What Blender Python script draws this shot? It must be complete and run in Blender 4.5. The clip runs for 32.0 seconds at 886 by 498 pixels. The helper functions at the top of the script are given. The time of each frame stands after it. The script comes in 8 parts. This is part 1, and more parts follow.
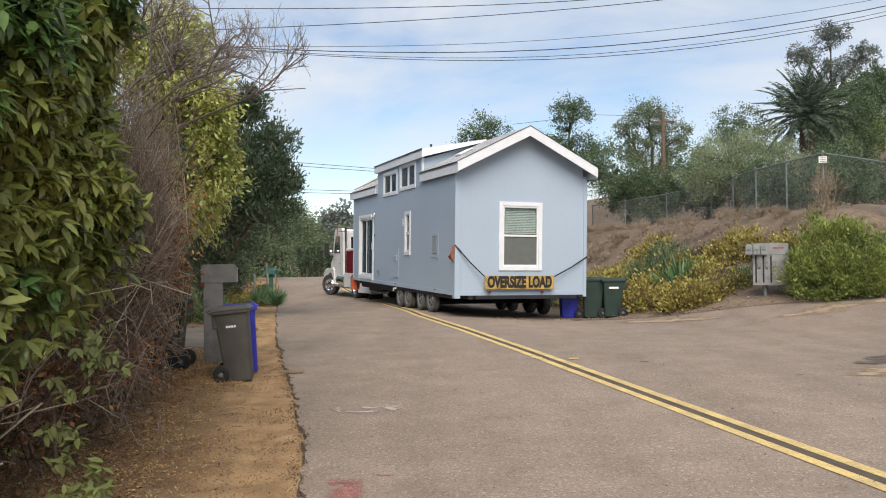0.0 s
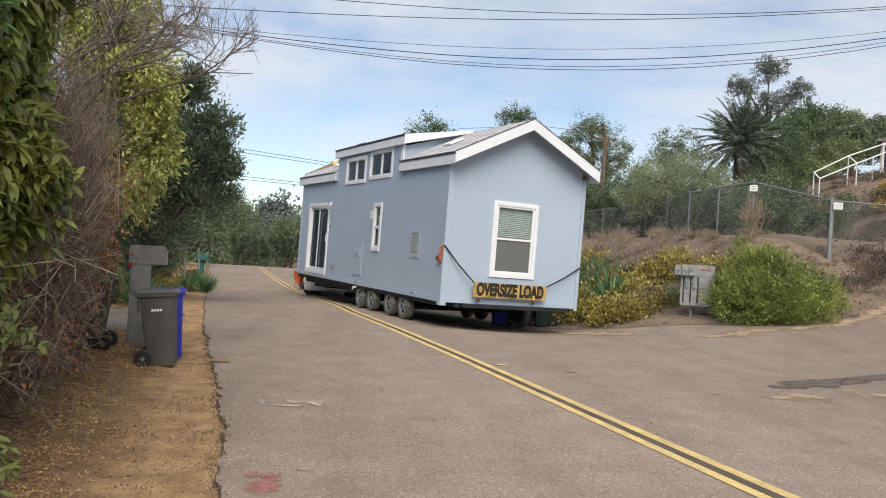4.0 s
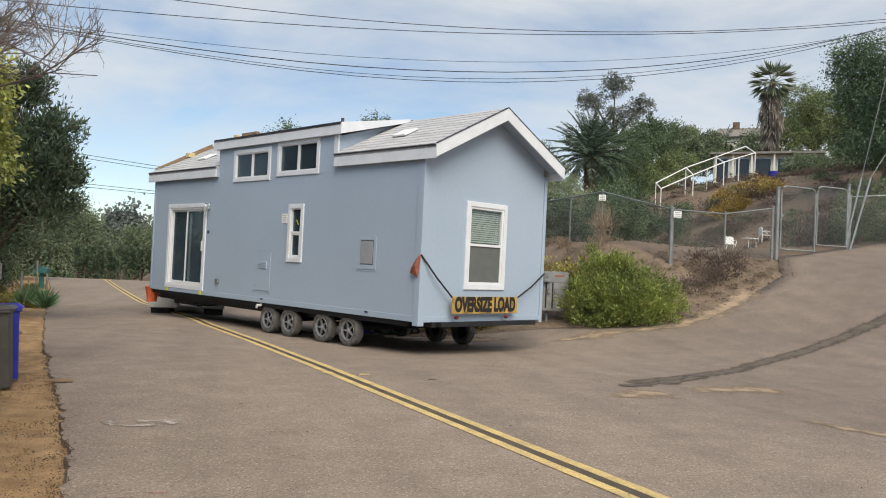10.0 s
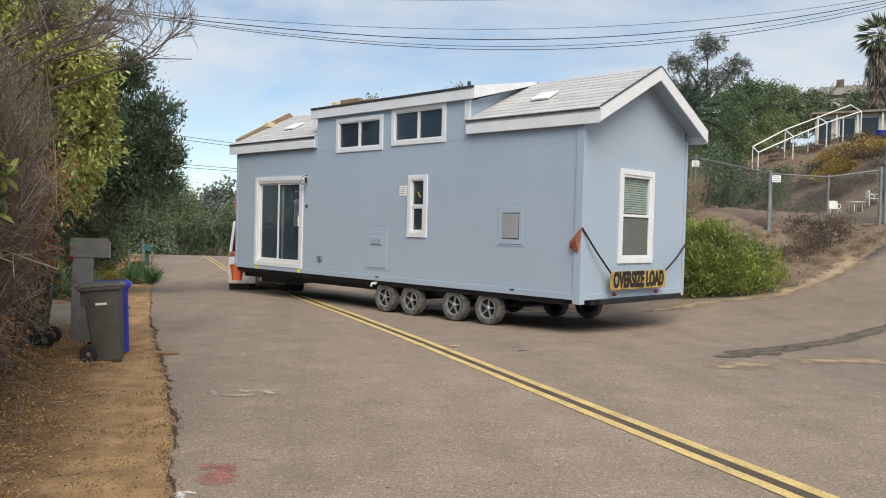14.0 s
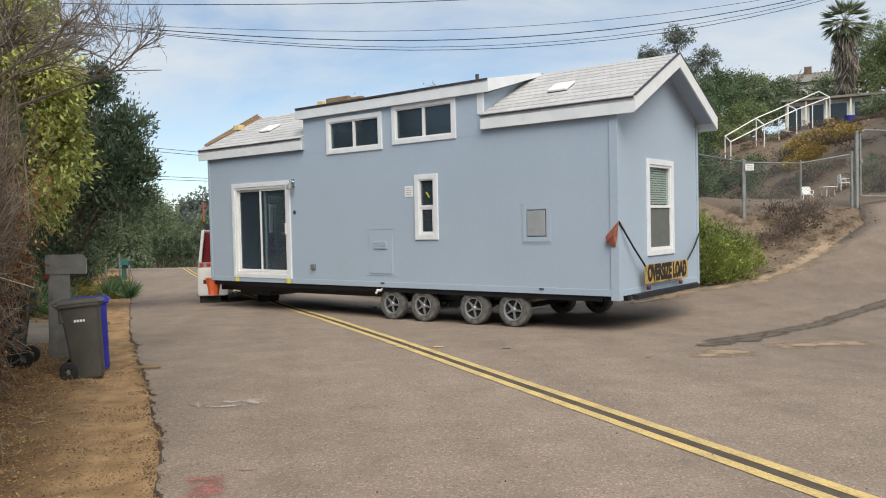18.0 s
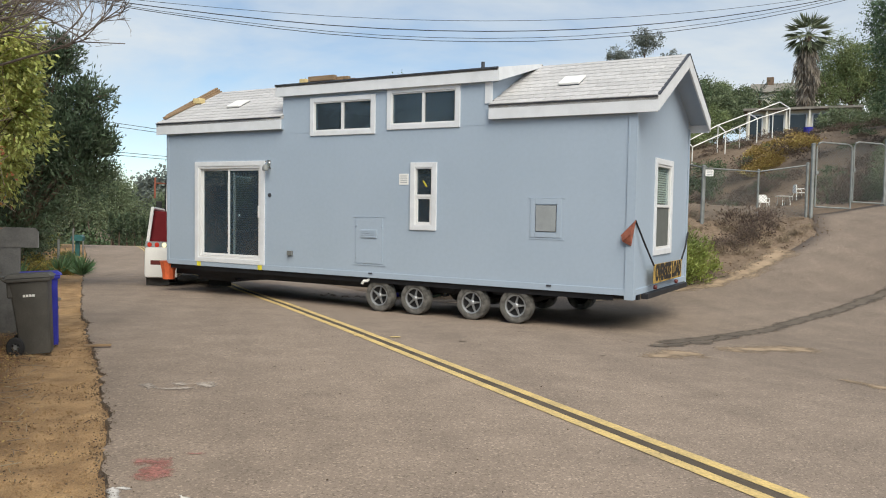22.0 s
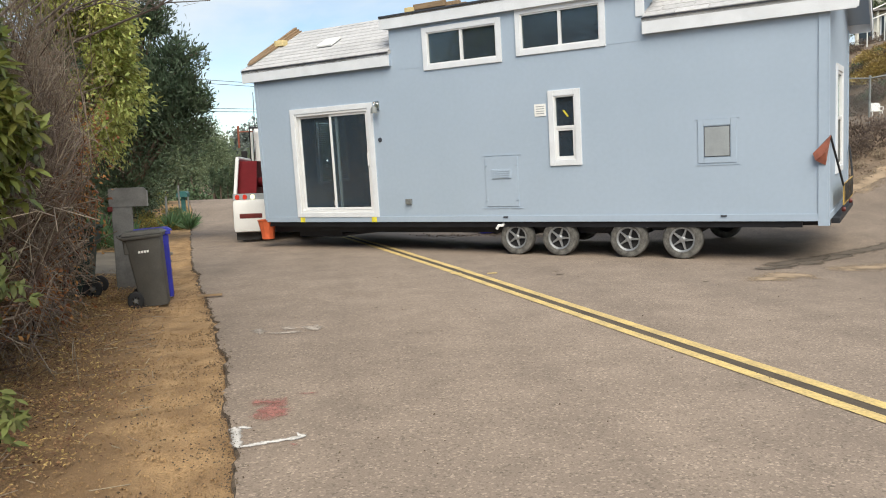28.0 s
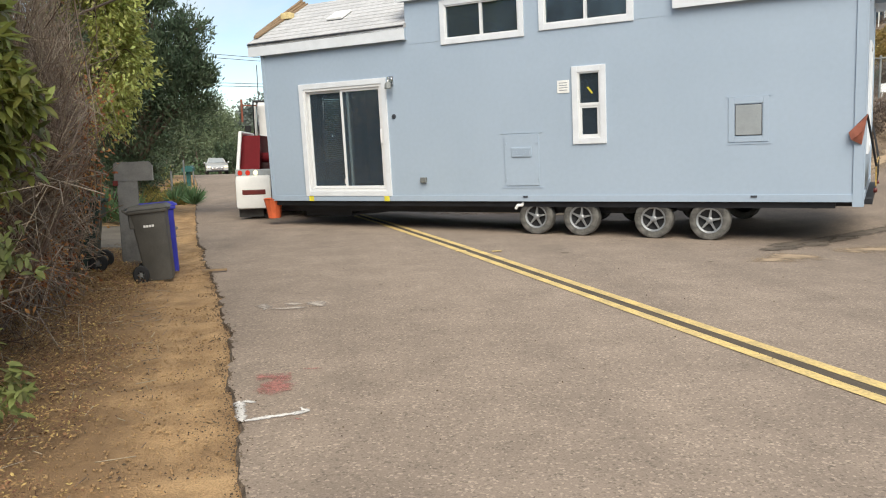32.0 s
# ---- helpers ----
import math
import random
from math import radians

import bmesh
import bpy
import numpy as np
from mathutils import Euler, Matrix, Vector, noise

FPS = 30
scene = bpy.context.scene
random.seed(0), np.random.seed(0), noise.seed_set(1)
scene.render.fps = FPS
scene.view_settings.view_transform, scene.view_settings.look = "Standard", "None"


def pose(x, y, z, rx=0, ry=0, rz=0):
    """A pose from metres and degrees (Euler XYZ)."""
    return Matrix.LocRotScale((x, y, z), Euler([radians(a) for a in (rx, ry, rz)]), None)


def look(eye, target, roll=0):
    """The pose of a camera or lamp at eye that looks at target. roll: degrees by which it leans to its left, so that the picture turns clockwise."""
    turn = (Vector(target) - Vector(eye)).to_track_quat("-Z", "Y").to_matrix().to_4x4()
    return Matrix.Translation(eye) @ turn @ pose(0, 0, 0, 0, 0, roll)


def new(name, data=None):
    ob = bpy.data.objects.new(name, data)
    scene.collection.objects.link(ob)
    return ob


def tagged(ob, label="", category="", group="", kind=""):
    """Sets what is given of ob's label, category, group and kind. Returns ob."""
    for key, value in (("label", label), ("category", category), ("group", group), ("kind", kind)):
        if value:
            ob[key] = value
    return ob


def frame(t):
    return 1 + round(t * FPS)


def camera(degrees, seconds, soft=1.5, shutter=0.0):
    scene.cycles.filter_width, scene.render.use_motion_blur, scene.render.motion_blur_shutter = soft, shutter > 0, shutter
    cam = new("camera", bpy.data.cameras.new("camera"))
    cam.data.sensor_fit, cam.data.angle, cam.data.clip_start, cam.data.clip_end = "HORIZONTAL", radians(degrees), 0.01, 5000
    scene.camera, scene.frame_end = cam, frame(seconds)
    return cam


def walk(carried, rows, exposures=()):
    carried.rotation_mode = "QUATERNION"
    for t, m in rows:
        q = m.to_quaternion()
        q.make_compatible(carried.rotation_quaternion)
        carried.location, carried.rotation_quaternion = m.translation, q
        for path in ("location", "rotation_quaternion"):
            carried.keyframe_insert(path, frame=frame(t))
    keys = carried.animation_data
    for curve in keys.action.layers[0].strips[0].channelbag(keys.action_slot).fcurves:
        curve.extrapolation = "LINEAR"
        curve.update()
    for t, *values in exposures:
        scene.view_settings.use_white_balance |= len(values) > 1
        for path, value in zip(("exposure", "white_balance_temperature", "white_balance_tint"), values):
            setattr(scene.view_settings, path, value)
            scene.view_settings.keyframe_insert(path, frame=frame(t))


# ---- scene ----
cam = camera(58.34, 32.0, soft=1.05)
# seconds, pitch, roll, yaw of a phone held at eye height on one spot
PATH = [
    (0, 0.19, 0.90, -0.02),
    (0.5, 0.15, 0.83, -0.28),
    (1, 0.11, 0.30, -0.41),
    (1.5, -0.39, -0.10, -0.15),
    (2, -0.57, -0.93, -0.69),
    (2.5, -0.33, -2.51, -2.67),
    (3, -0.11, -3.21, -4.24),
    (3.5, 0.03, -3.48, -4.51),
    (5.5, 1.18, -2.29, -5.20),
    (6, 1.05, -1.96, -5.50),
    (6.5, 1.38, -1.55, -5.88),
    (7, 2.09, -1.15, -6.50),
    (7.5, 2.06, -0.88, -6.39),
    (8, 1.99, -0.71, -6.22),
    (8.5, 1.79, -0.72, -6.34),
    (9, 1.57, -2.05, -7.97),
    (9.5, 1.61, -2.92, -11.67),
    (10, 1.48, -2.61, -14.54),
    (10.5, 1.50, -2.38, -14.93),
    (11, 1.53, -2.35, -13.96),
    (11.5, 0.62, -2.08, -10.42),
    (12, -0.04, -1.79, -7.48),
    (12.5, -0.77, -1.62, -6.79),
    (13, -0.90, -1.66, -7.20),
    (13.5, -1.16, -1.60, -7.72),
    (14, -0.78, -1.58, -8.19),
    (14.5, 0.58, -1.08, -8.51),
    (16.5, 0.82, -0.46, -9.06),
    (17, 0.02, -0.09, -9.15),
    (17.5, -0.61, 0.67, -9.51),
    (18, -0.69, 0.83, -9.69),
    (18.5, -0.60, 0.61, -9.97),
    (19, -0.78, 0.39, -9.78),
    (19.5, -1.32, 0.39, -9.62),
    (20, -1.51, 0.34, -9.79),
    (20.5, -1.42, 0.42, -10.13),
    (21, -1.37, 0.35, -10.61),
    (21.5, -1.20, -0.90, -11.44),
    (22, -1.29, -1.84, -12.45),
    (22.5, -1.31, -2.16, -12.99),
    (23, -1.25, -2.57, -12.98),
    (23.5, -1.10, -2.67, -12.77),
    (24, -1.07, -2.34, -12.68),
    (24.5, -1.20, -2.09, -12.03),
    (26.5, -2.03, -0.62, -11.28),
    (27, -3.47, 0.96, -7.93),
    (27.5, -5.14, 1.69, -6.23),
    (28, -5.86, 1.92, -5.93),
    (28.5, -6.23, 1.91, -5.72),
    (29, -6.52, 1.72, -5.65),
    (29.5, -6.56, 1.65, -5.19),
    (30, -6.65, 1.65, -5.11),
    (30.5, -7.11, 1.45, -5.23),
    (31, -7.46, 1.53, -5.21),
    (31.5, -7.62, 1.34, -5.32),
    (32, -7.48, 1.37, -5.53),
]
EYE = (0.0, 0.0, 1.6)
# the phone opens up a little when it looks down at the end
walk(cam, [(t, pose(*EYE, 90 + pitch, roll, yaw)) for t, pitch, roll, yaw in PATH], [(0, 0.05, 6500, 10), (3, 0.03, 6500, 10), (6, -0.05, 6500, 9), (8, -0.13, 6500, 8), (12, -0.09, 6500, 8), (14, -0.06, 6500, 7), (17, -0.11, 6500, 7), (18, -0.07, 6500, 7), (22, -0.06, 6500, 6), (26.5, -0.12, 6500, 6), (27.1, -0.08, 6500, 6), (28.3, 0.19, 6550, 6), (32, 0.18, 6550, 6)])

# seconds, x, y, heading, height, nose up, lean of the house on its trailer: its rear near corner at the ground
HOUSE_PATH = [
    (0, 0.266, 19.402, 109.34, -0.082, 0.45, 1.42),
    (0.5, 0.381, 19.137, 109.48, -0.080, 0.50, 1.52),
    (1, 0.503, 18.869, 109.70, -0.078, 0.53, 1.60),
    (1.5, 0.604, 18.598, 110.03, -0.078, 0.54, 1.61),
    (2, 0.741, 18.323, 110.36, -0.077, 0.55, 1.59),
    (2.5, 0.899, 18.044, 110.72, -0.074, 0.56, 1.53),
    (3, 1.062, 17.760, 111.12, -0.070, 0.56, 1.44),
    (3.5, 1.206, 17.475, 111.55, -0.063, 0.57, 1.33),
    (5.5, 1.810, 16.305, 113.56, -0.031, 0.50, 0.71),
    (6, 1.970, 16.008, 114.24, -0.029, 0.46, 0.65),
    (6.5, 2.136, 15.712, 114.96, -0.020, 0.46, 0.58),
    (7, 2.315, 15.424, 115.72, -0.007, 0.49, 0.51),
    (7.5, 2.501, 15.151, 116.51, -0.000, 0.49, 0.43),
    (8, 2.656, 14.908, 117.34, -0.000, 0.46, 0.31),
    (8.5, 2.803, 14.697, 118.10, -0.002, 0.42, 0.17),
    (9, 2.965, 14.508, 118.80, 0.003, 0.43, 0.02),
    (9.5, 3.109, 14.335, 119.56, 0.008, 0.45, -0.11),
    (10, 3.243, 14.183, 120.30, 0.010, 0.46, -0.19),
    (10.5, 3.370, 14.034, 121.04, 0.010, 0.46, -0.23),
    (11, 3.494, 13.873, 121.83, 0.009, 0.48, -0.22),
    (11.5, 3.601, 13.688, 122.79, 0.005, 0.51, -0.22),
    (12, 3.713, 13.508, 123.76, 0.001, 0.51, -0.25),
    (12.5, 3.840, 13.356, 124.70, -0.005, 0.47, -0.31),
    (13, 3.980, 13.237, 125.55, -0.005, 0.47, -0.38),
    (13.5, 4.118, 13.133, 126.42, -0.005, 0.47, -0.46),
    (14, 4.248, 13.039, 127.27, -0.001, 0.48, -0.55),
    (14.5, 4.374, 12.962, 128.02, 0.011, 0.52, -0.62),
    (16.5, 4.862, 12.557, 130.94, 0.010, 0.43, -0.98),
    (17, 4.929, 12.488, 131.41, 0.006, 0.36, -1.07),
    (17.5, 4.990, 12.454, 131.78, 0.008, 0.31, -1.13),
    (18, 5.059, 12.423, 132.19, 0.011, 0.28, -1.18),
    (18.5, 5.155, 12.362, 132.73, 0.017, 0.24, -1.24),
    (19, 5.261, 12.272, 133.39, 0.020, 0.19, -1.32),
    (19.5, 5.374, 12.170, 134.10, 0.020, 0.11, -1.40),
    (20, 5.485, 12.098, 134.78, 0.024, 0.06, -1.48),
    (20.5, 5.583, 12.073, 135.38, 0.028, 0.03, -1.56),
    (21, 5.668, 12.081, 135.98, 0.030, 0.02, -1.67),
    (21.5, 5.774, 12.086, 136.60, 0.032, 0.05, -1.79),
    (22, 5.886, 12.052, 137.37, 0.031, 0.06, -1.93),
    (22.5, 6.012, 11.988, 138.20, 0.026, 0.04, -2.08),
    (23, 6.151, 11.893, 139.10, 0.019, 0.02, -2.24),
    (23.5, 6.284, 11.797, 139.86, 0.024, 0.06, -2.39),
    (24, 6.374, 11.737, 140.42, 0.025, 0.01, -2.55),
    (24.5, 6.441, 11.683, 140.88, 0.029, -0.05, -2.70),
    (26.5, 6.725, 11.388, 142.54, 0.030, -0.22, -2.75),
    (27, 6.757, 11.206, 142.93, 0.031, -0.29, -2.59),
    (27.5, 6.787, 11.078, 143.17, 0.029, -0.38, -2.38),
    (28, 6.812, 11.006, 143.32, 0.029, -0.43, -2.20),
    (28.5, 6.846, 10.963, 143.46, 0.029, -0.47, -2.05),
    (29, 6.879, 10.922, 143.74, 0.027, -0.50, -1.94),
    (29.5, 6.931, 10.881, 144.06, 0.022, -0.53, -1.87),
    (30, 6.977, 10.847, 144.40, 0.021, -0.54, -1.84),
    (30.5, 7.016, 10.822, 144.68, 0.023, -0.59, -1.86),
    (31, 7.063, 10.781, 144.93, 0.028, -0.63, -1.92),
    (31.5, 7.094, 10.763, 145.09, 0.034, -0.66, -1.99),
    (32, 7.102, 10.792, 145.12, 0.038, -0.66, -2.06),
]

# ---- world, sun, exposure ----
SUN_AZ, SUN_EL = radians(180), radians(46)   # azimuth clockwise from +y: from behind the camera
world = bpy.data.worlds.new("sky")
scene.world = world
world.use_nodes = True
wn, wl = world.node_tree.nodes, world.node_tree.links
wn.clear()
w_out = wn.new("ShaderNodeOutputWorld")
w_bg = wn.new("ShaderNodeBackground")
w_sky = wn.new("ShaderNodeTexSky")
w_sky.sky_type, w_sky.sun_disc = "NISHITA", False
w_sky.sun_elevation, w_sky.sun_rotation = SUN_EL, SUN_AZ
w_sky.air_density, w_sky.dust_density, w_sky.ozone_density = 1.0, 0.3, 1.0
w_sky.altitude = 600
w_bg.inputs["Strength"].default_value = 0.14
w_tc = wn.new("ShaderNodeTexCoord")
w_map = wn.new("ShaderNodeMapping")
w_map.inputs["Scale"].default_value = (1.0, 1.0, 3.4)
w_map.inputs["Location"].default_value = (0.37, 0.2, 0.1)
w_no = wn.new("ShaderNodeTexNoise")
w_no.inputs["Scale"].default_value, w_no.inputs["Detail"].default_value = 2.1, 8.0
w_no.inputs["Roughness"].default_value, w_no.inputs["Distortion"].default_value = 0.55, 0.35
w_ramp = wn.new("ShaderNodeValToRGB")
w_ramp.color_ramp.elements[0].position, w_ramp.color_ramp.elements[1].position = 0.36, 0.64
w_mix = wn.new("ShaderNodeMix")
w_mix.data_type = "RGBA"
w_mix.inputs[7].default_value = (5.95, 6.1, 6.3, 1)      # cloud white
w_amt = wn.new("ShaderNodeMath")
w_amt.operation, w_amt.inputs[1].default_value = "MULTIPLY", 0.88
wl.new(w_tc.outputs["Generated"], w_map.inputs["Vector"])
wl.new(w_map.outputs["Vector"], w_no.inputs["Vector"])
w_sep = wn.new("ShaderNodeSeparateXYZ")          # the overcast thickens towards the hill
wl.new(w_tc.outputs["Generated"], w_sep.inputs["Vector"])
w_side = wn.new("ShaderNodeMath")
w_side.operation, w_side.inputs[1].default_value = "MULTIPLY_ADD", 0.16
wl.new(w_sep.outputs["X"], w_side.inputs[0])
wl.new(w_no.outputs["Fac"], w_side.inputs[2])
wl.new(w_side.outputs["Value"], w_ramp.inputs["Fac"])
wl.new(w_ramp.outputs["Color"], w_amt.inputs[0])
wl.new(w_amt.outputs["Value"], w_mix.inputs[0])
wl.new(w_sky.outputs["Color"], w_mix.inputs[6])
wl.new(w_mix.outputs[2], w_bg.inputs["Color"])
wl.new(w_bg.outputs["Background"], w_out.inputs["Surface"])

sun = new("sun", bpy.data.lights.new("sun", "SUN"))
sun.data.energy, sun.data.angle, sun.data.color = 4.5, radians(48), (1.0, 0.91, 0.79)
sun_dir = Vector((math.sin(SUN_AZ) * math.cos(SUN_EL), math.cos(SUN_AZ) * math.cos(SUN_EL), math.sin(SUN_EL)))
sun.matrix_world = look(sun_dir * 60, (0, 0, 0))

# ---- materials ----


def mat(name, color, rough=0.7, metal=0.0, var=0.12, scale=6.0, fine=60.0, bump=0.15, second=None, island=0.0, spec=0.4, stretch=None, rand=0.0, bump_dist=0.01):
    """A surface of one base colour, broken up by large stains and fine grain, with a fine relief."""
    m = bpy.data.materials.new(name)
    m.use_nodes = True
    n, l = m.node_tree.nodes, m.node_tree.links
    b = n["Principled BSDF"]
    b.inputs["Roughness"].default_value, b.inputs["Metallic"].default_value = rough, metal
    b.inputs["Specular IOR Level"].default_value = spec
    tc = n.new("ShaderNodeTexCoord")
    src = tc.outputs["Object"]
    if stretch:
        mp = n.new("ShaderNodeMapping")
        mp.inputs["Scale"].default_value = stretch
        l.new(src, mp.inputs["Vector"])
        src = mp.outputs["Vector"]
    big, small = n.new("ShaderNodeTexNoise"), n.new("ShaderNodeTexNoise")
    big.inputs["Scale"].default_value, big.inputs["Detail"].default_value = scale, 5
    small.inputs["Scale"].default_value, small.inputs["Detail"].default_value = fine, 3
    l.new(src, big.inputs["Vector"])
    l.new(src, small.inputs["Vector"])
    ramp = n.new("ShaderNodeValToRGB")
    sec = second or tuple(c * (1 - 2.2 * var) for c in color)
    ramp.color_ramp.elements[0].position, ramp.color_ramp.elements[1].position = 0.34, 0.62
    ramp.color_ramp.elements[0].color = (*sec, 1)
    ramp.color_ramp.elements[1].color = (*color, 1)
    l.new(big.outputs["Fac"], ramp.inputs["Fac"])
    hsv = n.new("ShaderNodeHueSaturation")
    mr = n.new("ShaderNodeMapRange")
    mr.inputs["From Min"].default_value, mr.inputs["From Max"].default_value = 0.3, 0.7
    mr.inputs["To Min"].default_value, mr.inputs["To Max"].default_value = 1 - var, 1 + var
    l.new(small.outputs["Fac"], mr.inputs["Value"])
    val = mr.outputs["Result"]
    if island or rand:
        src_r = n.new("ShaderNodeNewGeometry").outputs["Random Per Island"] if island else n.new("ShaderNodeObjectInfo").outputs["Random"]
        amt = island or rand
        m2 = n.new("ShaderNodeMapRange")
        m2.inputs["To Min"].default_value, m2.inputs["To Max"].default_value = 1 - amt, 1 + amt
        l.new(src_r, m2.inputs["Value"])
        mul = n.new("ShaderNodeMath")
        mul.operation = "MULTIPLY"
        l.new(val, mul.inputs[0])
        l.new(m2.outputs["Result"], mul.inputs[1])
        val = mul.outputs["Value"]
        m3 = n.new("ShaderNodeMapRange")
        m3.inputs["To Min"].default_value, m3.inputs["To Max"].default_value = 0.5 - 0.05 * amt, 0.5 + 0.05 * amt
        l.new(src_r, m3.inputs["Value"])
        l.new(m3.outputs["Result"], hsv.inputs["Hue"])
    l.new(val, hsv.inputs["Value"])
    l.new(ramp.outputs["Color"], hsv.inputs["Color"])
    l.new(hsv.outputs["Color"], b.inputs["Base Color"])
    if bump:
        bp = n.new("ShaderNodeBump")
        bp.inputs["Strength"].default_value, bp.inputs["Distance"].default_value = bump, bump_dist
        l.new(small.outputs["Fac"], bp.inputs["Height"])
        l.new(bp.outputs["Normal"], b.inputs["Normal"])
    return m


def leaf_mat(name, color, second, island=0.35, rough=0.5, trans=0.25):
    m = mat(name, color, rough, 0, 0.1, 1.3, 30.0, 0.0, second, island)
    n, l = m.node_tree.nodes, m.node_tree.links
    b = n["Principled BSDF"]
    hs = [x for x in n if x.bl_idname == "ShaderNodeHueSaturation"][0]
    tr = n.new("ShaderNodeBsdfTranslucent")
    mx = n.new("ShaderNodeMixShader")
    mx.inputs[0].default_value = trans
    l.new(hs.outputs["Color"], tr.inputs["Color"])
    l.new(b.outputs["BSDF"], mx.inputs[1])
    l.new(tr.outputs["BSDF"], mx.inputs[2])
    l.new(mx.outputs["Shader"], n["Material Output"].inputs["Surface"])
    return m


def glass_mat(name, tint, mirror, dust_sheen):
    """Window glass: tinted, mostly clear, with a weak mirror and a bluish film that paints in reflected sky."""
    m = bpy.data.materials.new(name)
    m.use_nodes = True
    n, l = m.node_tree.nodes, m.node_tree.links
    b = n["Principled BSDF"]
    # diffuse blue, painted in for the sky that the panes reflect
    b.inputs["Base Color"].default_value, b.inputs["Roughness"].default_value = (0.14, 0.195, 0.265, 1), 0.7
    g = n.new("ShaderNodeBsdfGlossy")
    g.inputs["Color"].default_value, g.inputs["Roughness"].default_value = (0.86, 0.93, 1.0, 1), 0.03
    t = n.new("ShaderNodeBsdfTransparent")
    t.inputs["Color"].default_value = (*tint, 1)
    cur = t.outputs["BSDF"]
    for top, amount in ((b.outputs["BSDF"], dust_sheen), (g.outputs["BSDF"], mirror)):
        mx = n.new("ShaderNodeMixShader")
        mx.inputs[0].default_value = amount
        l.new(cur, mx.inputs[1])
        l.new(top, mx.inputs[2])
        cur = mx.outputs["Shader"]
    l.new(cur, n["Material Output"].inputs["Surface"])
    return m


def decal(name, color, rough=0.9, grain=9.0, hold=0.55):
    """Thin paint, dust or damp that thins out towards its rim in grains."""
    m = mat(name, color, rough, 0, 0.15, 3.0, 60, 0.1)
    n, l = m.node_tree.nodes, m.node_tree.links
    b = n["Principled BSDF"]
    at = n.new("ShaderNodeAttribute")
    at.attribute_name = "cover"
    tc = n.new("ShaderNodeTexCoord")
    no = n.new("ShaderNodeTexNoise")
    no.inputs["Scale"].default_value, no.inputs["Detail"].default_value, no.inputs["Roughness"].default_value = grain, 9, 0.7
    l.new(tc.outputs["Object"], no.inputs["Vector"])
    add = n.new("ShaderNodeMath")
    add.operation = "MULTIPLY_ADD"
    add.inputs[1].default_value = 0.55
    l.new(at.outputs["Fac"], add.inputs[0])
    l.new(no.outputs["Fac"], add.inputs[2])
    mr = n.new("ShaderNodeMapRange")
    mr.inputs["From Min"].default_value, mr.inputs["From Max"].default_value = hold, hold + 0.35
    l.new(add.outputs["Value"], mr.inputs["Value"])
    t = n.new("ShaderNodeBsdfTransparent")
    mx = n.new("ShaderNodeMixShader")
    l.new(mr.outputs["Result"], mx.inputs[0])
    l.new(t.outputs["BSDF"], mx.inputs[1])
    l.new(b.outputs["BSDF"], mx.inputs[2])
    l.new(mx.outputs["Shader"], n["Material Output"].inputs["Surface"])
    return m


def glow(name, color, strength):
    m = bpy.data.materials.new(name)
    m.use_nodes = True
    b = m.node_tree.nodes["Principled BSDF"]
    b.inputs["Base Color"].default_value = (*color, 1)
    b.inputs["Emission Color"].default_value = (*color, 1)
    b.inputs["Emission Strength"].default_value = strength
    b.inputs["Roughness"].default_value = 0.25
    return m


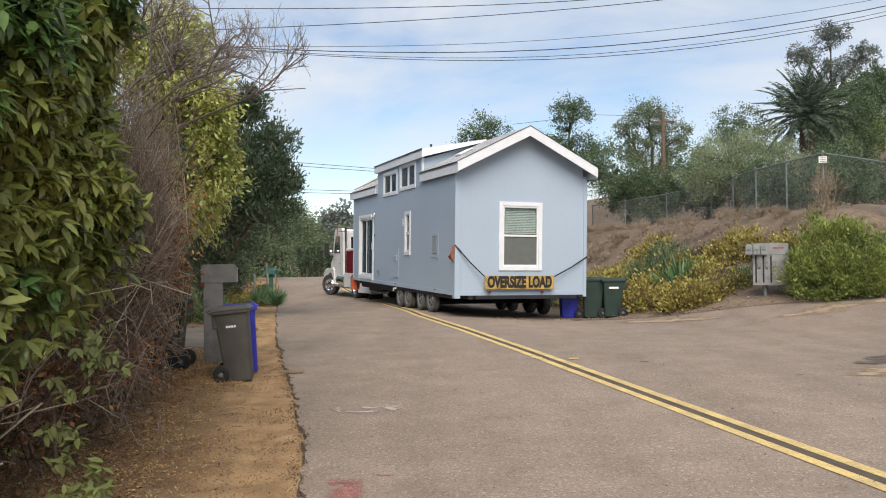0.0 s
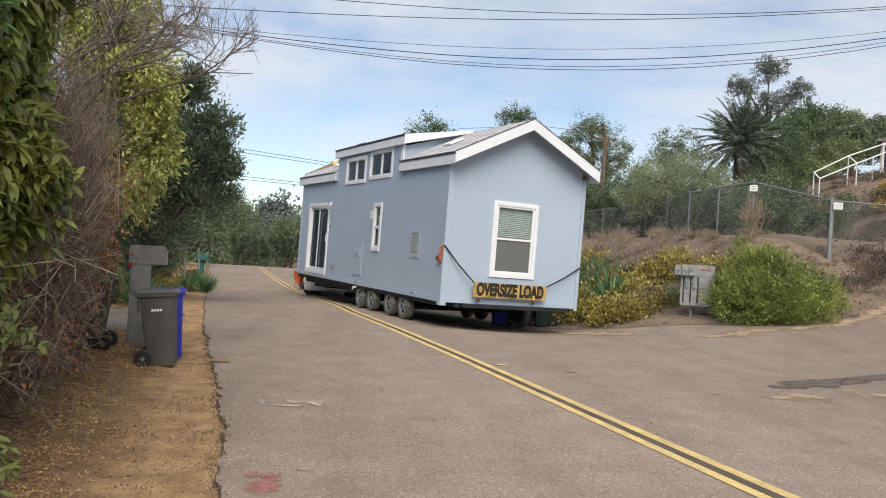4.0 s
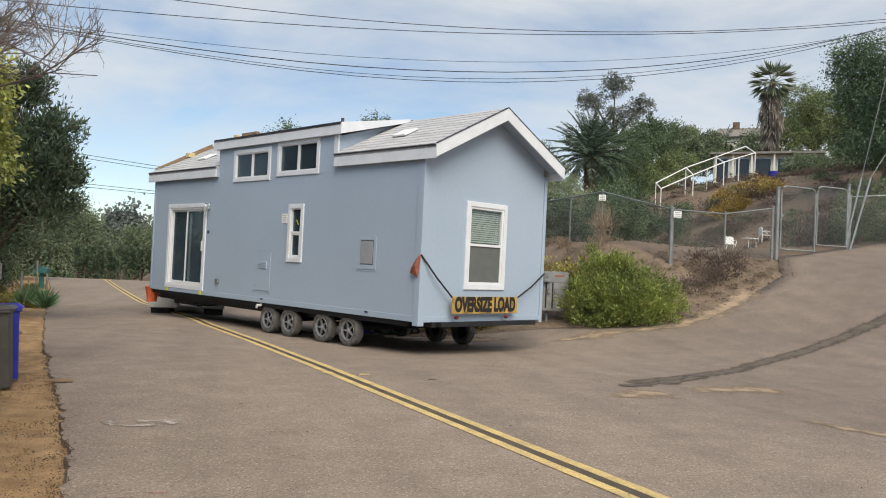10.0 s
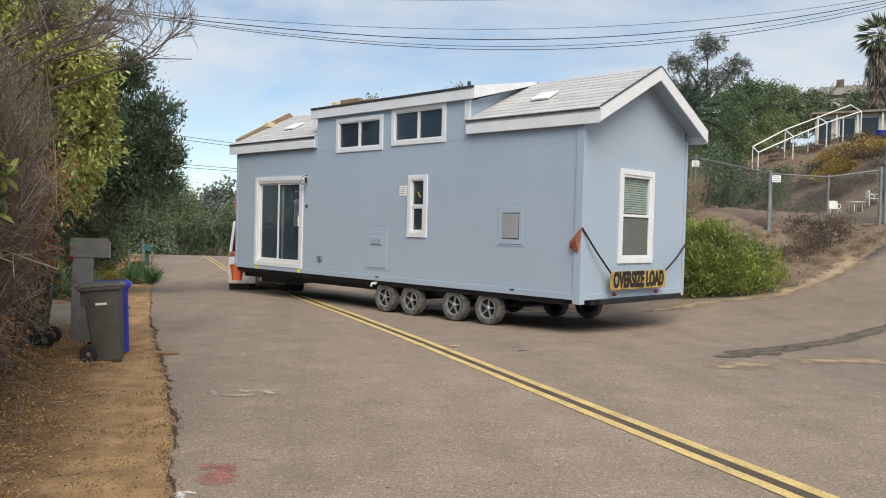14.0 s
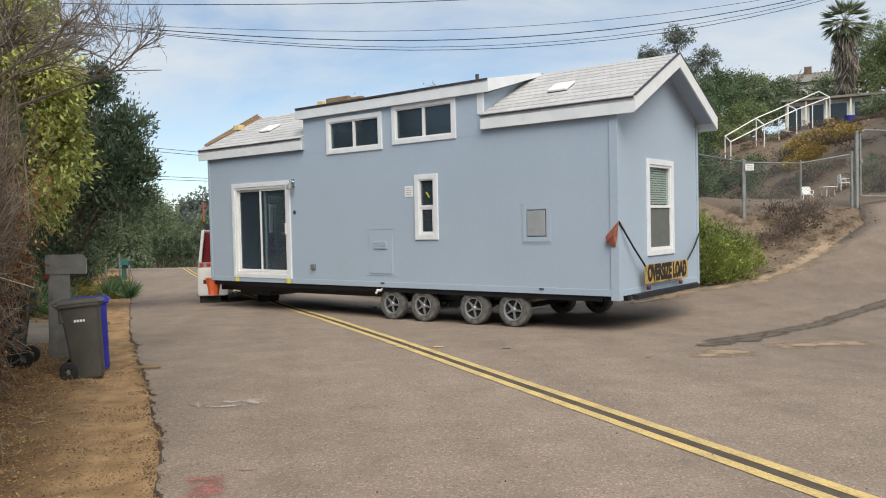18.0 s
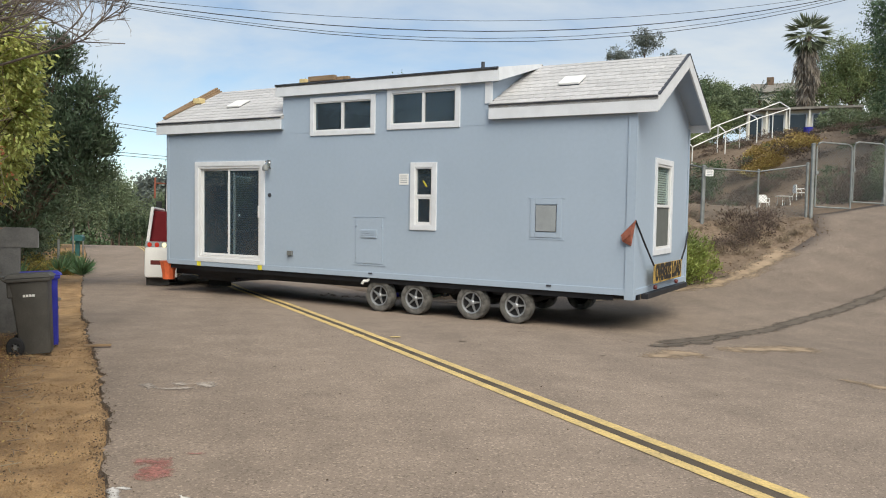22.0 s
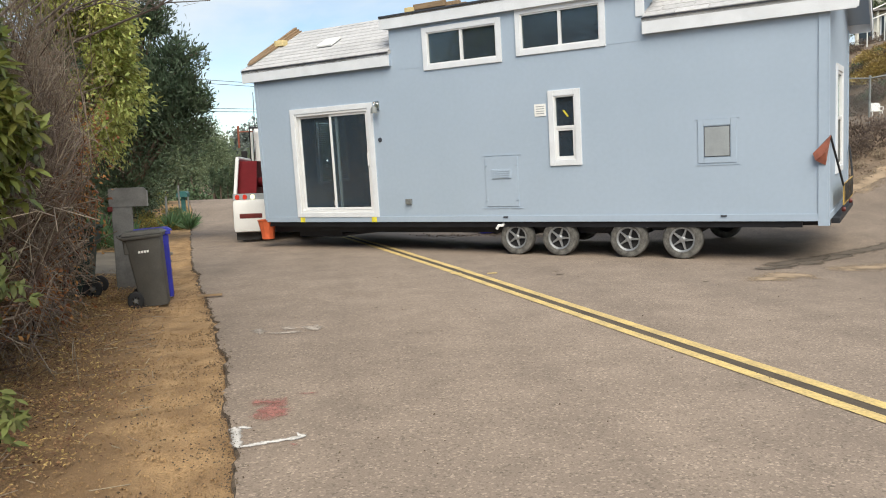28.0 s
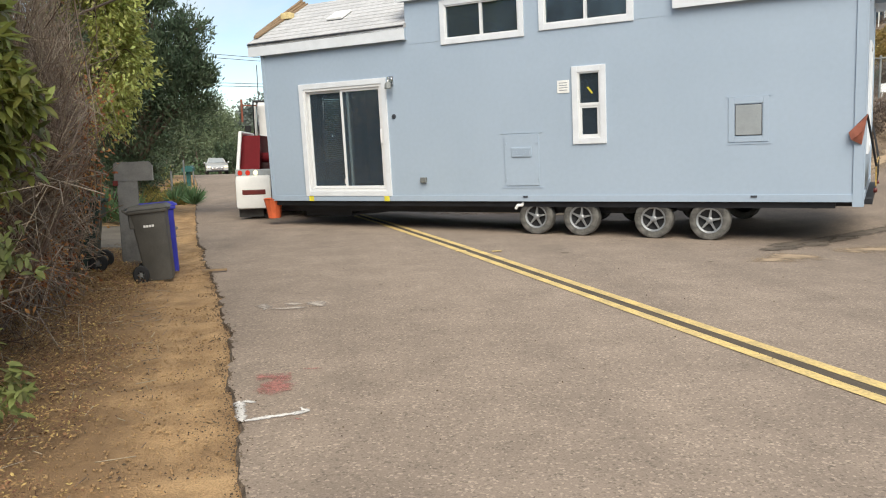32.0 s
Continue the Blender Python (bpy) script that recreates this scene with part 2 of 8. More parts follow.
def asphalt(name, base, dark):
    """Worn chip-seal: light aggregate, darker tracks and stains, hairline cracks."""
    m = mat(name, base, 0.88, 0, 0.16, 0.16, 95.0, 0.35, dark, bump_dist=0.006)
    n, l = m.node_tree.nodes, m.node_tree.links
    b = n["Principled BSDF"]
    hs = [x for x in n if x.bl_idname == "ShaderNodeHueSaturation"][0]
    tc = [x for x in n if x.bl_idname == "ShaderNodeTexCoord"][0]
    mid = n.new("ShaderNodeTexNoise")
    mid.inputs["Scale"].default_value, mid.inputs["Detail"].default_value, mid.inputs["Roughness"].default_value = 1.6, 8, 0.65
    l.new(tc.outputs["Object"], mid.inputs["Vector"])
    r1 = n.new("ShaderNodeMapRange")
    r1.inputs["From Min"].default_value, r1.inputs["From Max"].default_value = 0.3, 0.7
    r1.inputs["To Min"].default_value, r1.inputs["To Max"].default_value = 0.82, 1.12
    l.new(mid.outputs["Fac"], r1.inputs["Value"])
    chips = n.new("ShaderNodeTexVoronoi")
    chips.inputs["Scale"].default_value = 70
    l.new(tc.outputs["Object"], chips.inputs["Vector"])
    r2 = n.new("ShaderNodeMapRange")
    r2.inputs["From Min"].default_value, r2.inputs["From Max"].default_value = 0.80, 1.0       # pale stones in the seal
    r2.inputs["To Min"].default_value, r2.inputs["To Max"].default_value = 1.0, 1.6
    r5 = n.new("ShaderNodeMapRange")                                                            # dark pits
    r5.inputs["From Min"].default_value, r5.inputs["From Max"].default_value = 0.0, 0.2
    r5.inputs["To Min"].default_value, r5.inputs["To Max"].default_value = 0.62, 1.0
    sep = n.new("ShaderNodeSeparateColor")
    l.new(chips.outputs["Color"], sep.inputs["Color"])
    l.new(sep.outputs["Red"], r2.inputs["Value"])
    l.new(sep.outputs["Green"], r5.inputs["Value"])
    crack = n.new("ShaderNodeTexVoronoi")
    crack.feature = "DISTANCE_TO_EDGE"
    crack.inputs["Scale"].default_value = 0.33
    warp = n.new("ShaderNodeMixRGB")
    warp.inputs["Fac"].default_value = 0.18
    l.new(tc.outputs["Object"], warp.inputs["Color1"])
    l.new(mid.outputs["Color"], warp.inputs["Color2"])
    l.new(warp.outputs["Color"], crack.inputs["Vector"])
    r3 = n.new("ShaderNodeMapRange")
    r3.inputs["From Min"].default_value, r3.inputs["From Max"].default_value = 0.001, 0.006
    r3.inputs["To Min"].default_value, r3.inputs["To Max"].default_value = 0.93, 1.0
    l.new(crack.outputs["Distance"], r3.inputs["Value"])
    lane = n.new("ShaderNodeTexNoise")           # faint bands along the wheel tracks
    lane.inputs["Scale"].default_value, lane.inputs["Detail"].default_value = 1.0, 4
    lm = n.new("ShaderNodeMapping")
    lm.inputs["Rotation"].default_value = (0, 0, radians(-13))
    lm.inputs["Scale"].default_value = (1.7, 0.07, 1.0)
    l.new(tc.outputs["Object"], lm.inputs["Vector"])
    l.new(lm.outputs["Vector"], lane.inputs["Vector"])
    r4 = n.new("ShaderNodeMapRange")
    r4.inputs["From Min"].default_value, r4.inputs["From Max"].default_value = 0.3, 0.7
    r4.inputs["To Min"].default_value, r4.inputs["To Max"].default_value = 0.91, 1.08
    l.new(lane.outputs["Fac"], r4.inputs["Value"])
    cur = hs.outputs["Color"]
    for r in (r1, r2, r3, r4, r5):
        mm = n.new("ShaderNodeVectorMath")
        mm.operation = "SCALE"
        l.new(cur, mm.inputs[0])
        l.new(r.outputs["Result"], mm.inputs["Scale"])
        cur = mm.outputs["Vector"]
    sx = n.new("ShaderNodeSeparateXYZ")          # the older, darker mix laid up the slope
    l.new(tc.outputs["Object"], sx.inputs["Vector"])
    far = n.new("ShaderNodeMapRange")
    far.inputs["From Min"].default_value, far.inputs["From Max"].default_value = 4.5, 10.0
    far.inputs["To Min"].default_value, far.inputs["To Max"].default_value = 1.0, 0.80
    l.new(sx.outputs["X"], far.inputs["Value"])
    mm = n.new("ShaderNodeVectorMath")
    mm.operation = "SCALE"
    l.new(cur, mm.inputs[0])
    l.new(far.outputs["Result"], mm.inputs["Scale"])
    l.new(mm.outputs["Vector"], b.inputs["Base Color"])
    return m


M = {}
M["asphalt"] = asphalt("worn asphalt", (0.268, 0.212, 0.168), (0.222, 0.175, 0.139))
M["rim_asphalt"] = mat("broken asphalt rim", (0.135, 0.102, 0.075), 0.95, var=0.3, scale=9, fine=60, bump=0.8, second=(0.055, 0.043, 0.033), bump_dist=0.02)
M["wet"] = decal("damp asphalt", (0.126, 0.103, 0.082), 0.9, 6.0, 0.52)
M["concrete"] = mat("concrete", (0.215, 0.185, 0.15), 0.9, var=0.14, scale=1.5, fine=40)
M["yellow"] = mat("yellow road paint", (0.64, 0.475, 0.19), 0.75, var=0.22, scale=3.5, fine=40, second=(0.47, 0.355, 0.165), bump=0.2)
M["blackline"] = mat("black road paint", (0.105, 0.083, 0.06), 0.8, var=0.18, scale=3)
M["whitespray"] = decal("white sprayed paint", (0.72, 0.69, 0.66), 0.8, 34.0, 0.56)
M["whitepaint"] = mat("white survey paint", (0.72, 0.69, 0.66), 0.8, var=0.15, scale=9)
M["fadedwhite"] = decal("faded white paint", (0.46, 0.40, 0.345), 0.85, 24.0, 0.68)
M["redpaint"] = decal("faded red spray paint", (0.44, 0.20, 0.17), 0.85, 22.0, 0.77)
M["soil"] = mat("dry soil", (0.47, 0.305, 0.156), 0.95, var=0.26, scale=3.0, fine=85, bump=0.8, second=(0.285, 0.178, 0.09), bump_dist=0.03)
M["hillsoil"] = mat("grey-brown hill soil", (0.19, 0.14, 0.099), 0.95, var=0.22, scale=0.4, fine=9, bump=0.7, second=(0.13, 0.098, 0.072), bump_dist=0.05)


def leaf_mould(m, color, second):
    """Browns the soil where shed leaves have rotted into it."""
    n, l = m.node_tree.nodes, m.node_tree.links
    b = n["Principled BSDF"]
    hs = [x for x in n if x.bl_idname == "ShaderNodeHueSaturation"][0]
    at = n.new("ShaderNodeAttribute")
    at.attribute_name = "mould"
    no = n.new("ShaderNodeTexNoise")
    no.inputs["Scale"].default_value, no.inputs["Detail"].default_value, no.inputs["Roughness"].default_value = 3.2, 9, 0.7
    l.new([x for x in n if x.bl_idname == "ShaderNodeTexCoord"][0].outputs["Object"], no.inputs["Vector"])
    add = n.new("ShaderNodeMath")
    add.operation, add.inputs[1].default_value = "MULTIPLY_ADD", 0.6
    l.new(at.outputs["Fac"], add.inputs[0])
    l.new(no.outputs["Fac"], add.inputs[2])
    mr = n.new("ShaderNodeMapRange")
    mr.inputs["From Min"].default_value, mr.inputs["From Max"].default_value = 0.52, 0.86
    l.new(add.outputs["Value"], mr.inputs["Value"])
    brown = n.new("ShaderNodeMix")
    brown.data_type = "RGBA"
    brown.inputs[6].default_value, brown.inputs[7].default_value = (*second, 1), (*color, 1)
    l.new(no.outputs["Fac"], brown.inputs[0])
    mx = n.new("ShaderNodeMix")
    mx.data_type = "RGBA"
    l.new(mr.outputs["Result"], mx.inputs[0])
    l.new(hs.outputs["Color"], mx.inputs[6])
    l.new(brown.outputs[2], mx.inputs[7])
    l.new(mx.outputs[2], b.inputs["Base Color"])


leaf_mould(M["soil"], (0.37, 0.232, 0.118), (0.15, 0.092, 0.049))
M["sand"] = decal("sand drift", (0.35, 0.262, 0.178), 0.95, 3.0, 0.66)
M["litter"] = mat("dry leaf litter", (0.37, 0.215, 0.098), 0.8, var=0.2, scale=3, island=0.7)
M["mulch"] = mat("brown-grey hillside mulch", (0.25, 0.182, 0.125), 0.9, var=0.15, scale=3, island=0.22)
M["clod"] = mat("soil clods and tar crumbs", (0.125, 0.088, 0.060), 0.95, var=0.2, island=0.4)
M["siding"] = mat("pale blue-grey siding", (0.342, 0.415, 0.506), 0.62, var=0.02, scale=0.6, fine=14, bump=0.05, second=(0.325, 0.397, 0.485))
M["white"] = mat("white trim paint", (0.675, 0.70, 0.735), 0.5, var=0.04, scale=4)
M["vinyl"] = mat("white vinyl frame", (0.70, 0.71, 0.72), 0.35, var=0.02)
M["shingle"] = mat("pale grey shingle", (0.50, 0.495, 0.50), 0.85, var=0.1, scale=9, fine=120, rand=0.09, bump=0.3)
M["underlay"] = mat("roof deck", (0.42, 0.42, 0.42), 0.85)
M["dripedge"] = mat("dark drip edge", (0.05, 0.055, 0.07), 0.6)
M["plank"] = mat("raw lumber", (0.27, 0.185, 0.11), 0.75, var=0.15, scale=5, stretch=(1, 8, 8))
M["foam"] = mat("pale yellow lumber end", (0.66, 0.53, 0.27), 0.8)
M["glass"] = glass_mat("dark window glass", (0.45, 0.52, 0.54), 0.045, 0.13)
M["clear"] = glass_mat("clear window glass", (0.80, 0.85, 0.84), 0.03, 0.06)
M["screen"] = mat("grey window screen", (0.115, 0.125, 0.118), 0.8, var=0.05)
M["blind"] = mat("white blind slat", (0.66, 0.70, 0.64), 0.6, var=0.04)
M["dim"] = mat("interior floor", (0.22, 0.20, 0.17), 0.8)
M["dimwall"] = mat("interior wall", (0.42, 0.43, 0.42), 0.9)
M["vent"] = mat("grey vent grille", (0.285, 0.31, 0.325), 0.6, var=0.05)
M["steel"] = mat("black chassis steel", (0.016, 0.017, 0.022), 0.6, var=0.2, scale=3)
M["tyre"] = mat("dusty black rubber", (0.055, 0.052, 0.05), 0.85, var=0.2, scale=5, second=(0.03, 0.029, 0.028))
M["dusttyre"] = mat("dust-whitened rubber", (0.145, 0.139, 0.128), 0.9, var=0.25, scale=9, second=(0.06, 0.058, 0.054))
M["rim"] = mat("dull silver rim", (0.35, 0.362, 0.375), 0.42, 0.5, var=0.15, scale=8)
M["rimdark"] = mat("dark rim bowl", (0.018, 0.018, 0.02), 0.7)
M["gal"] = mat("galvanised steel", (0.27, 0.285, 0.28), 0.55, 0.45, var=0.12, scale=6)
M["chrome"] = mat("chrome", (0.7, 0.7, 0.72), 0.15, 1.0, var=0.03)
M["signyellow"] = mat("worn yellow vinyl banner", (0.43, 0.285, 0.075), 0.7, var=0.28, scale=4.5, fine=22, second=(0.13, 0.088, 0.035))
M["signblack"] = mat("black lettering", (0.016, 0.014, 0.012), 0.6)
M["flag"] = mat("faded red flag cloth", (0.33, 0.115, 0.075), 0.85, var=0.15, scale=9)
M["rope"] = mat("black strap", (0.02, 0.02, 0.022), 0.8)
M["redlens"] = mat("red lamp lens", (0.13, 0.022, 0.019), 0.35)
M["redlit"] = glow("lit red lamp", (0.50, 0.035, 0.02), 0.15)
M["whitelit"] = glow("lit clear lamp", (0.9, 0.82, 0.55), 0.8)
M["orange"] = mat("orange plastic", (0.62, 0.125, 0.045), 0.5, var=0.1, scale=6)
M["tape"] = mat("yellow tape", (0.75, 0.66, 0.06), 0.6)
M["truckwhite"] = mat("white truck paint", (0.74, 0.74, 0.73), 0.3, var=0.04, scale=2)
M["truckred"] = mat("dark red truck paint", (0.14, 0.010, 0.014), 0.65, var=0.08, scale=3, spec=0.12)
M["carsilver"] = mat("silver car paint", (0.50, 0.50, 0.50), 0.3, 0.3, var=0.04)
M["darkglass"] = mat("dark vehicle glass", (0.02, 0.024, 0.028), 0.08, var=0.02, spec=0.6)
M["bingrey"] = mat("dark grey bin plastic", (0.082, 0.078, 0.070), 0.55, var=0.1, scale=4)
M["binblue"] = mat("blue bin plastic", (0.03, 0.035, 0.36), 0.5, var=0.08, scale=4)
M["bingreen"] = mat("dark green bin plastic", (0.022, 0.042, 0.034), 0.55, var=0.1, scale=4)
M["boxgrey"] = mat("weathered grey mailbox metal", (0.26, 0.262, 0.26), 0.55, 0.1, var=0.1, scale=6)
M["boxdark"] = mat("weathered dark grey mailbox", (0.16, 0.158, 0.152), 0.65, var=0.12, scale=6)
M["teal"] = mat("teal painted metal", (0.03, 0.12, 0.12), 0.5)
M["wood"] = mat("weathered wood", (0.17, 0.12, 0.085), 0.9, var=0.2, scale=4, stretch=(6, 6, 1))
M["cable"] = mat("black cable", (0.012, 0.012, 0.014), 0.6)
M["plasticwhite"] = mat("white plastic", (0.78, 0.78, 0.76), 0.4, var=0.03)
M["bark"] = mat("grey-brown bark", (0.135, 0.10, 0.075), 0.95, var=0.25, scale=4, fine=30, bump=0.6, stretch=(3, 3, 1), bump_dist=0.02)
M["greytwig"] = mat("weathered grey branches", (0.215, 0.185, 0.168), 0.9, var=0.2, scale=1.2, second=(0.16, 0.134, 0.118), island=0.3)
M["browntwig"] = mat("dark brown thicket stems", (0.155, 0.100, 0.064), 0.9, var=0.2, scale=1.2, second=(0.095, 0.06, 0.04), island=0.5)
M["twig"] = mat("dead brown twigs", (0.275, 0.222, 0.180), 0.9, var=0.2, scale=1.2, second=(0.195, 0.148, 0.110), island=0.45)
M["paletwig"] = mat("dry straw brush", (0.36, 0.285, 0.205), 0.9, var=0.2, island=0.35)
M["stucco"] = mat("cream stucco", (0.74, 0.72, 0.64), 0.9, var=0.08, scale=2)
M["roofgrey"] = mat("grey composition roof", (0.24, 0.225, 0.20), 0.9, var=0.12, scale=3)

L = {}
L["hedge"] = leaf_mat("glossy hedge leaves", (0.165, 0.245, 0.072), (0.083, 0.142, 0.042), 0.45, 0.30)
L["hedgelight"] = leaf_mat("olive hedge leaves", (0.30, 0.305, 0.075), (0.15, 0.175, 0.045), 0.4, 0.34)
L["sprig"] = leaf_mat("dark olive sprig leaves", (0.17, 0.185, 0.055), (0.085, 0.10, 0.033), 0.4, 0.65)
L["yellowgreen"] = leaf_mat("yellow-green leaves", (0.53, 0.54, 0.175), (0.30, 0.34, 0.097), 0.4, 0.5)
L["dead"] = leaf_mat("rust-brown dead leaves", (0.36, 0.155, 0.06), (0.20, 0.092, 0.042), 0.45, 0.8)
L["dark"] = leaf_mat("dark olive leaves", (0.098, 0.135, 0.078), (0.046, 0.072, 0.042), 0.4, 0.5)
L["greygreen"] = leaf_mat("grey-green leaves", (0.30, 0.345, 0.205), (0.17, 0.21, 0.115), 0.3, 0.6)
L["mid"] = leaf_mat("mid-green leaves", (0.130, 0.185, 0.095), (0.066, 0.105, 0.052), 0.35, 0.55)
# light green trees, with the haze over the hill put into the colour
L["lightgreen"] = leaf_mat("light green hill leaves paled for haze", (0.235, 0.285, 0.125), (0.13, 0.175, 0.08), 0.3, 0.6)
L["gold"] = leaf_mat("golden groundcover leaves", (0.47, 0.345, 0.125), (0.27, 0.19, 0.075), 0.4, 0.6)
# this green and the mid green are lightened to stand in for haze
L["far"] = leaf_mat("tree leaves lightened for haze", (0.195, 0.24, 0.135), (0.11, 0.145, 0.085), 0.3, 0.7)
L["pepper"] = leaf_mat("feathery pepper tree leaves", (0.125, 0.19, 0.105), (0.062, 0.108, 0.06), 0.25, 0.6)
# ridge tree: distance haze is put into a greyer leaf colour
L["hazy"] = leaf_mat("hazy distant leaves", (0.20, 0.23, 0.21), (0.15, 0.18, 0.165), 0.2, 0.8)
L["bright"] = leaf_mat("bright green shrub leaves", (0.262, 0.300, 0.074), (0.125, 0.163, 0.043), 0.4, 0.5)
L["succ"] = leaf_mat("yellow-olive succulent leaves", (0.40, 0.335, 0.092), (0.20, 0.16, 0.055), 0.5, 0.5)
L["purple"] = leaf_mat("purple-grey succulent leaves", (0.20, 0.150, 0.122), (0.11, 0.086, 0.070), 0.4, 0.7)
L["agave"] = leaf_mat("green blade leaves", (0.125, 0.215, 0.098), (0.07, 0.135, 0.06), 0.25, 0.45)
L["palm"] = leaf_mat("dark green palm fronds", (0.092, 0.132, 0.088), (0.05, 0.078, 0.052), 0.3, 0.45)
L["euc"] = leaf_mat("sparse eucalyptus leaves", (0.19, 0.215, 0.185), (0.115, 0.135, 0.12), 0.3, 0.6)
L["fan"] = leaf_mat("fan palm fronds", (0.19, 0.22, 0.14), (0.11, 0.135, 0.085), 0.3, 0.5)
L["skirt"] = leaf_mat("dead palm thatch", (0.275, 0.245, 0.21), (0.17, 0.15, 0.128), 0.3, 0.9)

# ---- building tools ----


class Shape:
    """Collects vertices and faces of one mesh."""

    def __init__(self):
        self.v, self.f = [], []

    def add(self, pts, faces):
        k = len(self.v)
        self.v += [tuple(p) for p in pts]
        self.f += [tuple(k + i for i in f) for f in faces]
        return self

    def box(self, x0, x1, y0, y1, z0, z1, c=0.0):
        if x0 > x1:
            x0, x1 = x1, x0
        if y0 > y1:
            y0, y1 = y1, y0
        if c <= 0:
            p = [(x, y, z) for x in (x0, x1) for y in (y0, y1) for z in (z0, z1)]
            return self.add(p, [(0, 1, 3, 2), (4, 6, 7, 5), (0, 4, 5, 1), (2, 3, 7, 6), (0, 2, 6, 4), (1, 5, 7, 3)])
        bm = bmesh.new()
        bmesh.ops.create_cube(bm, size=1)
        for q in bm.verts:
            q.co = Vector(((x0 + x1) / 2 + q.co.x * (x1 - x0), (y0 + y1) / 2 + q.co.y * (y1 - y0), (z0 + z1) / 2 + q.co.z * (z1 - z0)))
        bmesh.ops.bevel(bm, geom=bm.edges[:], offset=c, segments=2, affect="EDGES", profile=0.6)
        bm.verts.index_update()
        self.add([q.co[:] for q in bm.verts], [[q.index for q in f.verts] for f in bm.faces])
        bm.free()
        return self

    def prism(self, poly, axis, a, b):
        """A flat outline drawn in the two other axes, pushed from a to b along the axis."""
        n = len(poly)

        def pt(p, h):
            return {0: (h, p[0], p[1]), 1: (p[0], h, p[1]), 2: (p[0], p[1], h)}[axis]
        return self.add([pt(p, a) for p in poly] + [pt(p, b) for p in poly],
                        [tuple(range(n))[::-1], tuple(range(n, 2 * n))] + [(i, (i + 1) % n, n + (i + 1) % n, n + i) for i in range(n)])

    def tube(self, pts, r, seg=8, caps=True):
        """A round bar along points; r is one radius or one for each point."""
        pts = [Vector(p) for p in pts]
        rs = r if isinstance(r, (list, tuple)) else [r] * len(pts)
        ring, faces = [], []
        for i, p in enumerate(pts):
            d = (pts[min(i + 1, len(pts) - 1)] - pts[max(i - 1, 0)]).normalized()
            a = d.orthogonal().normalized() if abs(d.z) > 0.95 else d.cross(Vector((0, 0, 1))).normalized()
            b = d.cross(a)
            ring += [p + (a * math.cos(q) + b * math.sin(q)) * rs[i] for q in [2 * math.pi * k / seg for k in range(seg)]]
            if i:
                o = (i - 1) * seg
                faces += [(o + k, o + (k + 1) % seg, o + seg + (k + 1) % seg, o + seg + k) for k in range(seg)]
        if caps:
            faces += [tuple(range(seg)), tuple(range((len(pts) - 1) * seg, len(pts) * seg))[::-1]]
        return self.add(ring, faces)

    def lathe(self, prof, seg=24, axis=1, at=(0, 0, 0)):
        """A turned form: (radius, distance along the axis) pairs."""
        ring, faces = [], []
        for i, (r, h) in enumerate(prof):
            for k in range(seg):
                q = 2 * math.pi * k / seg
                c, s = r * math.cos(q), r * math.sin(q)
                p = {0: (h, c, s), 1: (c, h, s), 2: (c, s, h)}[axis]
                ring.append((p[0] + at[0], p[1] + at[1], p[2] + at[2]))
            if i:
                o = (i - 1) * seg
                faces += [(o + k, o + (k + 1) % seg, o + seg + (k + 1) % seg, o + seg + k) for k in range(seg)]
        return self.add(ring, faces)

    def mesh(self, name, material, smooth=False):
        me = bpy.data.meshes.new(name)
        me.from_pydata(self.v, [], self.f)
        bm = bmesh.new()
        bm.from_mesh(me)
        bmesh.ops.recalc_face_normals(bm, faces=bm.faces[:])
        bm.to_mesh(me)
        bm.free()
        me.materials.append(material)
        if smooth:
            me.shade_smooth()
            me.set_sharp_from_angle(angle=radians(35))
        me.update()
        return me


def part(name, shape, material, parent=None, label="", m=None, smooth=False):
    """Links a shape as one mesh object, under a thing or part where one is given."""
    ob = new(name, shape if isinstance(shape, bpy.types.Mesh) else shape.mesh(name, material, smooth))
    ob.parent = parent
    if m is not None:
        ob.matrix_basis = m
    if label:
        ob["label"] = label
    return ob


def thing(name, label, category, m=None, group="", kind=""):
    ob = tagged(new(name), label, category, group, kind)
    if m is not None:
        ob.matrix_basis = m
    return ob


def fast_mesh(name, verts, quads, material):
    """A mesh from arrays: verts (n, 3), quads (m, 4)."""
    me = bpy.data.meshes.new(name)
    verts, quads = np.asarray(verts, np.float32), np.asarray(quads, np.int32)
    k = quads.shape[1]
    me.vertices.add(len(verts))
    me.vertices.foreach_set("co", verts.ravel())
    me.loops.add(quads.size)
    me.loops.foreach_set("vertex_index", quads.ravel())
    me.polygons.add(len(quads))
    me.polygons.foreach_set("loop_start", np.arange(len(quads), dtype=np.int32) * k)
    me.materials.append(material)
    me.update(calc_edges=True)
    return me


def unit(a):
    return a / np.maximum(np.linalg.norm(a, axis=-1, keepdims=True), 1e-9)


def leaves(name, pos, along, size, width, material, rng, fold=0.25):
    """Folded pointed leaves: a place, a direction and a length for each."""
    n = len(pos)
    along = unit(along)
    side = unit(np.cross(along, rng.normal(size=(n, 3))))
    up = np.cross(side, along)
    size = np.broadcast_to(np.asarray(size, float), (n,))[:, None]
    w = size * width
    base, tip = pos, pos + along * size
    mid = pos + along * size * 0.45
    l, r = mid - side * w + up * w * fold, mid + side * w + up * w * fold
    v = np.stack([base, r, tip, l], 1).reshape(-1, 3)
    i = np.arange(n)[:, None] * 4
    return fast_mesh(name, v, np.concatenate([i, i + 1, i + 2, i + 3], 1), material)


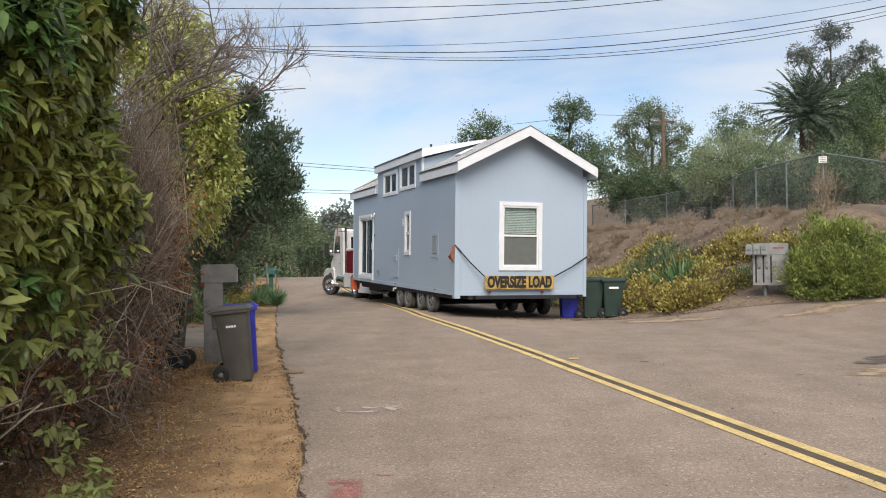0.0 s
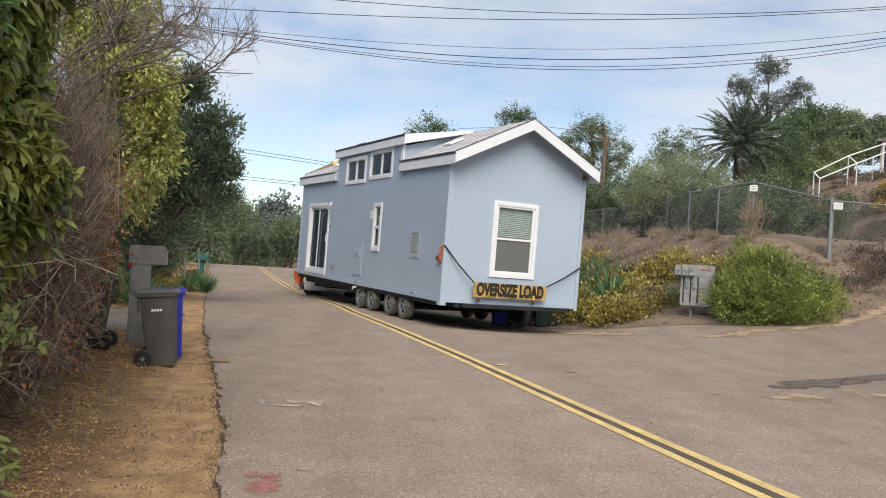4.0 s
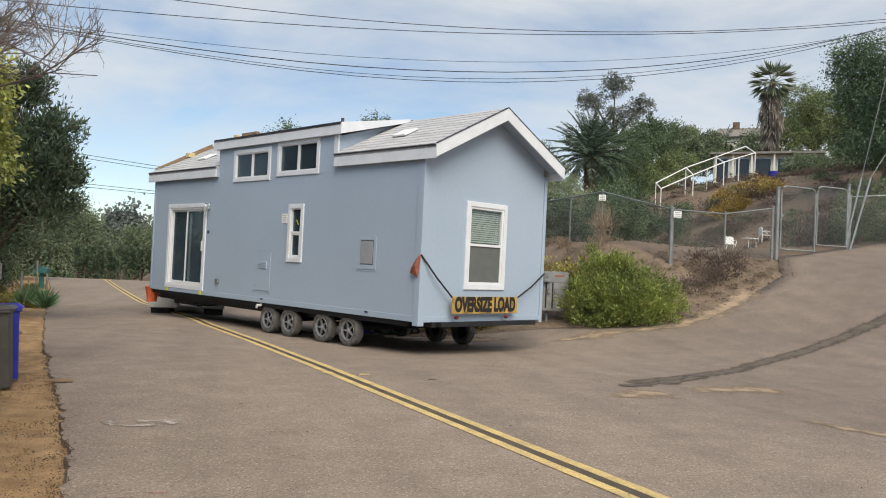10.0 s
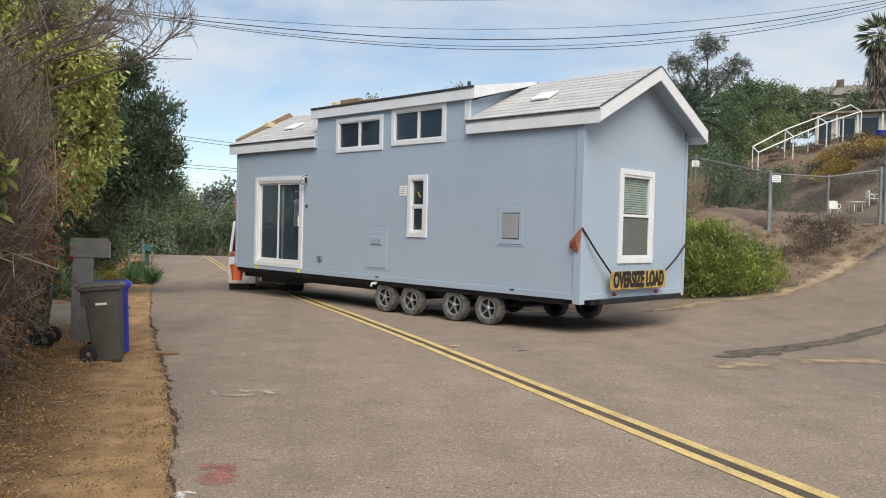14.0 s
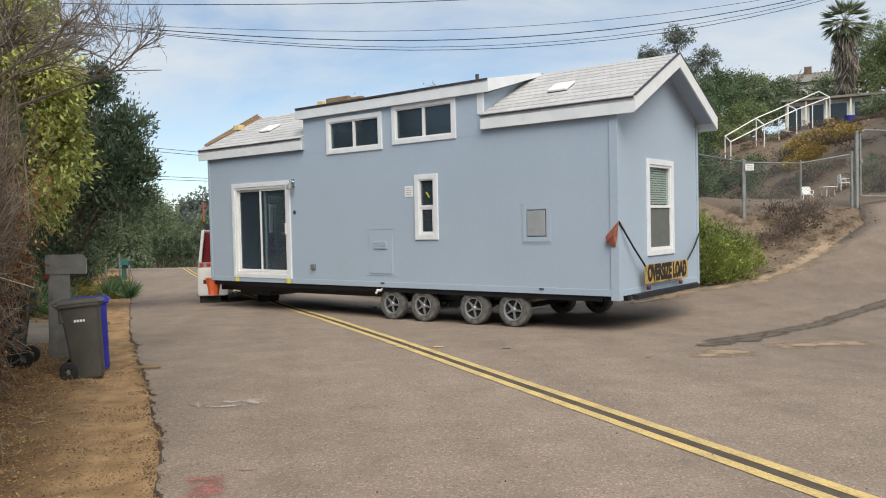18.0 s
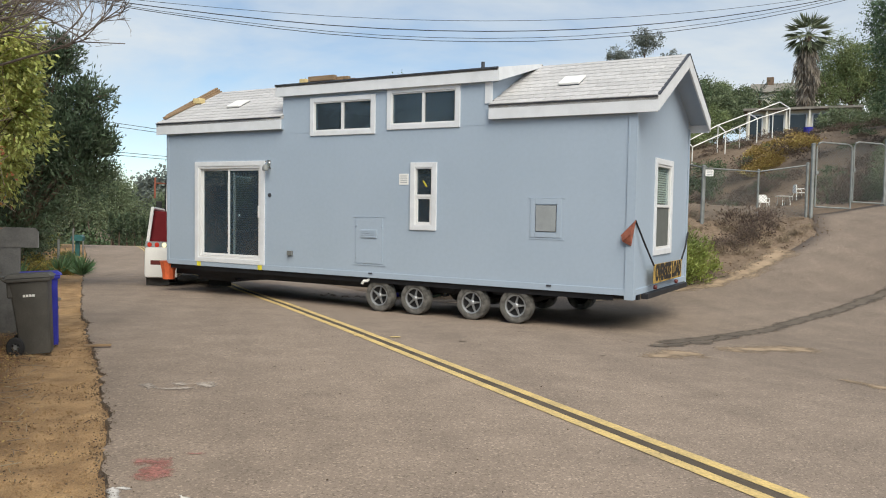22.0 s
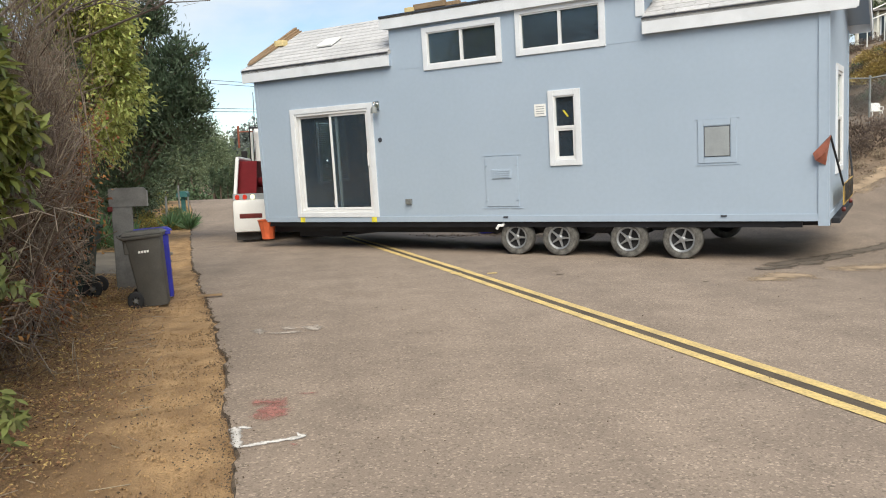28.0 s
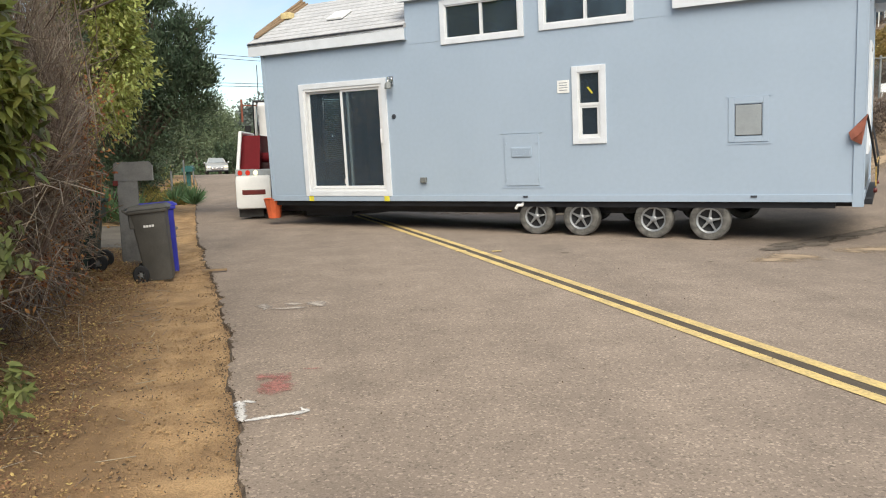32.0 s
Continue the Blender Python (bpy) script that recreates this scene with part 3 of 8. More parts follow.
def oval_leaves(name, pos, along, face, size, width, material, rng, droop=0.25):
    """Oval leaves of six corners whose upper side looks along a given way."""
    n = len(pos)
    along = unit(along)
    side = unit(np.cross(along, face + rng.normal(size=(n, 3)) * 0.25))
    up = np.cross(side, along)
    up = np.where(up[:, 2:3] < 0, -up, up)
    size = np.broadcast_to(np.asarray(size, float), (n,))[:, None]
    w = size * width
    sag = up * size * droop
    a, b = pos + along * size * 0.32, pos + along * size * 0.68 - sag * 0.35
    v = np.stack([pos - sag * 0.1, a + side * w, b + side * w * 0.85, pos + along * size - sag, b - side * w * 0.85, a - side * w], 1).reshape(-1, 3)
    i = np.arange(n)[:, None] * 6
    return fast_mesh(name, v, np.concatenate([i + k for k in range(6)], 1), material)


def sticks(name, a, b, ra, rb, material, sides=3):
    """Tapered bars from points a to points b."""
    n = len(a)
    d = unit(b - a)
    s = unit(np.cross(d, np.where(np.abs(d[:, 2:3]) > 0.9, np.array([[1.0, 0, 0]]), np.array([[0, 0, 1.0]]))))
    t = np.cross(d, s)
    ra, rb = np.broadcast_to(ra, (n,))[:, None], np.broadcast_to(rb, (n,))[:, None]
    ring = []
    for p, r in ((a, ra), (b, rb)):
        for k in range(sides):
            q = 2 * math.pi * k / sides
            ring.append(p + (s * math.cos(q) + t * math.sin(q)) * r)
    v = np.stack(ring, 1).reshape(-1, 3)
    i = np.arange(n)[:, None] * 2 * sides
    q = np.concatenate([np.concatenate([i + k, i + (k + 1) % sides, i + sides + (k + 1) % sides, i + sides + k], 1) for k in range(sides)])
    return fast_mesh(name, v, q, material)


def smooth_step(x, a, b):
    q = np.clip((x - a) / (b - a), 0, 1)
    return q * q * (3 - 2 * q)


# ---- the lie of the land ----
LINE_Y = np.array([-60, -30, -10, 0, 5.3, 7.0, 9.1, 12.5, 16.5, 20.4, 26.5, 32.8, 42, 51, 62, 80, 120, 200])
LINE_X = np.array([12, 8.6, 5.75, 4.166, 2.975, 2.593, 2.121, 1.357, 0.40, -0.62, -1.9, -3.25, -5.2, -7.05, -9.2, -13, -22, -40])
EDGE_Y = np.array([-60, -30, -10, 0, 3.6, 6.2, 8.8, 12.3, 16.6, 23, 33, 44, 60, 80, 120, 200])
EDGE_X = np.array([4, -0.2, -0.6, -0.5, -0.64, -1.12, -1.66, -2.53, -3.52, -4.85, -6.9, -9.1, -12.6, -17, -26, -44])
DRIVE_O, DRIVE_E = np.array([6.0, 11.0]), np.array([0.77, 0.638])
DRIVE_N = np.array([-DRIVE_E[1], DRIVE_E[0]])


def line_x(y):
    return np.interp(y, LINE_Y, LINE_X)


def left_x(y):
    return np.interp(y, EDGE_Y, EDGE_X)


def right_x(y):
    return line_x(y) + 3.9


def drive_sn(x, y):
    dx, dy = x - DRIVE_O[0], y - DRIVE_O[1]
    return dx * DRIVE_E[0] + dy * DRIVE_E[1], dx * DRIVE_N[0] + dy * DRIVE_N[1]


def north_edge(s):
    """Lateral place of the driveway's edge on the hill side."""
    return np.interp(s, [-3, 3.2, 4.2, 5.0, 5.6, 6.4, 8, 10, 11.3, 12.5, 13, 16, 24], [9.5, 9.3, 8.6, 6.5, 4.9, 3.0, 1.7, 0.7, 0.5, 0.95, 1.0, -0.6, -3.5])


def land(x, y):
    """Height of the ground."""
    x, y = np.asarray(x, float), np.asarray(y, float)
    road = np.interp(y, [-60, 0, 22, 35, 60, 66, 75, 120, 200, 400, 3000], [0.6, 0, -0.02, -0.32, -0.22, -0.34, -0.62, -4.5, -9, -14, -14])
    d = x - right_x(y)
    hill = np.interp(d, [0, 1.5, 3.5, 5.2, 7.5, 9.5, 14, 17, 20.8, 24.2, 27, 30, 34, 38, 45, 55, 90, 200, 3000], [0, 0.02, 0.32, 0.95, 2.6, 2.85, 2.70, 2.82, 3.14, 5.6, 6.8, 7.75, 8.35, 8.8, 10, 12, 16, 18, 18])
    s, n = drive_sn(x, y)
    ramp = np.interp(s, [-2, 3, 5, 7.3, 8.4, 10, 12.7, 16, 22, 30, 45, 80, 300], [0, 0.02, 0.2, 0.56, 0.92, 1.5, 2.35, 2.95, 3.7, 4.5, 6, 9, 9]) * smooth_step(d, 0.0, 4.2)
    k = smooth_step(n, north_edge(s) + 0.2, north_edge(s) + 5.0)
    right = np.where(d > 0, hill * k + ramp * (1 - k), 0)
    dl = left_x(y) - x
    left = np.interp(dl, [0, 0.3, 2.0, 4, 8, 30, 3000], [0, -0.03, 0.03, 0.12, 0.1, 0.4, 0.4])
    camber = -0.19 * smooth_step(y, 13, 21) * (1 - smooth_step(y, 28, 36)) * smooth_step(x - line_x(y), 0.2, 3.6) * (1 - smooth_step(d, 0.9, 3.6))
    return road * np.exp(-np.maximum(d, 0) / 25) + camber + right + np.where(dl > 0, left, 0)


def ground_at(x, y):
    return float(land(x, y))


def paved(x, y):
    """1 on road, apron and driveway, 0 off it."""
    s, n = drive_sn(x, y)
    on_road = (x > left_x(y)) & (x < right_x(y))
    on_drive = (s > -5) & (n < north_edge(s)) & (n > -15) & (s < 40)
    return on_road | on_drive


# ---- ground, road, driveway ----


def axis_steps(*spans):
    out = []
    for a, b, st in spans:
        out.append(np.arange(a, b, st))
    return np.concatenate(out + [np.array([spans[-1][1]])])


GX = axis_steps((-3000, -200, 400), (-200, -30, 10), (-30, -9, 1.0), (-9, 0.5, 0.12), (0.5, 5, 0.3), (5, 20, 0.3), (20, 45, 0.7), (45, 120, 5), (120, 3000, 320))
GY = axis_steps((-3000, -100, 400), (-100, -10, 9), (-10, 2, 1.0), (2, 24, 0.15), (24, 46, 0.5), (46, 90, 2), (90, 300, 15), (300, 3000, 300))
rng = np.random.default_rng(5)
gx, gy = np.meshgrid(GX, GY)
gz = land(gx, gy)
off = ~paved(gx, gy)
rough = np.array([noise.noise((a * 1.7, b * 1.7, 0.3)) * 0.035 + noise.noise((a * 5.1, b * 5.1, 4)) * 0.018 if (abs(a) < 45 and -2 < b < 60) else 0 for a, b in zip(gx.ravel(), gy.ravel())]).reshape(gx.shape)
rill = 0.016 * np.sin(gy * 9.5 + 1.6 * np.sin(gx * 2.3) + 0.8 * np.sin(gy * 1.7)) * (0.5 + 0.5 * np.sin(gy * 2.9 + gx)) * (gx < left_x(gy) - 0.1) * (gx > left_x(gy) - 2.6) * (gy > 2) * (gy < 14)
gz = np.where(off, gz + rough + rill, gz - 0.07)
nx, ny = len(GX), len(GY)
vi = np.arange(nx * ny).reshape(ny, nx)
quads = np.stack([vi[:-1, :-1], vi[:-1, 1:], vi[1:, 1:], vi[1:, :-1]], -1).reshape(-1, 4)
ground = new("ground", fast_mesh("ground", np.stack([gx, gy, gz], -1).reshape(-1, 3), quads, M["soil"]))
ground.data.materials.append(M["hillsoil"])
cx_, cy_ = gx[:-1, :-1].ravel(), gy[:-1, :-1].ravel()
hillside = ((cx_ > right_x(cy_) - 0.5) & (drive_sn(cx_, cy_)[1] > north_edge(drive_sn(cx_, cy_)[0]) - 0.8)) | ((cy_ > 22) & (cx_ < left_x(cy_) - 2.6)) | (cy_ > 70)
ground.data.polygons.foreach_set("material_index", hillside.astype(np.int32))
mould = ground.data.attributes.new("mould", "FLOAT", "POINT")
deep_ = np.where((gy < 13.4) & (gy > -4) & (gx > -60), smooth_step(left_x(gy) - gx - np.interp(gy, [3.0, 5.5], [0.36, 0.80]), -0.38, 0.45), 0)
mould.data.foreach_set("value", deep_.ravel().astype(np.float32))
ground.data.shade_smooth()
tagged(ground, "dry brown soil verge and bank with sparse litter", "ground", kind="structure")


def strip(name, rows, material):
    """A sheet from rows of points, with its rim turned down."""
    rows = np.asarray(rows, float)
    a, b, _ = rows.shape
    idx = np.arange(a * b).reshape(a, b)
    q = np.stack([idx[:-1, :-1], idx[:-1, 1:], idx[1:, 1:], idx[1:, :-1]], -1).reshape(-1, 4)
    v = rows.reshape(-1, 3)
    rim = np.concatenate([idx[0, :], idx[1:, -1], idx[-1, -2::-1], idx[-2:0:-1, 0]])
    low = v[rim] - np.array([0, 0, 0.09])
    k = len(v) + np.arange(len(rim))
    nxt = np.roll(np.arange(len(rim)), -1)
    q2 = np.stack([rim, k, k[nxt], rim[nxt]], -1)
    me = fast_mesh(name, np.concatenate([v, low]), np.concatenate([q, q2]), material)
    return new(name, me)


ry = axis_steps((-60, -5, 3), (-5, 30, 0.1), (30, 90, 1.0), (90, 200, 8))
rows = []
for y in ry:
    jag = noise.noise((y * 0.8, 3, 1)) * 0.07 + noise.noise((y * 4.5, 7, 1)) * 0.06 + noise.noise((y * 13, 2, 1)) * 0.03 if y < 30 else 0
    xs = np.concatenate([[left_x(y) + jag, left_x(y) + jag + 0.017 + 0.016 * noise.noise((y * 7, 9, 1))], np.linspace(left_x(y) + 0.6, right_x(y), 12)])
    z = land(xs, np.full(len(xs), y)) + 0.003
    z[0] -= 0.012
    rows.append(np.stack([xs, np.full(len(xs), y), z], -1))
road = strip("road", rows, M["asphalt"])
road.data.materials.append(M["rim_asphalt"])       # the crumbling edge along the verge
rim_i = np.zeros(len(road.data.polygons), np.int32)
rim_i[:(len(rows) - 1) * (len(rows[0]) - 1):len(rows[0]) - 1] = 1
road.data.polygons.foreach_set("material_index", rim_i)
road.data.shade_flat()
tagged(road, "sun-bleached asphalt road with worn tracks", "road", kind="structure")

rows = []
for s in axis_steps((-3.2, 22, 0.3), (22, 40, 1.5)):
    ns = np.concatenate([np.linspace(-15, float(north_edge(s)) - 0.5, 26), [float(north_edge(s)) + 0.12 * noise.noise((s * 1.4, 0, 3))]])
    p = DRIVE_O + DRIVE_E * s + DRIVE_N * ns[:, None]
    p[:, 0] = np.maximum(p[:, 0], right_x(p[:, 1]) - 0.35)
    z = land(p[:, 0], p[:, 1]) + 0.0005 + 0.0045 * np.clip((p[:, 0] - right_x(p[:, 1]) + 0.34) / 0.3, 0, 1)
    rows.append(np.concatenate([p, z[:, None]], 1))
driveway = strip("driveway", rows, M["asphalt"])
tagged(driveway, "grey asphalt driveway climbing the slope", "driveway", kind="structure")

# paved entry on the hedge side
rows = []
for y in np.arange(13.6, 17.6, 0.2):
    xs = np.linspace(-9, float(left_x(y)) - 0.45 + 0.15 * noise.noise((y * 1.3, 5, 2)), 14)
    rows.append(np.stack([xs, np.full(14, y), land(xs, np.full(14, y)) + 0.03], -1))
entry = strip("pavement_entry", rows, M["concrete"])
tagged(entry, "grey paved driveway entry beside the hedge", "driveway", kind="structure")


def stripe(name, y0, y1, off, width, material, lift, label, step=0.25):
    rows = []
    for y in np.arange(y0, y1, step):
        c = float(line_x(y))
        e = 0.006 * noise.noise((y * 6, off * 9, 1))
        xs = np.array([c + off - width / 2 + e, c + off + width / 2 + e])
        rows.append(np.stack([xs, [y, y], land(xs, np.array([y, y])) + lift], -1))
    rows = np.asarray(rows)
    a = len(rows)
    idx = np.arange(a * 2).reshape(a, 2)
    q = np.stack([idx[:-1, 0], idx[:-1, 1], idx[1:, 1], idx[1:, 0]], -1)
    ob = new(name, fast_mesh(name, rows.reshape(-1, 3), q, material))
    ob.parent = road
    if label:
        ob["label"] = label
    return ob


stripe("centre_line", -40, 120, -0.115, 0.115, M["yellow"], 0.009, "yellow painted line")
stripe("centre_line", -40, 120, 0.115, 0.115, M["yellow"], 0.009, "yellow painted line")
stripe("line_gap", -40, 120, 0.0, 0.11, M["blackline"], 0.007, "black painted gap between yellow lines")

# ---- the house on its trailer; x runs to its front, y from its far side to its near side, z up ----
LEN, WID, FLOOR, TOP = 11.07, 3.62, 0.60, 3.66
RIDGE_V, RIDGE = 1.81, 4.80
OVER, PITCH = 0.10, 0.504


def house_pose(x, y, yaw, z, nose, lean):
    a, b, r = radians(yaw), radians(nose), radians(lean)

    def to_world(u, v, w):
        u2, w2 = u * math.cos(b) - w * math.sin(b), u * math.sin(b) + w * math.cos(b)
        v2, w3 = v * math.cos(r) + w2 * math.sin(r), w2 * math.cos(r) - v * math.sin(r)
        return Vector((u2 * math.cos(a) + v2 * math.sin(a), u2 * math.sin(a) - v2 * math.cos(a), w3))
    m = Matrix.Identity(4)
    for k, q in enumerate(((1, 0, 0), (0, -1, 0), (0, 0, 1))):
        m.col[k][:3] = to_world(*q)
    m.translation = (x, y, z)
    return m


def wall_cells(shape, us, ws, holes, y0, y1):
    """A flat wall along x with openings (x0, x1, z0, z1): one closed sheet with thickness."""
    ue = sorted({us[0], us[1], *[q for h in holes for q in h[:2] if us[0] < q < us[1]]})
    we = sorted({ws[0], ws[1], *[q for h in holes for q in h[2:] if ws[0] < q < ws[1]]})
    solid = {(i, k): not any(h[0] < (ue[i] + ue[i + 1]) / 2 < h[1] and h[2] < (we[k] + we[k + 1]) / 2 < h[3] for h in holes) for i in range(len(ue) - 1) for k in range(len(we) - 1)}
    ids, pts, faces = {}, [], []

    def vert(i, j, k):
        if (i, j, k) not in ids:
            ids[i, j, k] = len(pts)
            pts.append((ue[i], (y0, y1)[j], we[k]))
        return ids[i, j, k]
    for (i, k), on in solid.items():
        if not on:
            continue
        for j in (0, 1):
            faces.append((vert(i, j, k), vert(i + 1, j, k), vert(i + 1, j, k + 1), vert(i, j, k + 1)))
        for di, dk, e in ((-1, 0, ((i, k), (i, k + 1))), (1, 0, ((i + 1, k), (i + 1, k + 1))), (0, -1, ((i, k), (i + 1, k))), (0, 1, ((i, k + 1), (i + 1, k + 1)))):
            if not solid.get((i + di, k + dk)):
                (a, b), (c, d) = e
                faces.append((vert(a, 0, b), vert(c, 0, d), vert(c, 1, d), vert(a, 1, b)))
    return shape.add(pts, faces)


def frame_bars(shape, x0, x1, z0, z1, wl, y0, y1, wb=None, wt=None, axis="x"):
    """Four bars round an opening, butted; inner size given."""
    wb, wt = wb or wl, wt or wl
    bars = [(x0 - wl, x0, z0 - wb, z1 + wt), (x1, x1 + wl, z0 - wb, z1 + wt), (x0, x1, z0 - wb, z0), (x0, x1, z1, z1 + wt)]
    for a, b, c, d in bars:
        if axis == "x":
            shape.box(a, b, y0, y1, c, d, 0.006)
        else:
            shape.box(y0, y1, a, b, c, d, 0.006)
    return shape


def bars(x0, x1, z0, z1, wl, y0, y1, wb=None, wt=None, axis="x"):
    return frame_bars(Shape(), x0, x1, z0, z1, wl, y0, y1, wb, wt, axis)


def side_window(house, x0, x1, z0, z1, trim, split, slide, label):
    """A window in the near side: white trim, vinyl frame, two panes."""
    w = part("window", bars(x0, x1, z0, z1, trim, -0.006, 0.028), M["white"], house, label)
    part("window_frame", bars(x0 + 0.024, x1 - 0.024, z0 + 0.024, z1 - 0.024, 0.026, -0.07, 0.012), M["vinyl"], w)
    xa, xb, za, zb = x0 + 0.022, x1 - 0.022, z0 + 0.022, z1 - 0.022
    if slide:
        part("mullion", Shape().box(split - 0.025, split + 0.025, -0.06, 0.004, za, zb, 0.004), M["vinyl"], w)
        part("pane", Shape().box(xa, split - 0.025, -0.045, -0.039, za, zb), M["glass"], w)
        part("pane", Shape().box(split + 0.025, xb, -0.025, -0.019, za, zb), M["glass"], w)
    else:
        part("mullion", Shape().box(xa, xb, -0.06, 0.008, split - 0.025, split + 0.025, 0.004), M["vinyl"], w)
        part("pane", Shape().box(xa, xb, -0.045, -0.039, split + 0.025, zb), M["glass"], w)
        part("sash", bars(xa + 0.035, xb - 0.035, za + 0.035, split - 0.06, 0.034, -0.05, 0.0), M["vinyl"], w)
        part("pane", Shape().box(xa + 0.034, xb - 0.034, -0.03, -0.024, za + 0.034, split - 0.06), M["glass"], w)
    return w


def shingle_field(parent, u0, u1, v_eave, v_top, z_eave, slope, course=0.2, tab=0.5):
    """Overlapping shingles on one slope, in courses across v; each tab is a piece."""
    meshes = {}
    ln = math.sqrt(1 + slope * slope)
    n = int((v_top - v_eave) * ln / course + 0.999)
    flip = -1 if v_top < v_eave else 1
    n = int(abs(v_top - v_eave) * ln / course + 0.999)
    for i in range(n):
        d0 = i * course
        d1 = min(d0 + course + 0.05, abs(v_top - v_eave) * ln)
        x = u0 - (tab * 0.5 if i % 2 else 0.0)
        while x < u1 - 0.01:
            a, b = max(x, u0), min(x + tab, u1)
            x += tab
            if b - a < 0.03:
                continue
            key = (round(b - a, 2), round(d1 - d0, 2))
            if key not in meshes:
                L_, D_ = key
                meshes[key] = Shape().add([(0.004, 0, 0.0), (L_ - 0.004, 0, 0.0), (L_ - 0.004, 0, 0.012), (0.004, 0, 0.012), (0.004, D_, 0), (L_ - 0.004, D_, 0), (L_ - 0.004, D_, 0.003), (0.004, D_, 0.003)],
                                          [(0, 1, 2, 3), (3, 2, 6, 7), (0, 3, 7, 4), (1, 5, 6, 2), (4, 7, 6, 5), (0, 4, 5, 1)]).mesh("shingle", M["shingle"])
            ob = new("shingle", meshes[key])
            ob.parent = parent
            v = v_eave + flip * d0 / ln
            z = z_eave + slope * d0 / ln + 0.014
            ob.matrix_basis = Matrix.Translation((a, -v, z)) @ (Matrix.Rotation(-math.atan(slope), 4, "X") @ Matrix.Diagonal((1, -1, 1, 1)) if flip > 0 else Matrix.Rotation(math.atan(slope), 4, "X"))


def slope_slab(u0, u1, va, za, vb, zb, t=0.06):
    """A roof plane between two v, z lines, with thickness downwards."""
    return Shape().add([(u0, -va, za), (u1, -va, za), (u1, -vb, zb), (u0, -vb, zb), (u0, -va, za - t), (u1, -va, za - t), (u1, -vb, zb - t), (u0, -vb, zb - t)],
                       [(0, 1, 2, 3), (7, 6, 5, 4), (0, 4, 5, 1), (1, 5, 6, 2), (2, 6, 7, 3), (3, 7, 4, 0)])


def gable(hole, x0):
    """A gable wall 0.12 thick from x0, with one opening (v0, v1, z0, z1)."""
    sh = Shape()
    ve = [0.12, hole[0], hole[1], WID - 0.12]
    for a, b in zip(ve, ve[1:]):
        za, zb = [RIDGE - 0.07 - PITCH * abs(RIDGE_V - q) for q in (a, b)]
        lo = hole[3] if a == hole[0] else FLOOR
        pts = [(-a, lo), (-b, lo), (-b, zb)] + ([(-RIDGE_V, RIDGE - 0.07)] if a < RIDGE_V < b else []) + [(-a, za)]
        sh.prism(pts, 0, x0, x0 + 0.12)
        if a == hole[0]:
            sh.box(x0, x0 + 0.12, -b, -a, FLOOR, hole[2])
    return sh


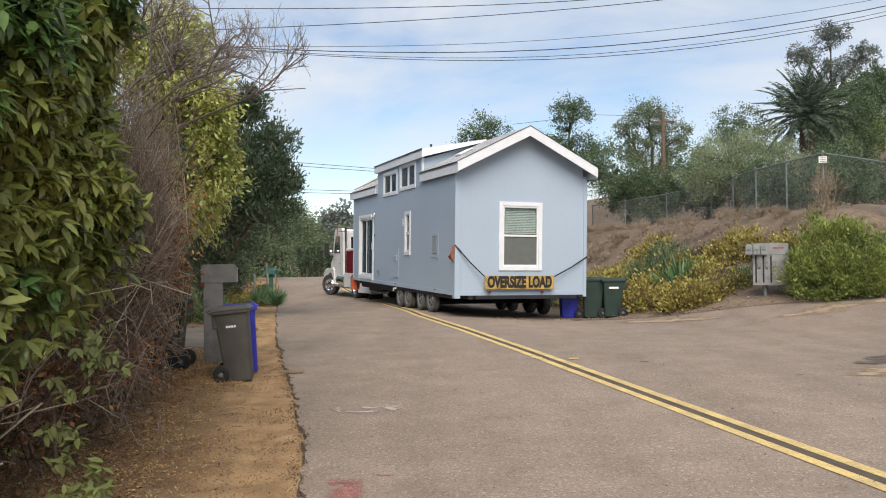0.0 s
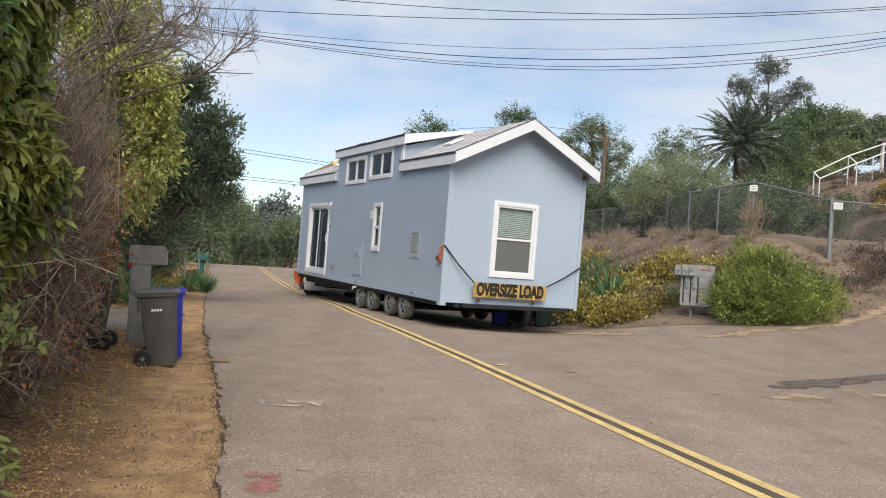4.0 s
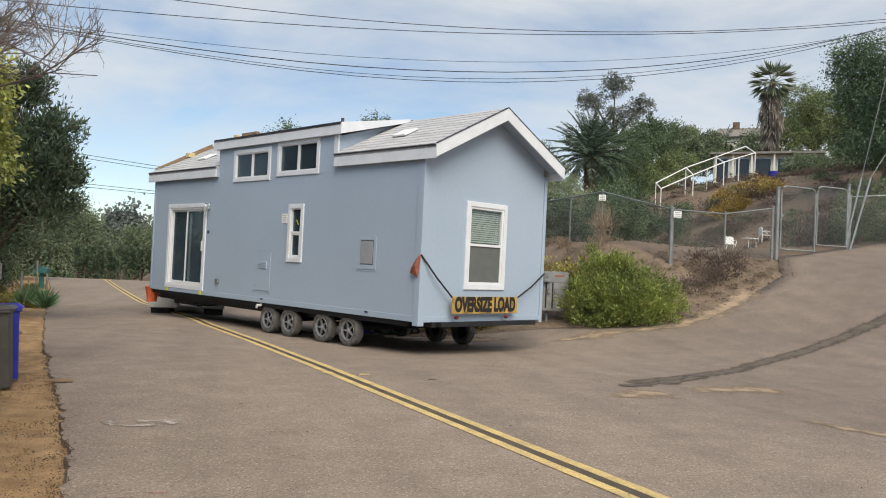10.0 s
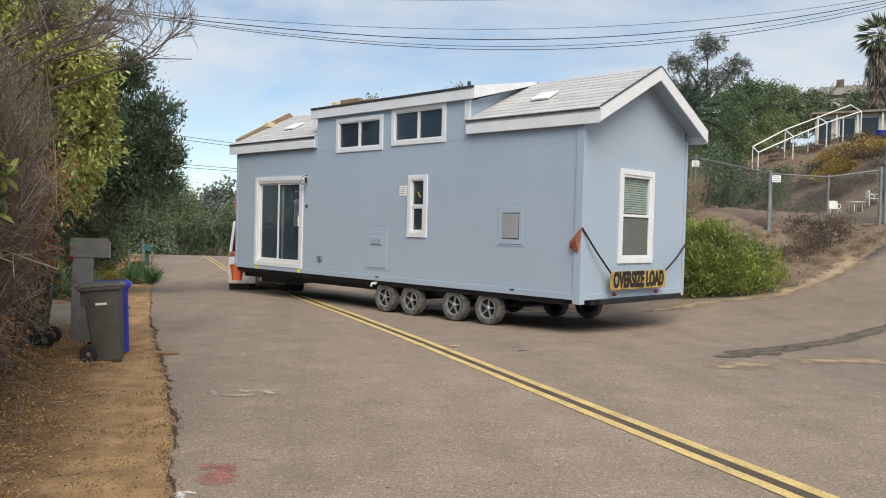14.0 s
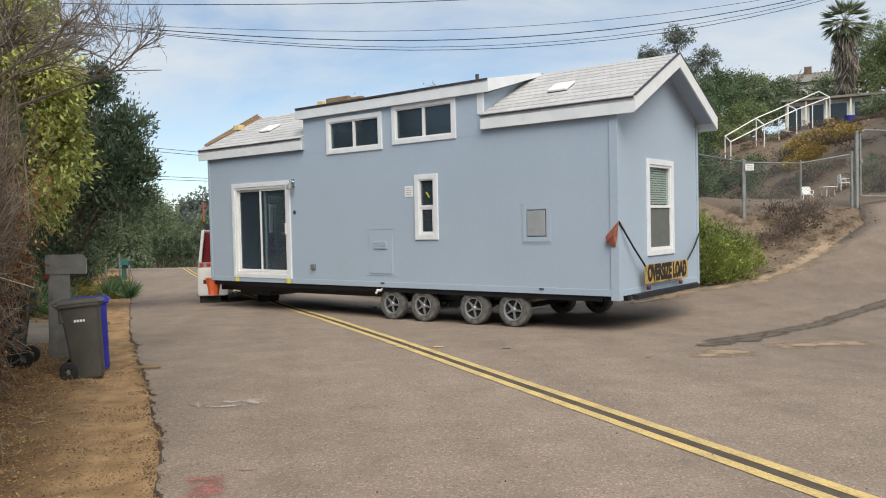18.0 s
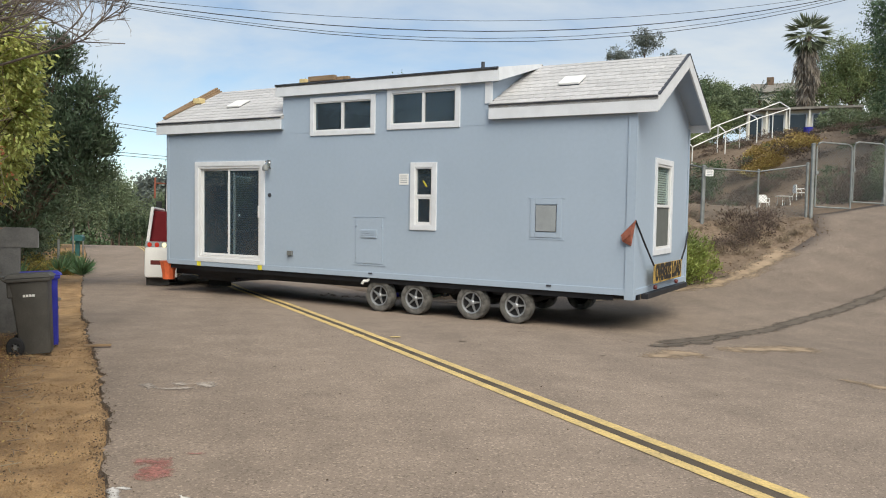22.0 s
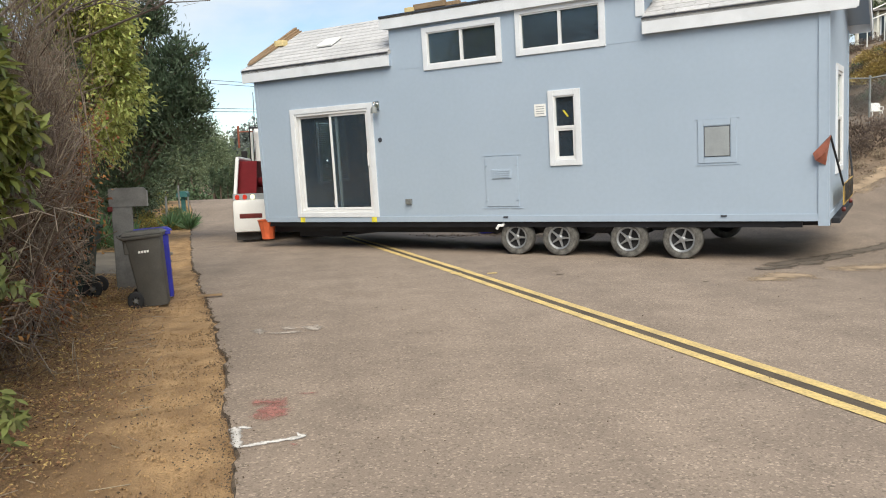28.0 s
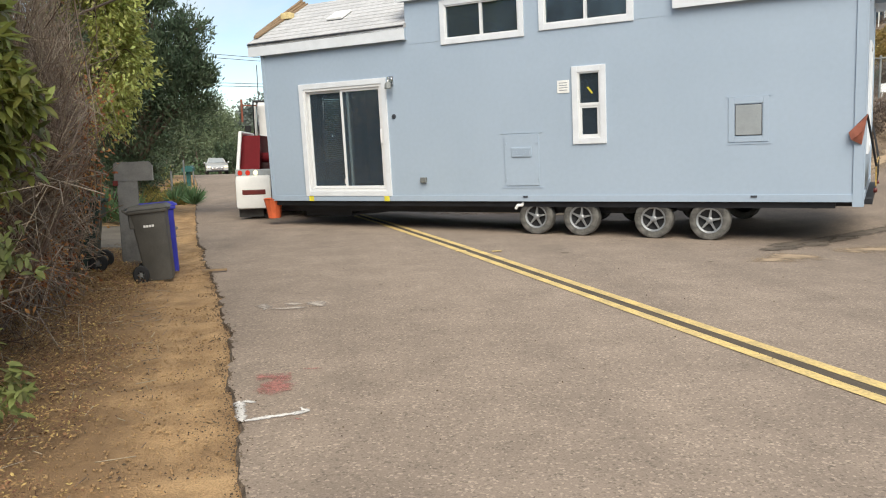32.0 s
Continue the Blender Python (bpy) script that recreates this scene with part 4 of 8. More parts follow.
def build_house():
    h = thing("mobile_home", "pale blue-grey tiny house with white trim on a black eight-wheel trailer", "mobile home")
    eave_z = RIDGE - PITCH * (RIDGE_V + OVER)      # roof top at the eave edge
    # near wall with door, three windows and vent opening
    door = (8.14, 10.03, 0.80, 2.84)
    win_a, win_b = (5.27, 6.70, 3.52, 4.10), (3.38, 4.80, 3.58, 4.18)
    win_c = (3.86, 4.24, 1.67, 2.75)
    near = wall_cells(Shape(), (0, LEN), (FLOOR, 4.26), [door, win_a, win_b, win_c, (0, 2.66, TOP, 4.26), (7.54, LEN, TOP, 4.26)], -0.12, 0.0)
    part("side_wall", near, M["siding"], h, "pale blue-grey panel siding")
    # far wall
    far = wall_cells(Shape(), (0, LEN), (FLOOR, TOP), [], -WID, -WID + 0.12)
    part("side_wall", far, M["siding"], h)
    # gable ends, each with a window
    hole = (1.25, 2.24, 1.32, 2.84)
    front_hole = (1.75, 2.80, 1.35, 2.75)
    for hl, x0 in ((hole, 0.0), (front_hole, LEN - 0.12)):
        part("end_wall", gable(hl, x0), M["siding"], h)
    # floor, inner lining, and an unseen cross wall added to darken the inside
    part("floor_deck", Shape().box(0.12, LEN - 0.12, -WID + 0.12, -0.12, FLOOR, FLOOR + 0.1), M["dim"], h)
    part("partition", Shape().box(7.2, 7.3, -WID + 0.12, -0.12, FLOOR + 0.1, 4.1), M["dimwall"], h)
    part("loft_deck", Shape().box(2.7, 7.2, -WID + 0.12, -0.12, 3.1, 3.2), M["dimwall"], h)
    part("lining", Shape().box(0.5, LEN - 0.5, -WID + 0.16, -WID + 0.13, 2.8, 3.6), M["dimwall"], h)
    # corner boards and bottom band
    part("corner_board", Shape().box(0.0, 0.13, 0.0, 0.02, FLOOR - 0.07, TOP - 0.02, 0.004).box(-0.02, 0.0, -0.13, 0.02, FLOOR - 0.07, TOP - 0.02, 0.004), M["siding"], h)
    part("corner_board", Shape().box(-0.02, 0.0, -WID, -WID + 0.09, FLOOR - 0.05, TOP - 0.02, 0.004), M["siding"], h)
    part("corner_board", Shape().box(LEN - 0.07, LEN, 0.0, 0.016, FLOOR, TOP - 0.02, 0.004), M["siding"], h)
    part("bottom_band", Shape().box(0.13, LEN - 0.07, 0.0, 0.018, FLOOR, FLOOR + 0.11, 0.004), M["siding"], h)
    part("bottom_band", Shape().box(-0.018, 0.0, -WID + 0.09, -0.13, FLOOR, FLOOR + 0.10, 0.004), M["siding"], h)
    # thin joints between siding panels
    for a, b in ((2.66, 3.26), (6.82, 7.54)):
        part("panel_joint", Shape().box(a, b, 0.0, 0.0035, 3.50, 3.512), M["siding"], h)
    # roofs
    for u0, u1 in ((-0.36, 2.66), (7.52, LEN + 0.25)):
        r = part("roof", slope_slab(u0, u1, -OVER, eave_z, RIDGE_V, RIDGE), M["underlay"], h, "low gable roof with pale grey shingles")
        shingle_field(r, u0, u1, -OVER - 0.02, RIDGE_V, eave_z - 0.008, PITCH)
        part("fascia", Shape().box(u0, u1, OVER - 0.03, OVER, eave_z - 0.25, eave_z - 0.012, 0.005), M["white"], h)
        part("drip_edge", Shape().box(u0, u1, OVER, OVER + 0.016, eave_z - 0.014, eave_z + 0.002), M["dripedge"], h)
        part("soffit", slope_slab(u0, u1, -OVER + 0.03, eave_z - 0.17, 0.0, TOP + 0.06, 0.02), M["siding"], h)
    part("roof", slope_slab(-0.36, LEN + 0.25, WID + OVER, eave_z, RIDGE_V, RIDGE), M["shingle"], h)
    part("fascia", Shape().box(-0.36, LEN + 0.25, -WID - OVER, -WID - OVER + 0.03, eave_z - 0.25, eave_z - 0.012, 0.005), M["white"], h)
    for a, b in ((2.60, 2.655), (7.525, 7.58)):
        part("eave_return", Shape().box(a, b, 0.0, OVER - 0.03, eave_z - 0.25, eave_z - 0.03), M["siding"], h)
    # rake boards at the rear gable, soffit under the overhang
    for sgn in (-1, 1):
        ve_ = -OVER if sgn < 0 else WID + OVER
        t = 0.23
        sh = Shape().add([(x, -v, z) for x in (-0.385, -0.355) for v, z in ((ve_, eave_z + 0.01), (RIDGE_V, RIDGE + 0.01), (RIDGE_V, RIDGE - t), (ve_, eave_z - t))],
                         [(0, 1, 2, 3), (7, 6, 5, 4), (0, 4, 5, 1), (1, 5, 6, 2), (2, 6, 7, 3), (3, 7, 4, 0)])
        part("rake_board", sh, M["white"], h)
        sh = Shape().add([(x, -v, z) for x in (-0.395, -0.34) for v, z in ((ve_, eave_z + 0.028), (RIDGE_V, RIDGE + 0.028), (RIDGE_V, RIDGE + 0.012), (ve_, eave_z + 0.012))],
                         [(0, 1, 2, 3), (7, 6, 5, 4), (0, 4, 5, 1), (1, 5, 6, 2), (2, 6, 7, 3), (3, 7, 4, 0)])
        part("drip_edge", sh, M["dripedge"], h)
        va, vb = (-OVER + 0.03, RIDGE_V) if sgn < 0 else (WID + OVER - 0.03, RIDGE_V)
        part("gable_soffit", slope_slab(-0.355, 0.0, va, eave_z - 0.08, vb, RIDGE - 0.08 , 0.02), M["siding"], h)
    # shed dormer
    dz, dtop = 4.50, 4.86
    dv = -0.09
    part("dormer_roof", slope_slab(2.50, 7.66, dv, dz, RIDGE_V + 0.1, dtop, 0.05), M["roofgrey"], h, "dark-edged shed dormer roof")
    part("fascia", Shape().box(2.50, 7.66, 0.06, 0.09, dz - 0.24, dz - 0.01, 0.005), M["white"], h)
    part("drip_edge", Shape().box(2.48, 7.68, 0.092, 0.112, dz - 0.02, dz + 0.008), M["dripedge"], h)
    part("soffit", Shape().box(2.6, 7.62, 0.0, 0.06, 4.26, 4.28), M["siding"], h)
    for u in (2.47, 7.665):
        part("rake_board", Shape().add([(x, -v, z) for x in (u, u + 0.03) for v, z in ((dv, dz), (RIDGE_V, dtop), (RIDGE_V, dtop - 0.07), (dv, dz - 0.24))],
                                       [(0, 1, 2, 3), (7, 6, 5, 4), (0, 4, 5, 1), (1, 5, 6, 2), (2, 6, 7, 3), (3, 7, 4, 0)]), M["white"], h)
    for u in (2.66, 7.44):
        part("dormer_cheek", Shape().prism([(-0.12, TOP), (-0.12, 4.27), (-RIDGE_V, dtop - 0.06), (-RIDGE_V, RIDGE - 0.1)], 0, u, u + 0.1), M["siding"], h)
    part("corner_board", Shape().box(2.64, 2.78, -0.02, 0.02, 3.88, 4.26, 0.004), M["white"], h)
    # roof furniture
    for u, v in ((1.42, 0.75), (9.55, 0.75)):
        z = RIDGE - PITCH * (RIDGE_V - v)
        tilt = Matrix.Translation((u, -v, z)) @ Matrix.Rotation(-math.atan(PITCH), 4, "X")
        s = part("roof_vent", Shape().box(-0.19, 0.19, -0.19, 0.19, 0.0, 0.035, 0.008), M["dripedge"], h, m=tilt)
        part("vent_lid", Shape().box(-0.20, 0.20, -0.20, 0.20, 0.035, 0.08, 0.02), M["plasticwhite"], s, "white domed vent lid")
    part("vent_pipe", Shape().tube([(3.02, -0.35, dz), (3.02, -0.35, dz + 0.20)], 0.035, 10).tube([(3.02, -0.35, dz + 0.02), (3.02, -0.35, dz + 0.08)], [0.09, 0.045], 10), M["dripedge"], h)
    # loose lumber left on the roof edges
    for k in range(3):
        z = eave_z + 0.05 + k * 0.045
        t = Shape().add([(x, -v, zz) for x in (LEN + 0.10 + 0.07 * k, LEN + 0.20 + 0.06 * k) for v, zz in ((0.05 + 0.1 * k, z + 0.12), (RIDGE_V, RIDGE + 0.05 + k * 0.045), (RIDGE_V, RIDGE + 0.01 + k * 0.045), (0.05 + 0.1 * k, z + 0.08))],
                        [(0, 1, 2, 3), (7, 6, 5, 4), (0, 4, 5, 1), (1, 5, 6, 2), (2, 6, 7, 3), (3, 7, 4, 0)])
        part("roof_lumber", t, M["plank"], h, "raw brown lumber along the roof edge")
    part("lumber_block", Shape().box(11.02, 11.26, -1.12, -0.94, RIDGE - PITCH * 0.78 + 0.02, RIDGE - PITCH * 0.78 + 0.15, 0.01), M["foam"], h)
    for k in range(4):
        part("roof_lumber", Shape().box(6.25 + 0.09 * k, 7.35 - 0.05 * k, -0.85 + 0.12 * k, -0.75 + 0.12 * k, dz + 0.06 + 0.02 * k, dz + 0.19 + 0.03 * (k % 2), 0.005), M["plank"], h)
    part("lumber_block", Shape().box(7.12, 7.28, -0.30, -0.2, dz + 0.03, dz + 0.15, 0.01), M["foam"], h)
    # windows, door
    side_window(h, *win_a, 0.095, 5.99, True, "white-trimmed sliding loft window")
    side_window(h, *win_b, 0.095, 4.09, True, "white-trimmed sliding loft window")
    w = side_window(h, *win_c, 0.10, 2.22, False, "narrow white double-hung window")
    part("sticker", Shape().prism([(3.99, 2.40), (4.02, 2.39), (4.10, 2.50), (4.07, 2.51)], 1, -0.037, -0.035), M["tape"], w)
    d = part("sliding_door", bars(*door, 0.105, -0.006, 0.03, 0.10, 0.105), M["white"], h, "white-framed sliding glass door with dark glass")
    part("door_frame", bars(door[0] + 0.045, door[1] - 0.045, door[2] + 0.045, door[3] - 0.05, 0.05, -0.09, 0.014), M["vinyl"], d)
    mid = 9.06
    for a, b, y in ((door[0] + 0.1, mid + 0.035, -0.035), (mid - 0.035, door[1] - 0.1, -0.07)):
        part("sash", bars(a, b, door[2] + 0.10, door[3] - 0.10, 0.05, y - 0.02, y + 0.02), M["vinyl"], d)
        part("pane", Shape().box(a, b, y - 0.003, y + 0.003, door[2] + 0.10, door[3] - 0.10), M["glass"], d)
    part("door_handle", Shape().box(8.19, 8.22, -0.012, 0.03, 1.72, 1.98, 0.006), M["vinyl"], d)
    part("sticker", Shape().box(mid + 0.06, mid + 0.14, -0.064, -0.062, 0.94, 1.04), M["whitepaint"], d)
    # blinds seen through the door at the front window
    fw = part("window", bars(-front_hole[1], -front_hole[0], front_hole[2], front_hole[3], 0.05, LEN - 0.15, LEN - 0.08, axis="y"), M["white"], h, "front window with half-open white blinds")
    for k in range(30):
        part("slat", Shape().box(LEN - 0.20, LEN - 0.165, -front_hole[1] + 0.01, -front_hole[0] - 0.01, 1.38 + k * 0.046, 1.404 + k * 0.046), M["blind"], fw)
    lad = part("stair_rail", Shape().tube([(9.3, -2.6, 0.7), (8.7, -2.6, 1.9)], 0.025, 6).tube([(9.5, -2.6, 0.7), (8.9, -2.6, 1.9)], 0.025, 6), M["white"], h)
    # rear window: trim, frame, blind above, screen below
    r = part("window", bars(-hole[1], -hole[0], hole[2], hole[3], 0.10, -0.03, 0.006, axis="y"), M["white"], h, "white-trimmed rear window with blinds and grey screen")
    part("window_frame", bars(-hole[1] + 0.045, -hole[0] - 0.045, hole[2] + 0.045, hole[3] - 0.045, 0.045, -0.012, 0.07, axis="y"), M["vinyl"], r)
    part("mullion", Shape().box(-0.01, 0.06, -hole[1] + 0.045, -hole[0] - 0.045, 2.07, 2.12, 0.004), M["vinyl"], r)
    part("pane", Shape().box(0.03, 0.036, -hole[1] + 0.045, -hole[0] - 0.045, 2.12, hole[3] - 0.045), M["clear"], r)
    part("window_screen", Shape().box(0.012, 0.018, -hole[1] + 0.045, -hole[0] - 0.045, hole[2] + 0.045, 2.07), M["screen"], r)
    for k in range(16):
        part("slat", Shape().box(0.07, 0.10, -hole[1] + 0.05, -hole[0] - 0.05, 2.15 + k * 0.042, 2.176 + k * 0.042), M["blind"], r)
    part("blind_back", Shape().box(0.105, 0.11, -hole[1], -hole[0], hole[2], hole[3]), M["dim"], r)
    # fixtures on the near wall
    v = part("wall_vent", bars(1.35, 1.76, 1.60, 2.09, 0.085, 0.0, 0.012, 0.085, 0.10), M["siding"], h, "grey appliance vent in a siding-coloured frame")
    part("vent_grille", Shape().box(1.37, 1.74, 0.0, 0.02, 1.62, 2.07, 0.006), M["vent"], v)
    part("grille_gap", bars(1.37, 1.74, 1.62, 2.07, 0.009, 0.0, 0.006), M["dripedge"], v)
    part("vent_cap", Shape().box(1.22, 1.89, 0.0, 0.007, 2.192, 2.205), M["siding"], v)
    part("vent_sill", Shape().box(1.22, 1.88, 0.0, 0.008, 1.48, 1.495), M["siding"], v)
    a = part("access_panel", Shape().box(4.97, 5.62, 0.0, 0.014, 0.88, 1.78, 0.004), M["siding"], h, "utility access hatch painted like the wall")
    part("panel_cap", Shape().box(4.90, 5.69, 0.0, 0.009, 1.79, 1.81), M["siding"], a)
    part("panel_sill", Shape().box(4.90, 5.70, 0.0, 0.009, 0.84, 0.855), M["siding"], a)
    part("panel_vent", Shape().box(5.10, 5.48, 0.014, 0.03, 1.38, 1.55, 0.006), M["siding"], a)
    for k in range(4):
        part("louvre", Shape().box(5.13, 5.45, 0.03, 0.036, 1.40 + k * 0.036, 1.414 + k * 0.036), M["siding"], a)
    for u, z in ((4.99, 1.62), (5.6, 1.62), (4.99, 1.0), (5.6, 1.0)):
        part("latch", Shape().box(u - 0.02, u + 0.02, 0.014, 0.026, z - 0.012, z + 0.012), M["siding"], a)
    n = part("notice", Shape().box(4.39, 4.60, 0.0, 0.01, 2.43, 2.64), M["plasticwhite"], h, "white notice plate with grey lines")
    for k in range(4):
        part("notice_line", Shape().box(4.42, 4.57, 0.01, 0.012, 2.47 + k * 0.04, 2.483 + k * 0.04), M["vent"], n)
    lamp = part("wall_lamp", Shape().box(7.86, 7.96, 0.0, 0.03, 2.78, 2.96, 0.01), M["chrome"], h, "chrome outdoor wall lamp")
    part("lamp_arm", Shape().tube([(7.91, 0.03, 2.9), (7.91, 0.12, 2.93), (7.91, 0.13, 2.84)], 0.014, 8), M["chrome"], lamp)
    part("lamp_shade", Shape().lathe([(0.02, 0.0), (0.06, -0.04), (0.07, -0.13), (0.06, -0.135)], 14, 2, (7.91, 0.13, 2.86)), M["gal"], lamp)
    part("doorbell", Shape().lathe([(0.0, 0.02), (0.04, 0.02), (0.045, 0.0)], 14, 1, (7.90, 0.0, 2.21)), M["dripedge"], h)
    part("wall_outlet", Shape().box(7.24, 7.37, 0.0, 0.06, 0.95, 1.05, 0.012), M["gal"], h, "grey weatherproof outlet cover")
    for u in (1.42, 5.2):
        part("inlet", Shape().box(u, u + 0.09, 0.018, 0.03, 0.67, 0.70), M["dripedge"], h)
    for u in (8.1, 9.95):
        part("tape_flag", Shape().box(u, u + 0.12, 0.018, 0.024, 0.60, 0.72), M["tape"], h, "square of yellow tape")
    part("drain_pipe", Shape().tube([(5.33, -0.1, 0.58), (5.33, 0.0, 0.53), (5.40, 0.02, 0.53), (5.44, 0.02, 0.47)], 0.028, 8), M["plasticwhite"], h, "white drain pipe")
    # rear banner, straps, discs for cloth bits, flags
    sign = part("banner", Shape().box(-0.16, -0.14, -2.62, -0.72, 0.76, 1.09, 0.005), M["signyellow"], h, "worn yellow OVERSIZE LOAD banner with black capitals")
    cu = bpy.data.curves.new("lettering", "FONT")
    cu.body, cu.align_x, cu.align_y, cu.size, cu.extrude, cu.offset = "OVERSIZE LOAD", "CENTER", "CENTER", 0.37, 0.002, 0.020
    tmp = new("lettering", cu)
    me = bpy.data.meshes.new_from_object(tmp.evaluated_get(bpy.context.evaluated_depsgraph_get()))
    bpy.data.objects.remove(tmp)
    me.materials.clear()
    me.materials.append(M["signblack"])
    wd = max(q.co.x for q in me.vertices) - min(q.co.x for q in me.vertices)
    part("lettering", me, None, sign, m=Matrix.Translation((-0.163, -1.67, 0.925)) @ Matrix(((0, 0, -1, 0), (-1, 0, 0, 0), (0, 1, 0, 0), (0, 0, 0, 1))) @ Matrix.Diagonal((1.76 / wd, 1, 1, 1)))
    for y0, y1 in ((0.02, -0.72), (-WID, -2.62)):
        part("strap", Shape().tube([(-0.03, y0, 1.84 if y0 > -1 else 1.58), (-0.10, (y0 + y1) / 2, 1.42 if y0 > -1 else 1.30), (-0.15, y1, 1.07)], 0.017, 6), M["rope"], h)
    # two dark red discs stand for brownish cloth bits below the banner
    for y in (-0.86, -2.30):
        part("tail_lamp", Shape().lathe([(0.0, -0.015), (0.032, -0.013), (0.04, 0.015), (0.036, 0.04)], 14, 0, (-0.16, y, 0.69)), M["redlens"], h, "small dark red disc for a cloth scrap")
    part("rear_beam", Shape().box(-0.12, 0.0, -3.3, -0.5, 0.51, 0.60, 0.01), M["steel"], h)
    # black slab added to darken the open underside between the rails
    part("belly_pan", Shape().box(0.3, LEN - 0.1, -WID + 0.5, -0.5, 0.50, FLOOR), M["steel"], h)
    bas = Shape().lathe([(0.135, 0.20), (0.15, 0.36), (0.20, 0.60), (0.215, 0.62), (0.19, 0.60), (0.13, 0.22), (0.0, 0.22)], 10, 2, (LEN + 0.10, -0.12, 0.02))
    part("safety_basket", bas, M["orange"], h, "orange plastic safety basket hung at the front corner")
    part("basket_bar", Shape().tube([(LEN, -0.3, 0.5), (LEN + 0.3, -0.1, 0.5)], 0.03, 8), M["redlens"], h)
    fl = Shape()
    fl.add([(-0.04, 0.03, 1.86), (-0.02, 0.10, 1.80), (0.08, 0.16, 1.56), (0.16, 0.10, 1.50), (0.20, 0.05, 1.60), (0.03, 0.03, 1.42), (0.02, 0.13, 1.62)],
           [(0, 1, 4), (1, 6, 4), (6, 2, 3), (6, 3, 4), (0, 4, 3), (0, 3, 5), (6, 5, 3), (1, 6, 0), (0, 5, 6)])
    part("warning_flag", fl, M["flag"], h, "drooping faded red flag on the rear corner")
    # chassis
    for y in (-0.42, -WID + 0.42):
        part("frame_rail", Shape().prism([(0.0, 0.50), (2.7, 0.48), (3.4, 0.36), (LEN + 0.1, 0.34), (LEN + 0.1, FLOOR), (0.0, FLOOR)], 1, y - 0.06, y + 0.06), M["steel"], h)
    part("skirt_rail", Shape().box(0.35, LEN - 0.05, -0.10, -0.05, 0.50, FLOOR), M["steel"], h)
    for u in np.arange(0.6, LEN, 0.8):
        part("cross_member", Shape().box(u, u + 0.06, -WID + 0.1, -0.1, 0.49, FLOOR), M["steel"], h)
    for y in (-0.5, -WID + 0.5):
        part("tongue", Shape().tube([(9.9, y, 0.42), (12.2, -RIDGE_V, 0.45)], 0.07, 8), M["steel"], h)
    part("tongue", Shape().box(LEN - 0.6, 12.3, -RIDGE_V - 0.08, -RIDGE_V + 0.08, 0.44, 0.58, 0.01), M["steel"], h)
    part("coupler", Shape().box(12.1, 12.5, -RIDGE_V - 0.12, -RIDGE_V + 0.12, 0.50, 0.66, 0.03), M["steel"], h)
    part("battery_box", Shape().box(9.4, 10.6, -1.3, -0.5, 0.22, 0.55, 0.03), M["steel"], h)
    part("landing_leg", Shape().tube([(7.6, -0.5, 0.44), (9.6, -0.55, 0.25)], 0.03, 8), M["steel"], h)
    part("tank", Shape().lathe([(0.0, -0.55), (0.2, -0.5), (0.22, 0.0), (0.2, 0.5), (0.0, 0.55)], 16, 1, (6.4, -RIDGE_V, 0.50)), M["steel"], h)
    for y in (-0.12, -WID + 0.12):
        for u in (3.62, 4.68, 2.58):
            part("spring_hanger", Shape().prism([(u - 0.3, FLOOR), (u + 0.3, FLOOR), (u + 0.08, 0.42), (u - 0.08, 0.42)], 1, y - 0.2, y - 0.16), M["steel"], h)
    wheels = []
    for u in (5.10, 4.27, 3.03, 2.14):
        part("axle", Shape().tube([(u, -0.3, 0.30), (u, -WID + 0.3, 0.30)], 0.05, 8), M["steel"], h)
        for y, s in ((-0.06, 1), (-WID + 0.06, -1)):
            w = new("wheel")
            w.parent = h
            w.matrix_basis = pose(u, y, 0.30) if s > 0 else pose(u, y, 0.30, 0, 0, 180)
            wheels.append((w, w.matrix_basis.copy(), s))
    return h, wheels


def trailer_wheel_parts(w, r=0.315, wd=0.2, dusty=True):
    """Tyre, bowl and five-spoke rim; the outer face looks along +y."""
    prof = [(r * 0.62, -wd), (r * 0.9, -wd), (r, -wd + 0.03), (r, -0.03), (r * 0.97, -0.012), (r * 0.9, -0.002), (r * 0.74, -0.004), (r * 0.66, -0.012), (r * 0.62, -0.03)]
    part("tyre", Shape().lathe(prof, 36, 1), M["dusttyre"] if dusty else M["tyre"], w, "dust-whitened rubber tyre" if dusty else "", smooth=True)
    part("rim_bowl", Shape().lathe([(r * 0.63, -0.03), (r * 0.60, -0.06), (r * 0.3, -0.09), (0.0, -0.09)], 28, 1), M["rimdark"], w, smooth=True)
    part("rim", Shape().lathe([(r * 0.66, -0.02), (r * 0.64, -0.008), (r * 0.56, -0.02), (r * 0.56, -0.05)], 32, 1), M["rim"], w, "dull silver rim", smooth=True)
    sp = Shape()
    for k in range(5):
        a = 2 * math.pi * k / 5
        c, s = math.cos(a), math.sin(a)
        t = (-s, c)
        p = []
        for rr, hw in ((r * 0.14, 0.021), (r * 0.59, 0.010)):
            for sg in (-1, 1):
                p.append((c * rr + t[0] * hw * sg, s * rr + t[1] * hw * sg))
        q = [(p[0][0], -0.028, p[0][1]), (p[1][0], -0.028, p[1][1]), (p[3][0], -0.03, p[3][1]), (p[2][0], -0.03, p[2][1])]
        sp.add(q + [(x, y - 0.03, z) for x, y, z in q], [(0, 1, 2, 3), (7, 6, 5, 4), (0, 4, 5, 1), (1, 5, 6, 2), (2, 6, 7, 3), (3, 7, 4, 0)])
    part("spokes", sp, M["rim"], w)
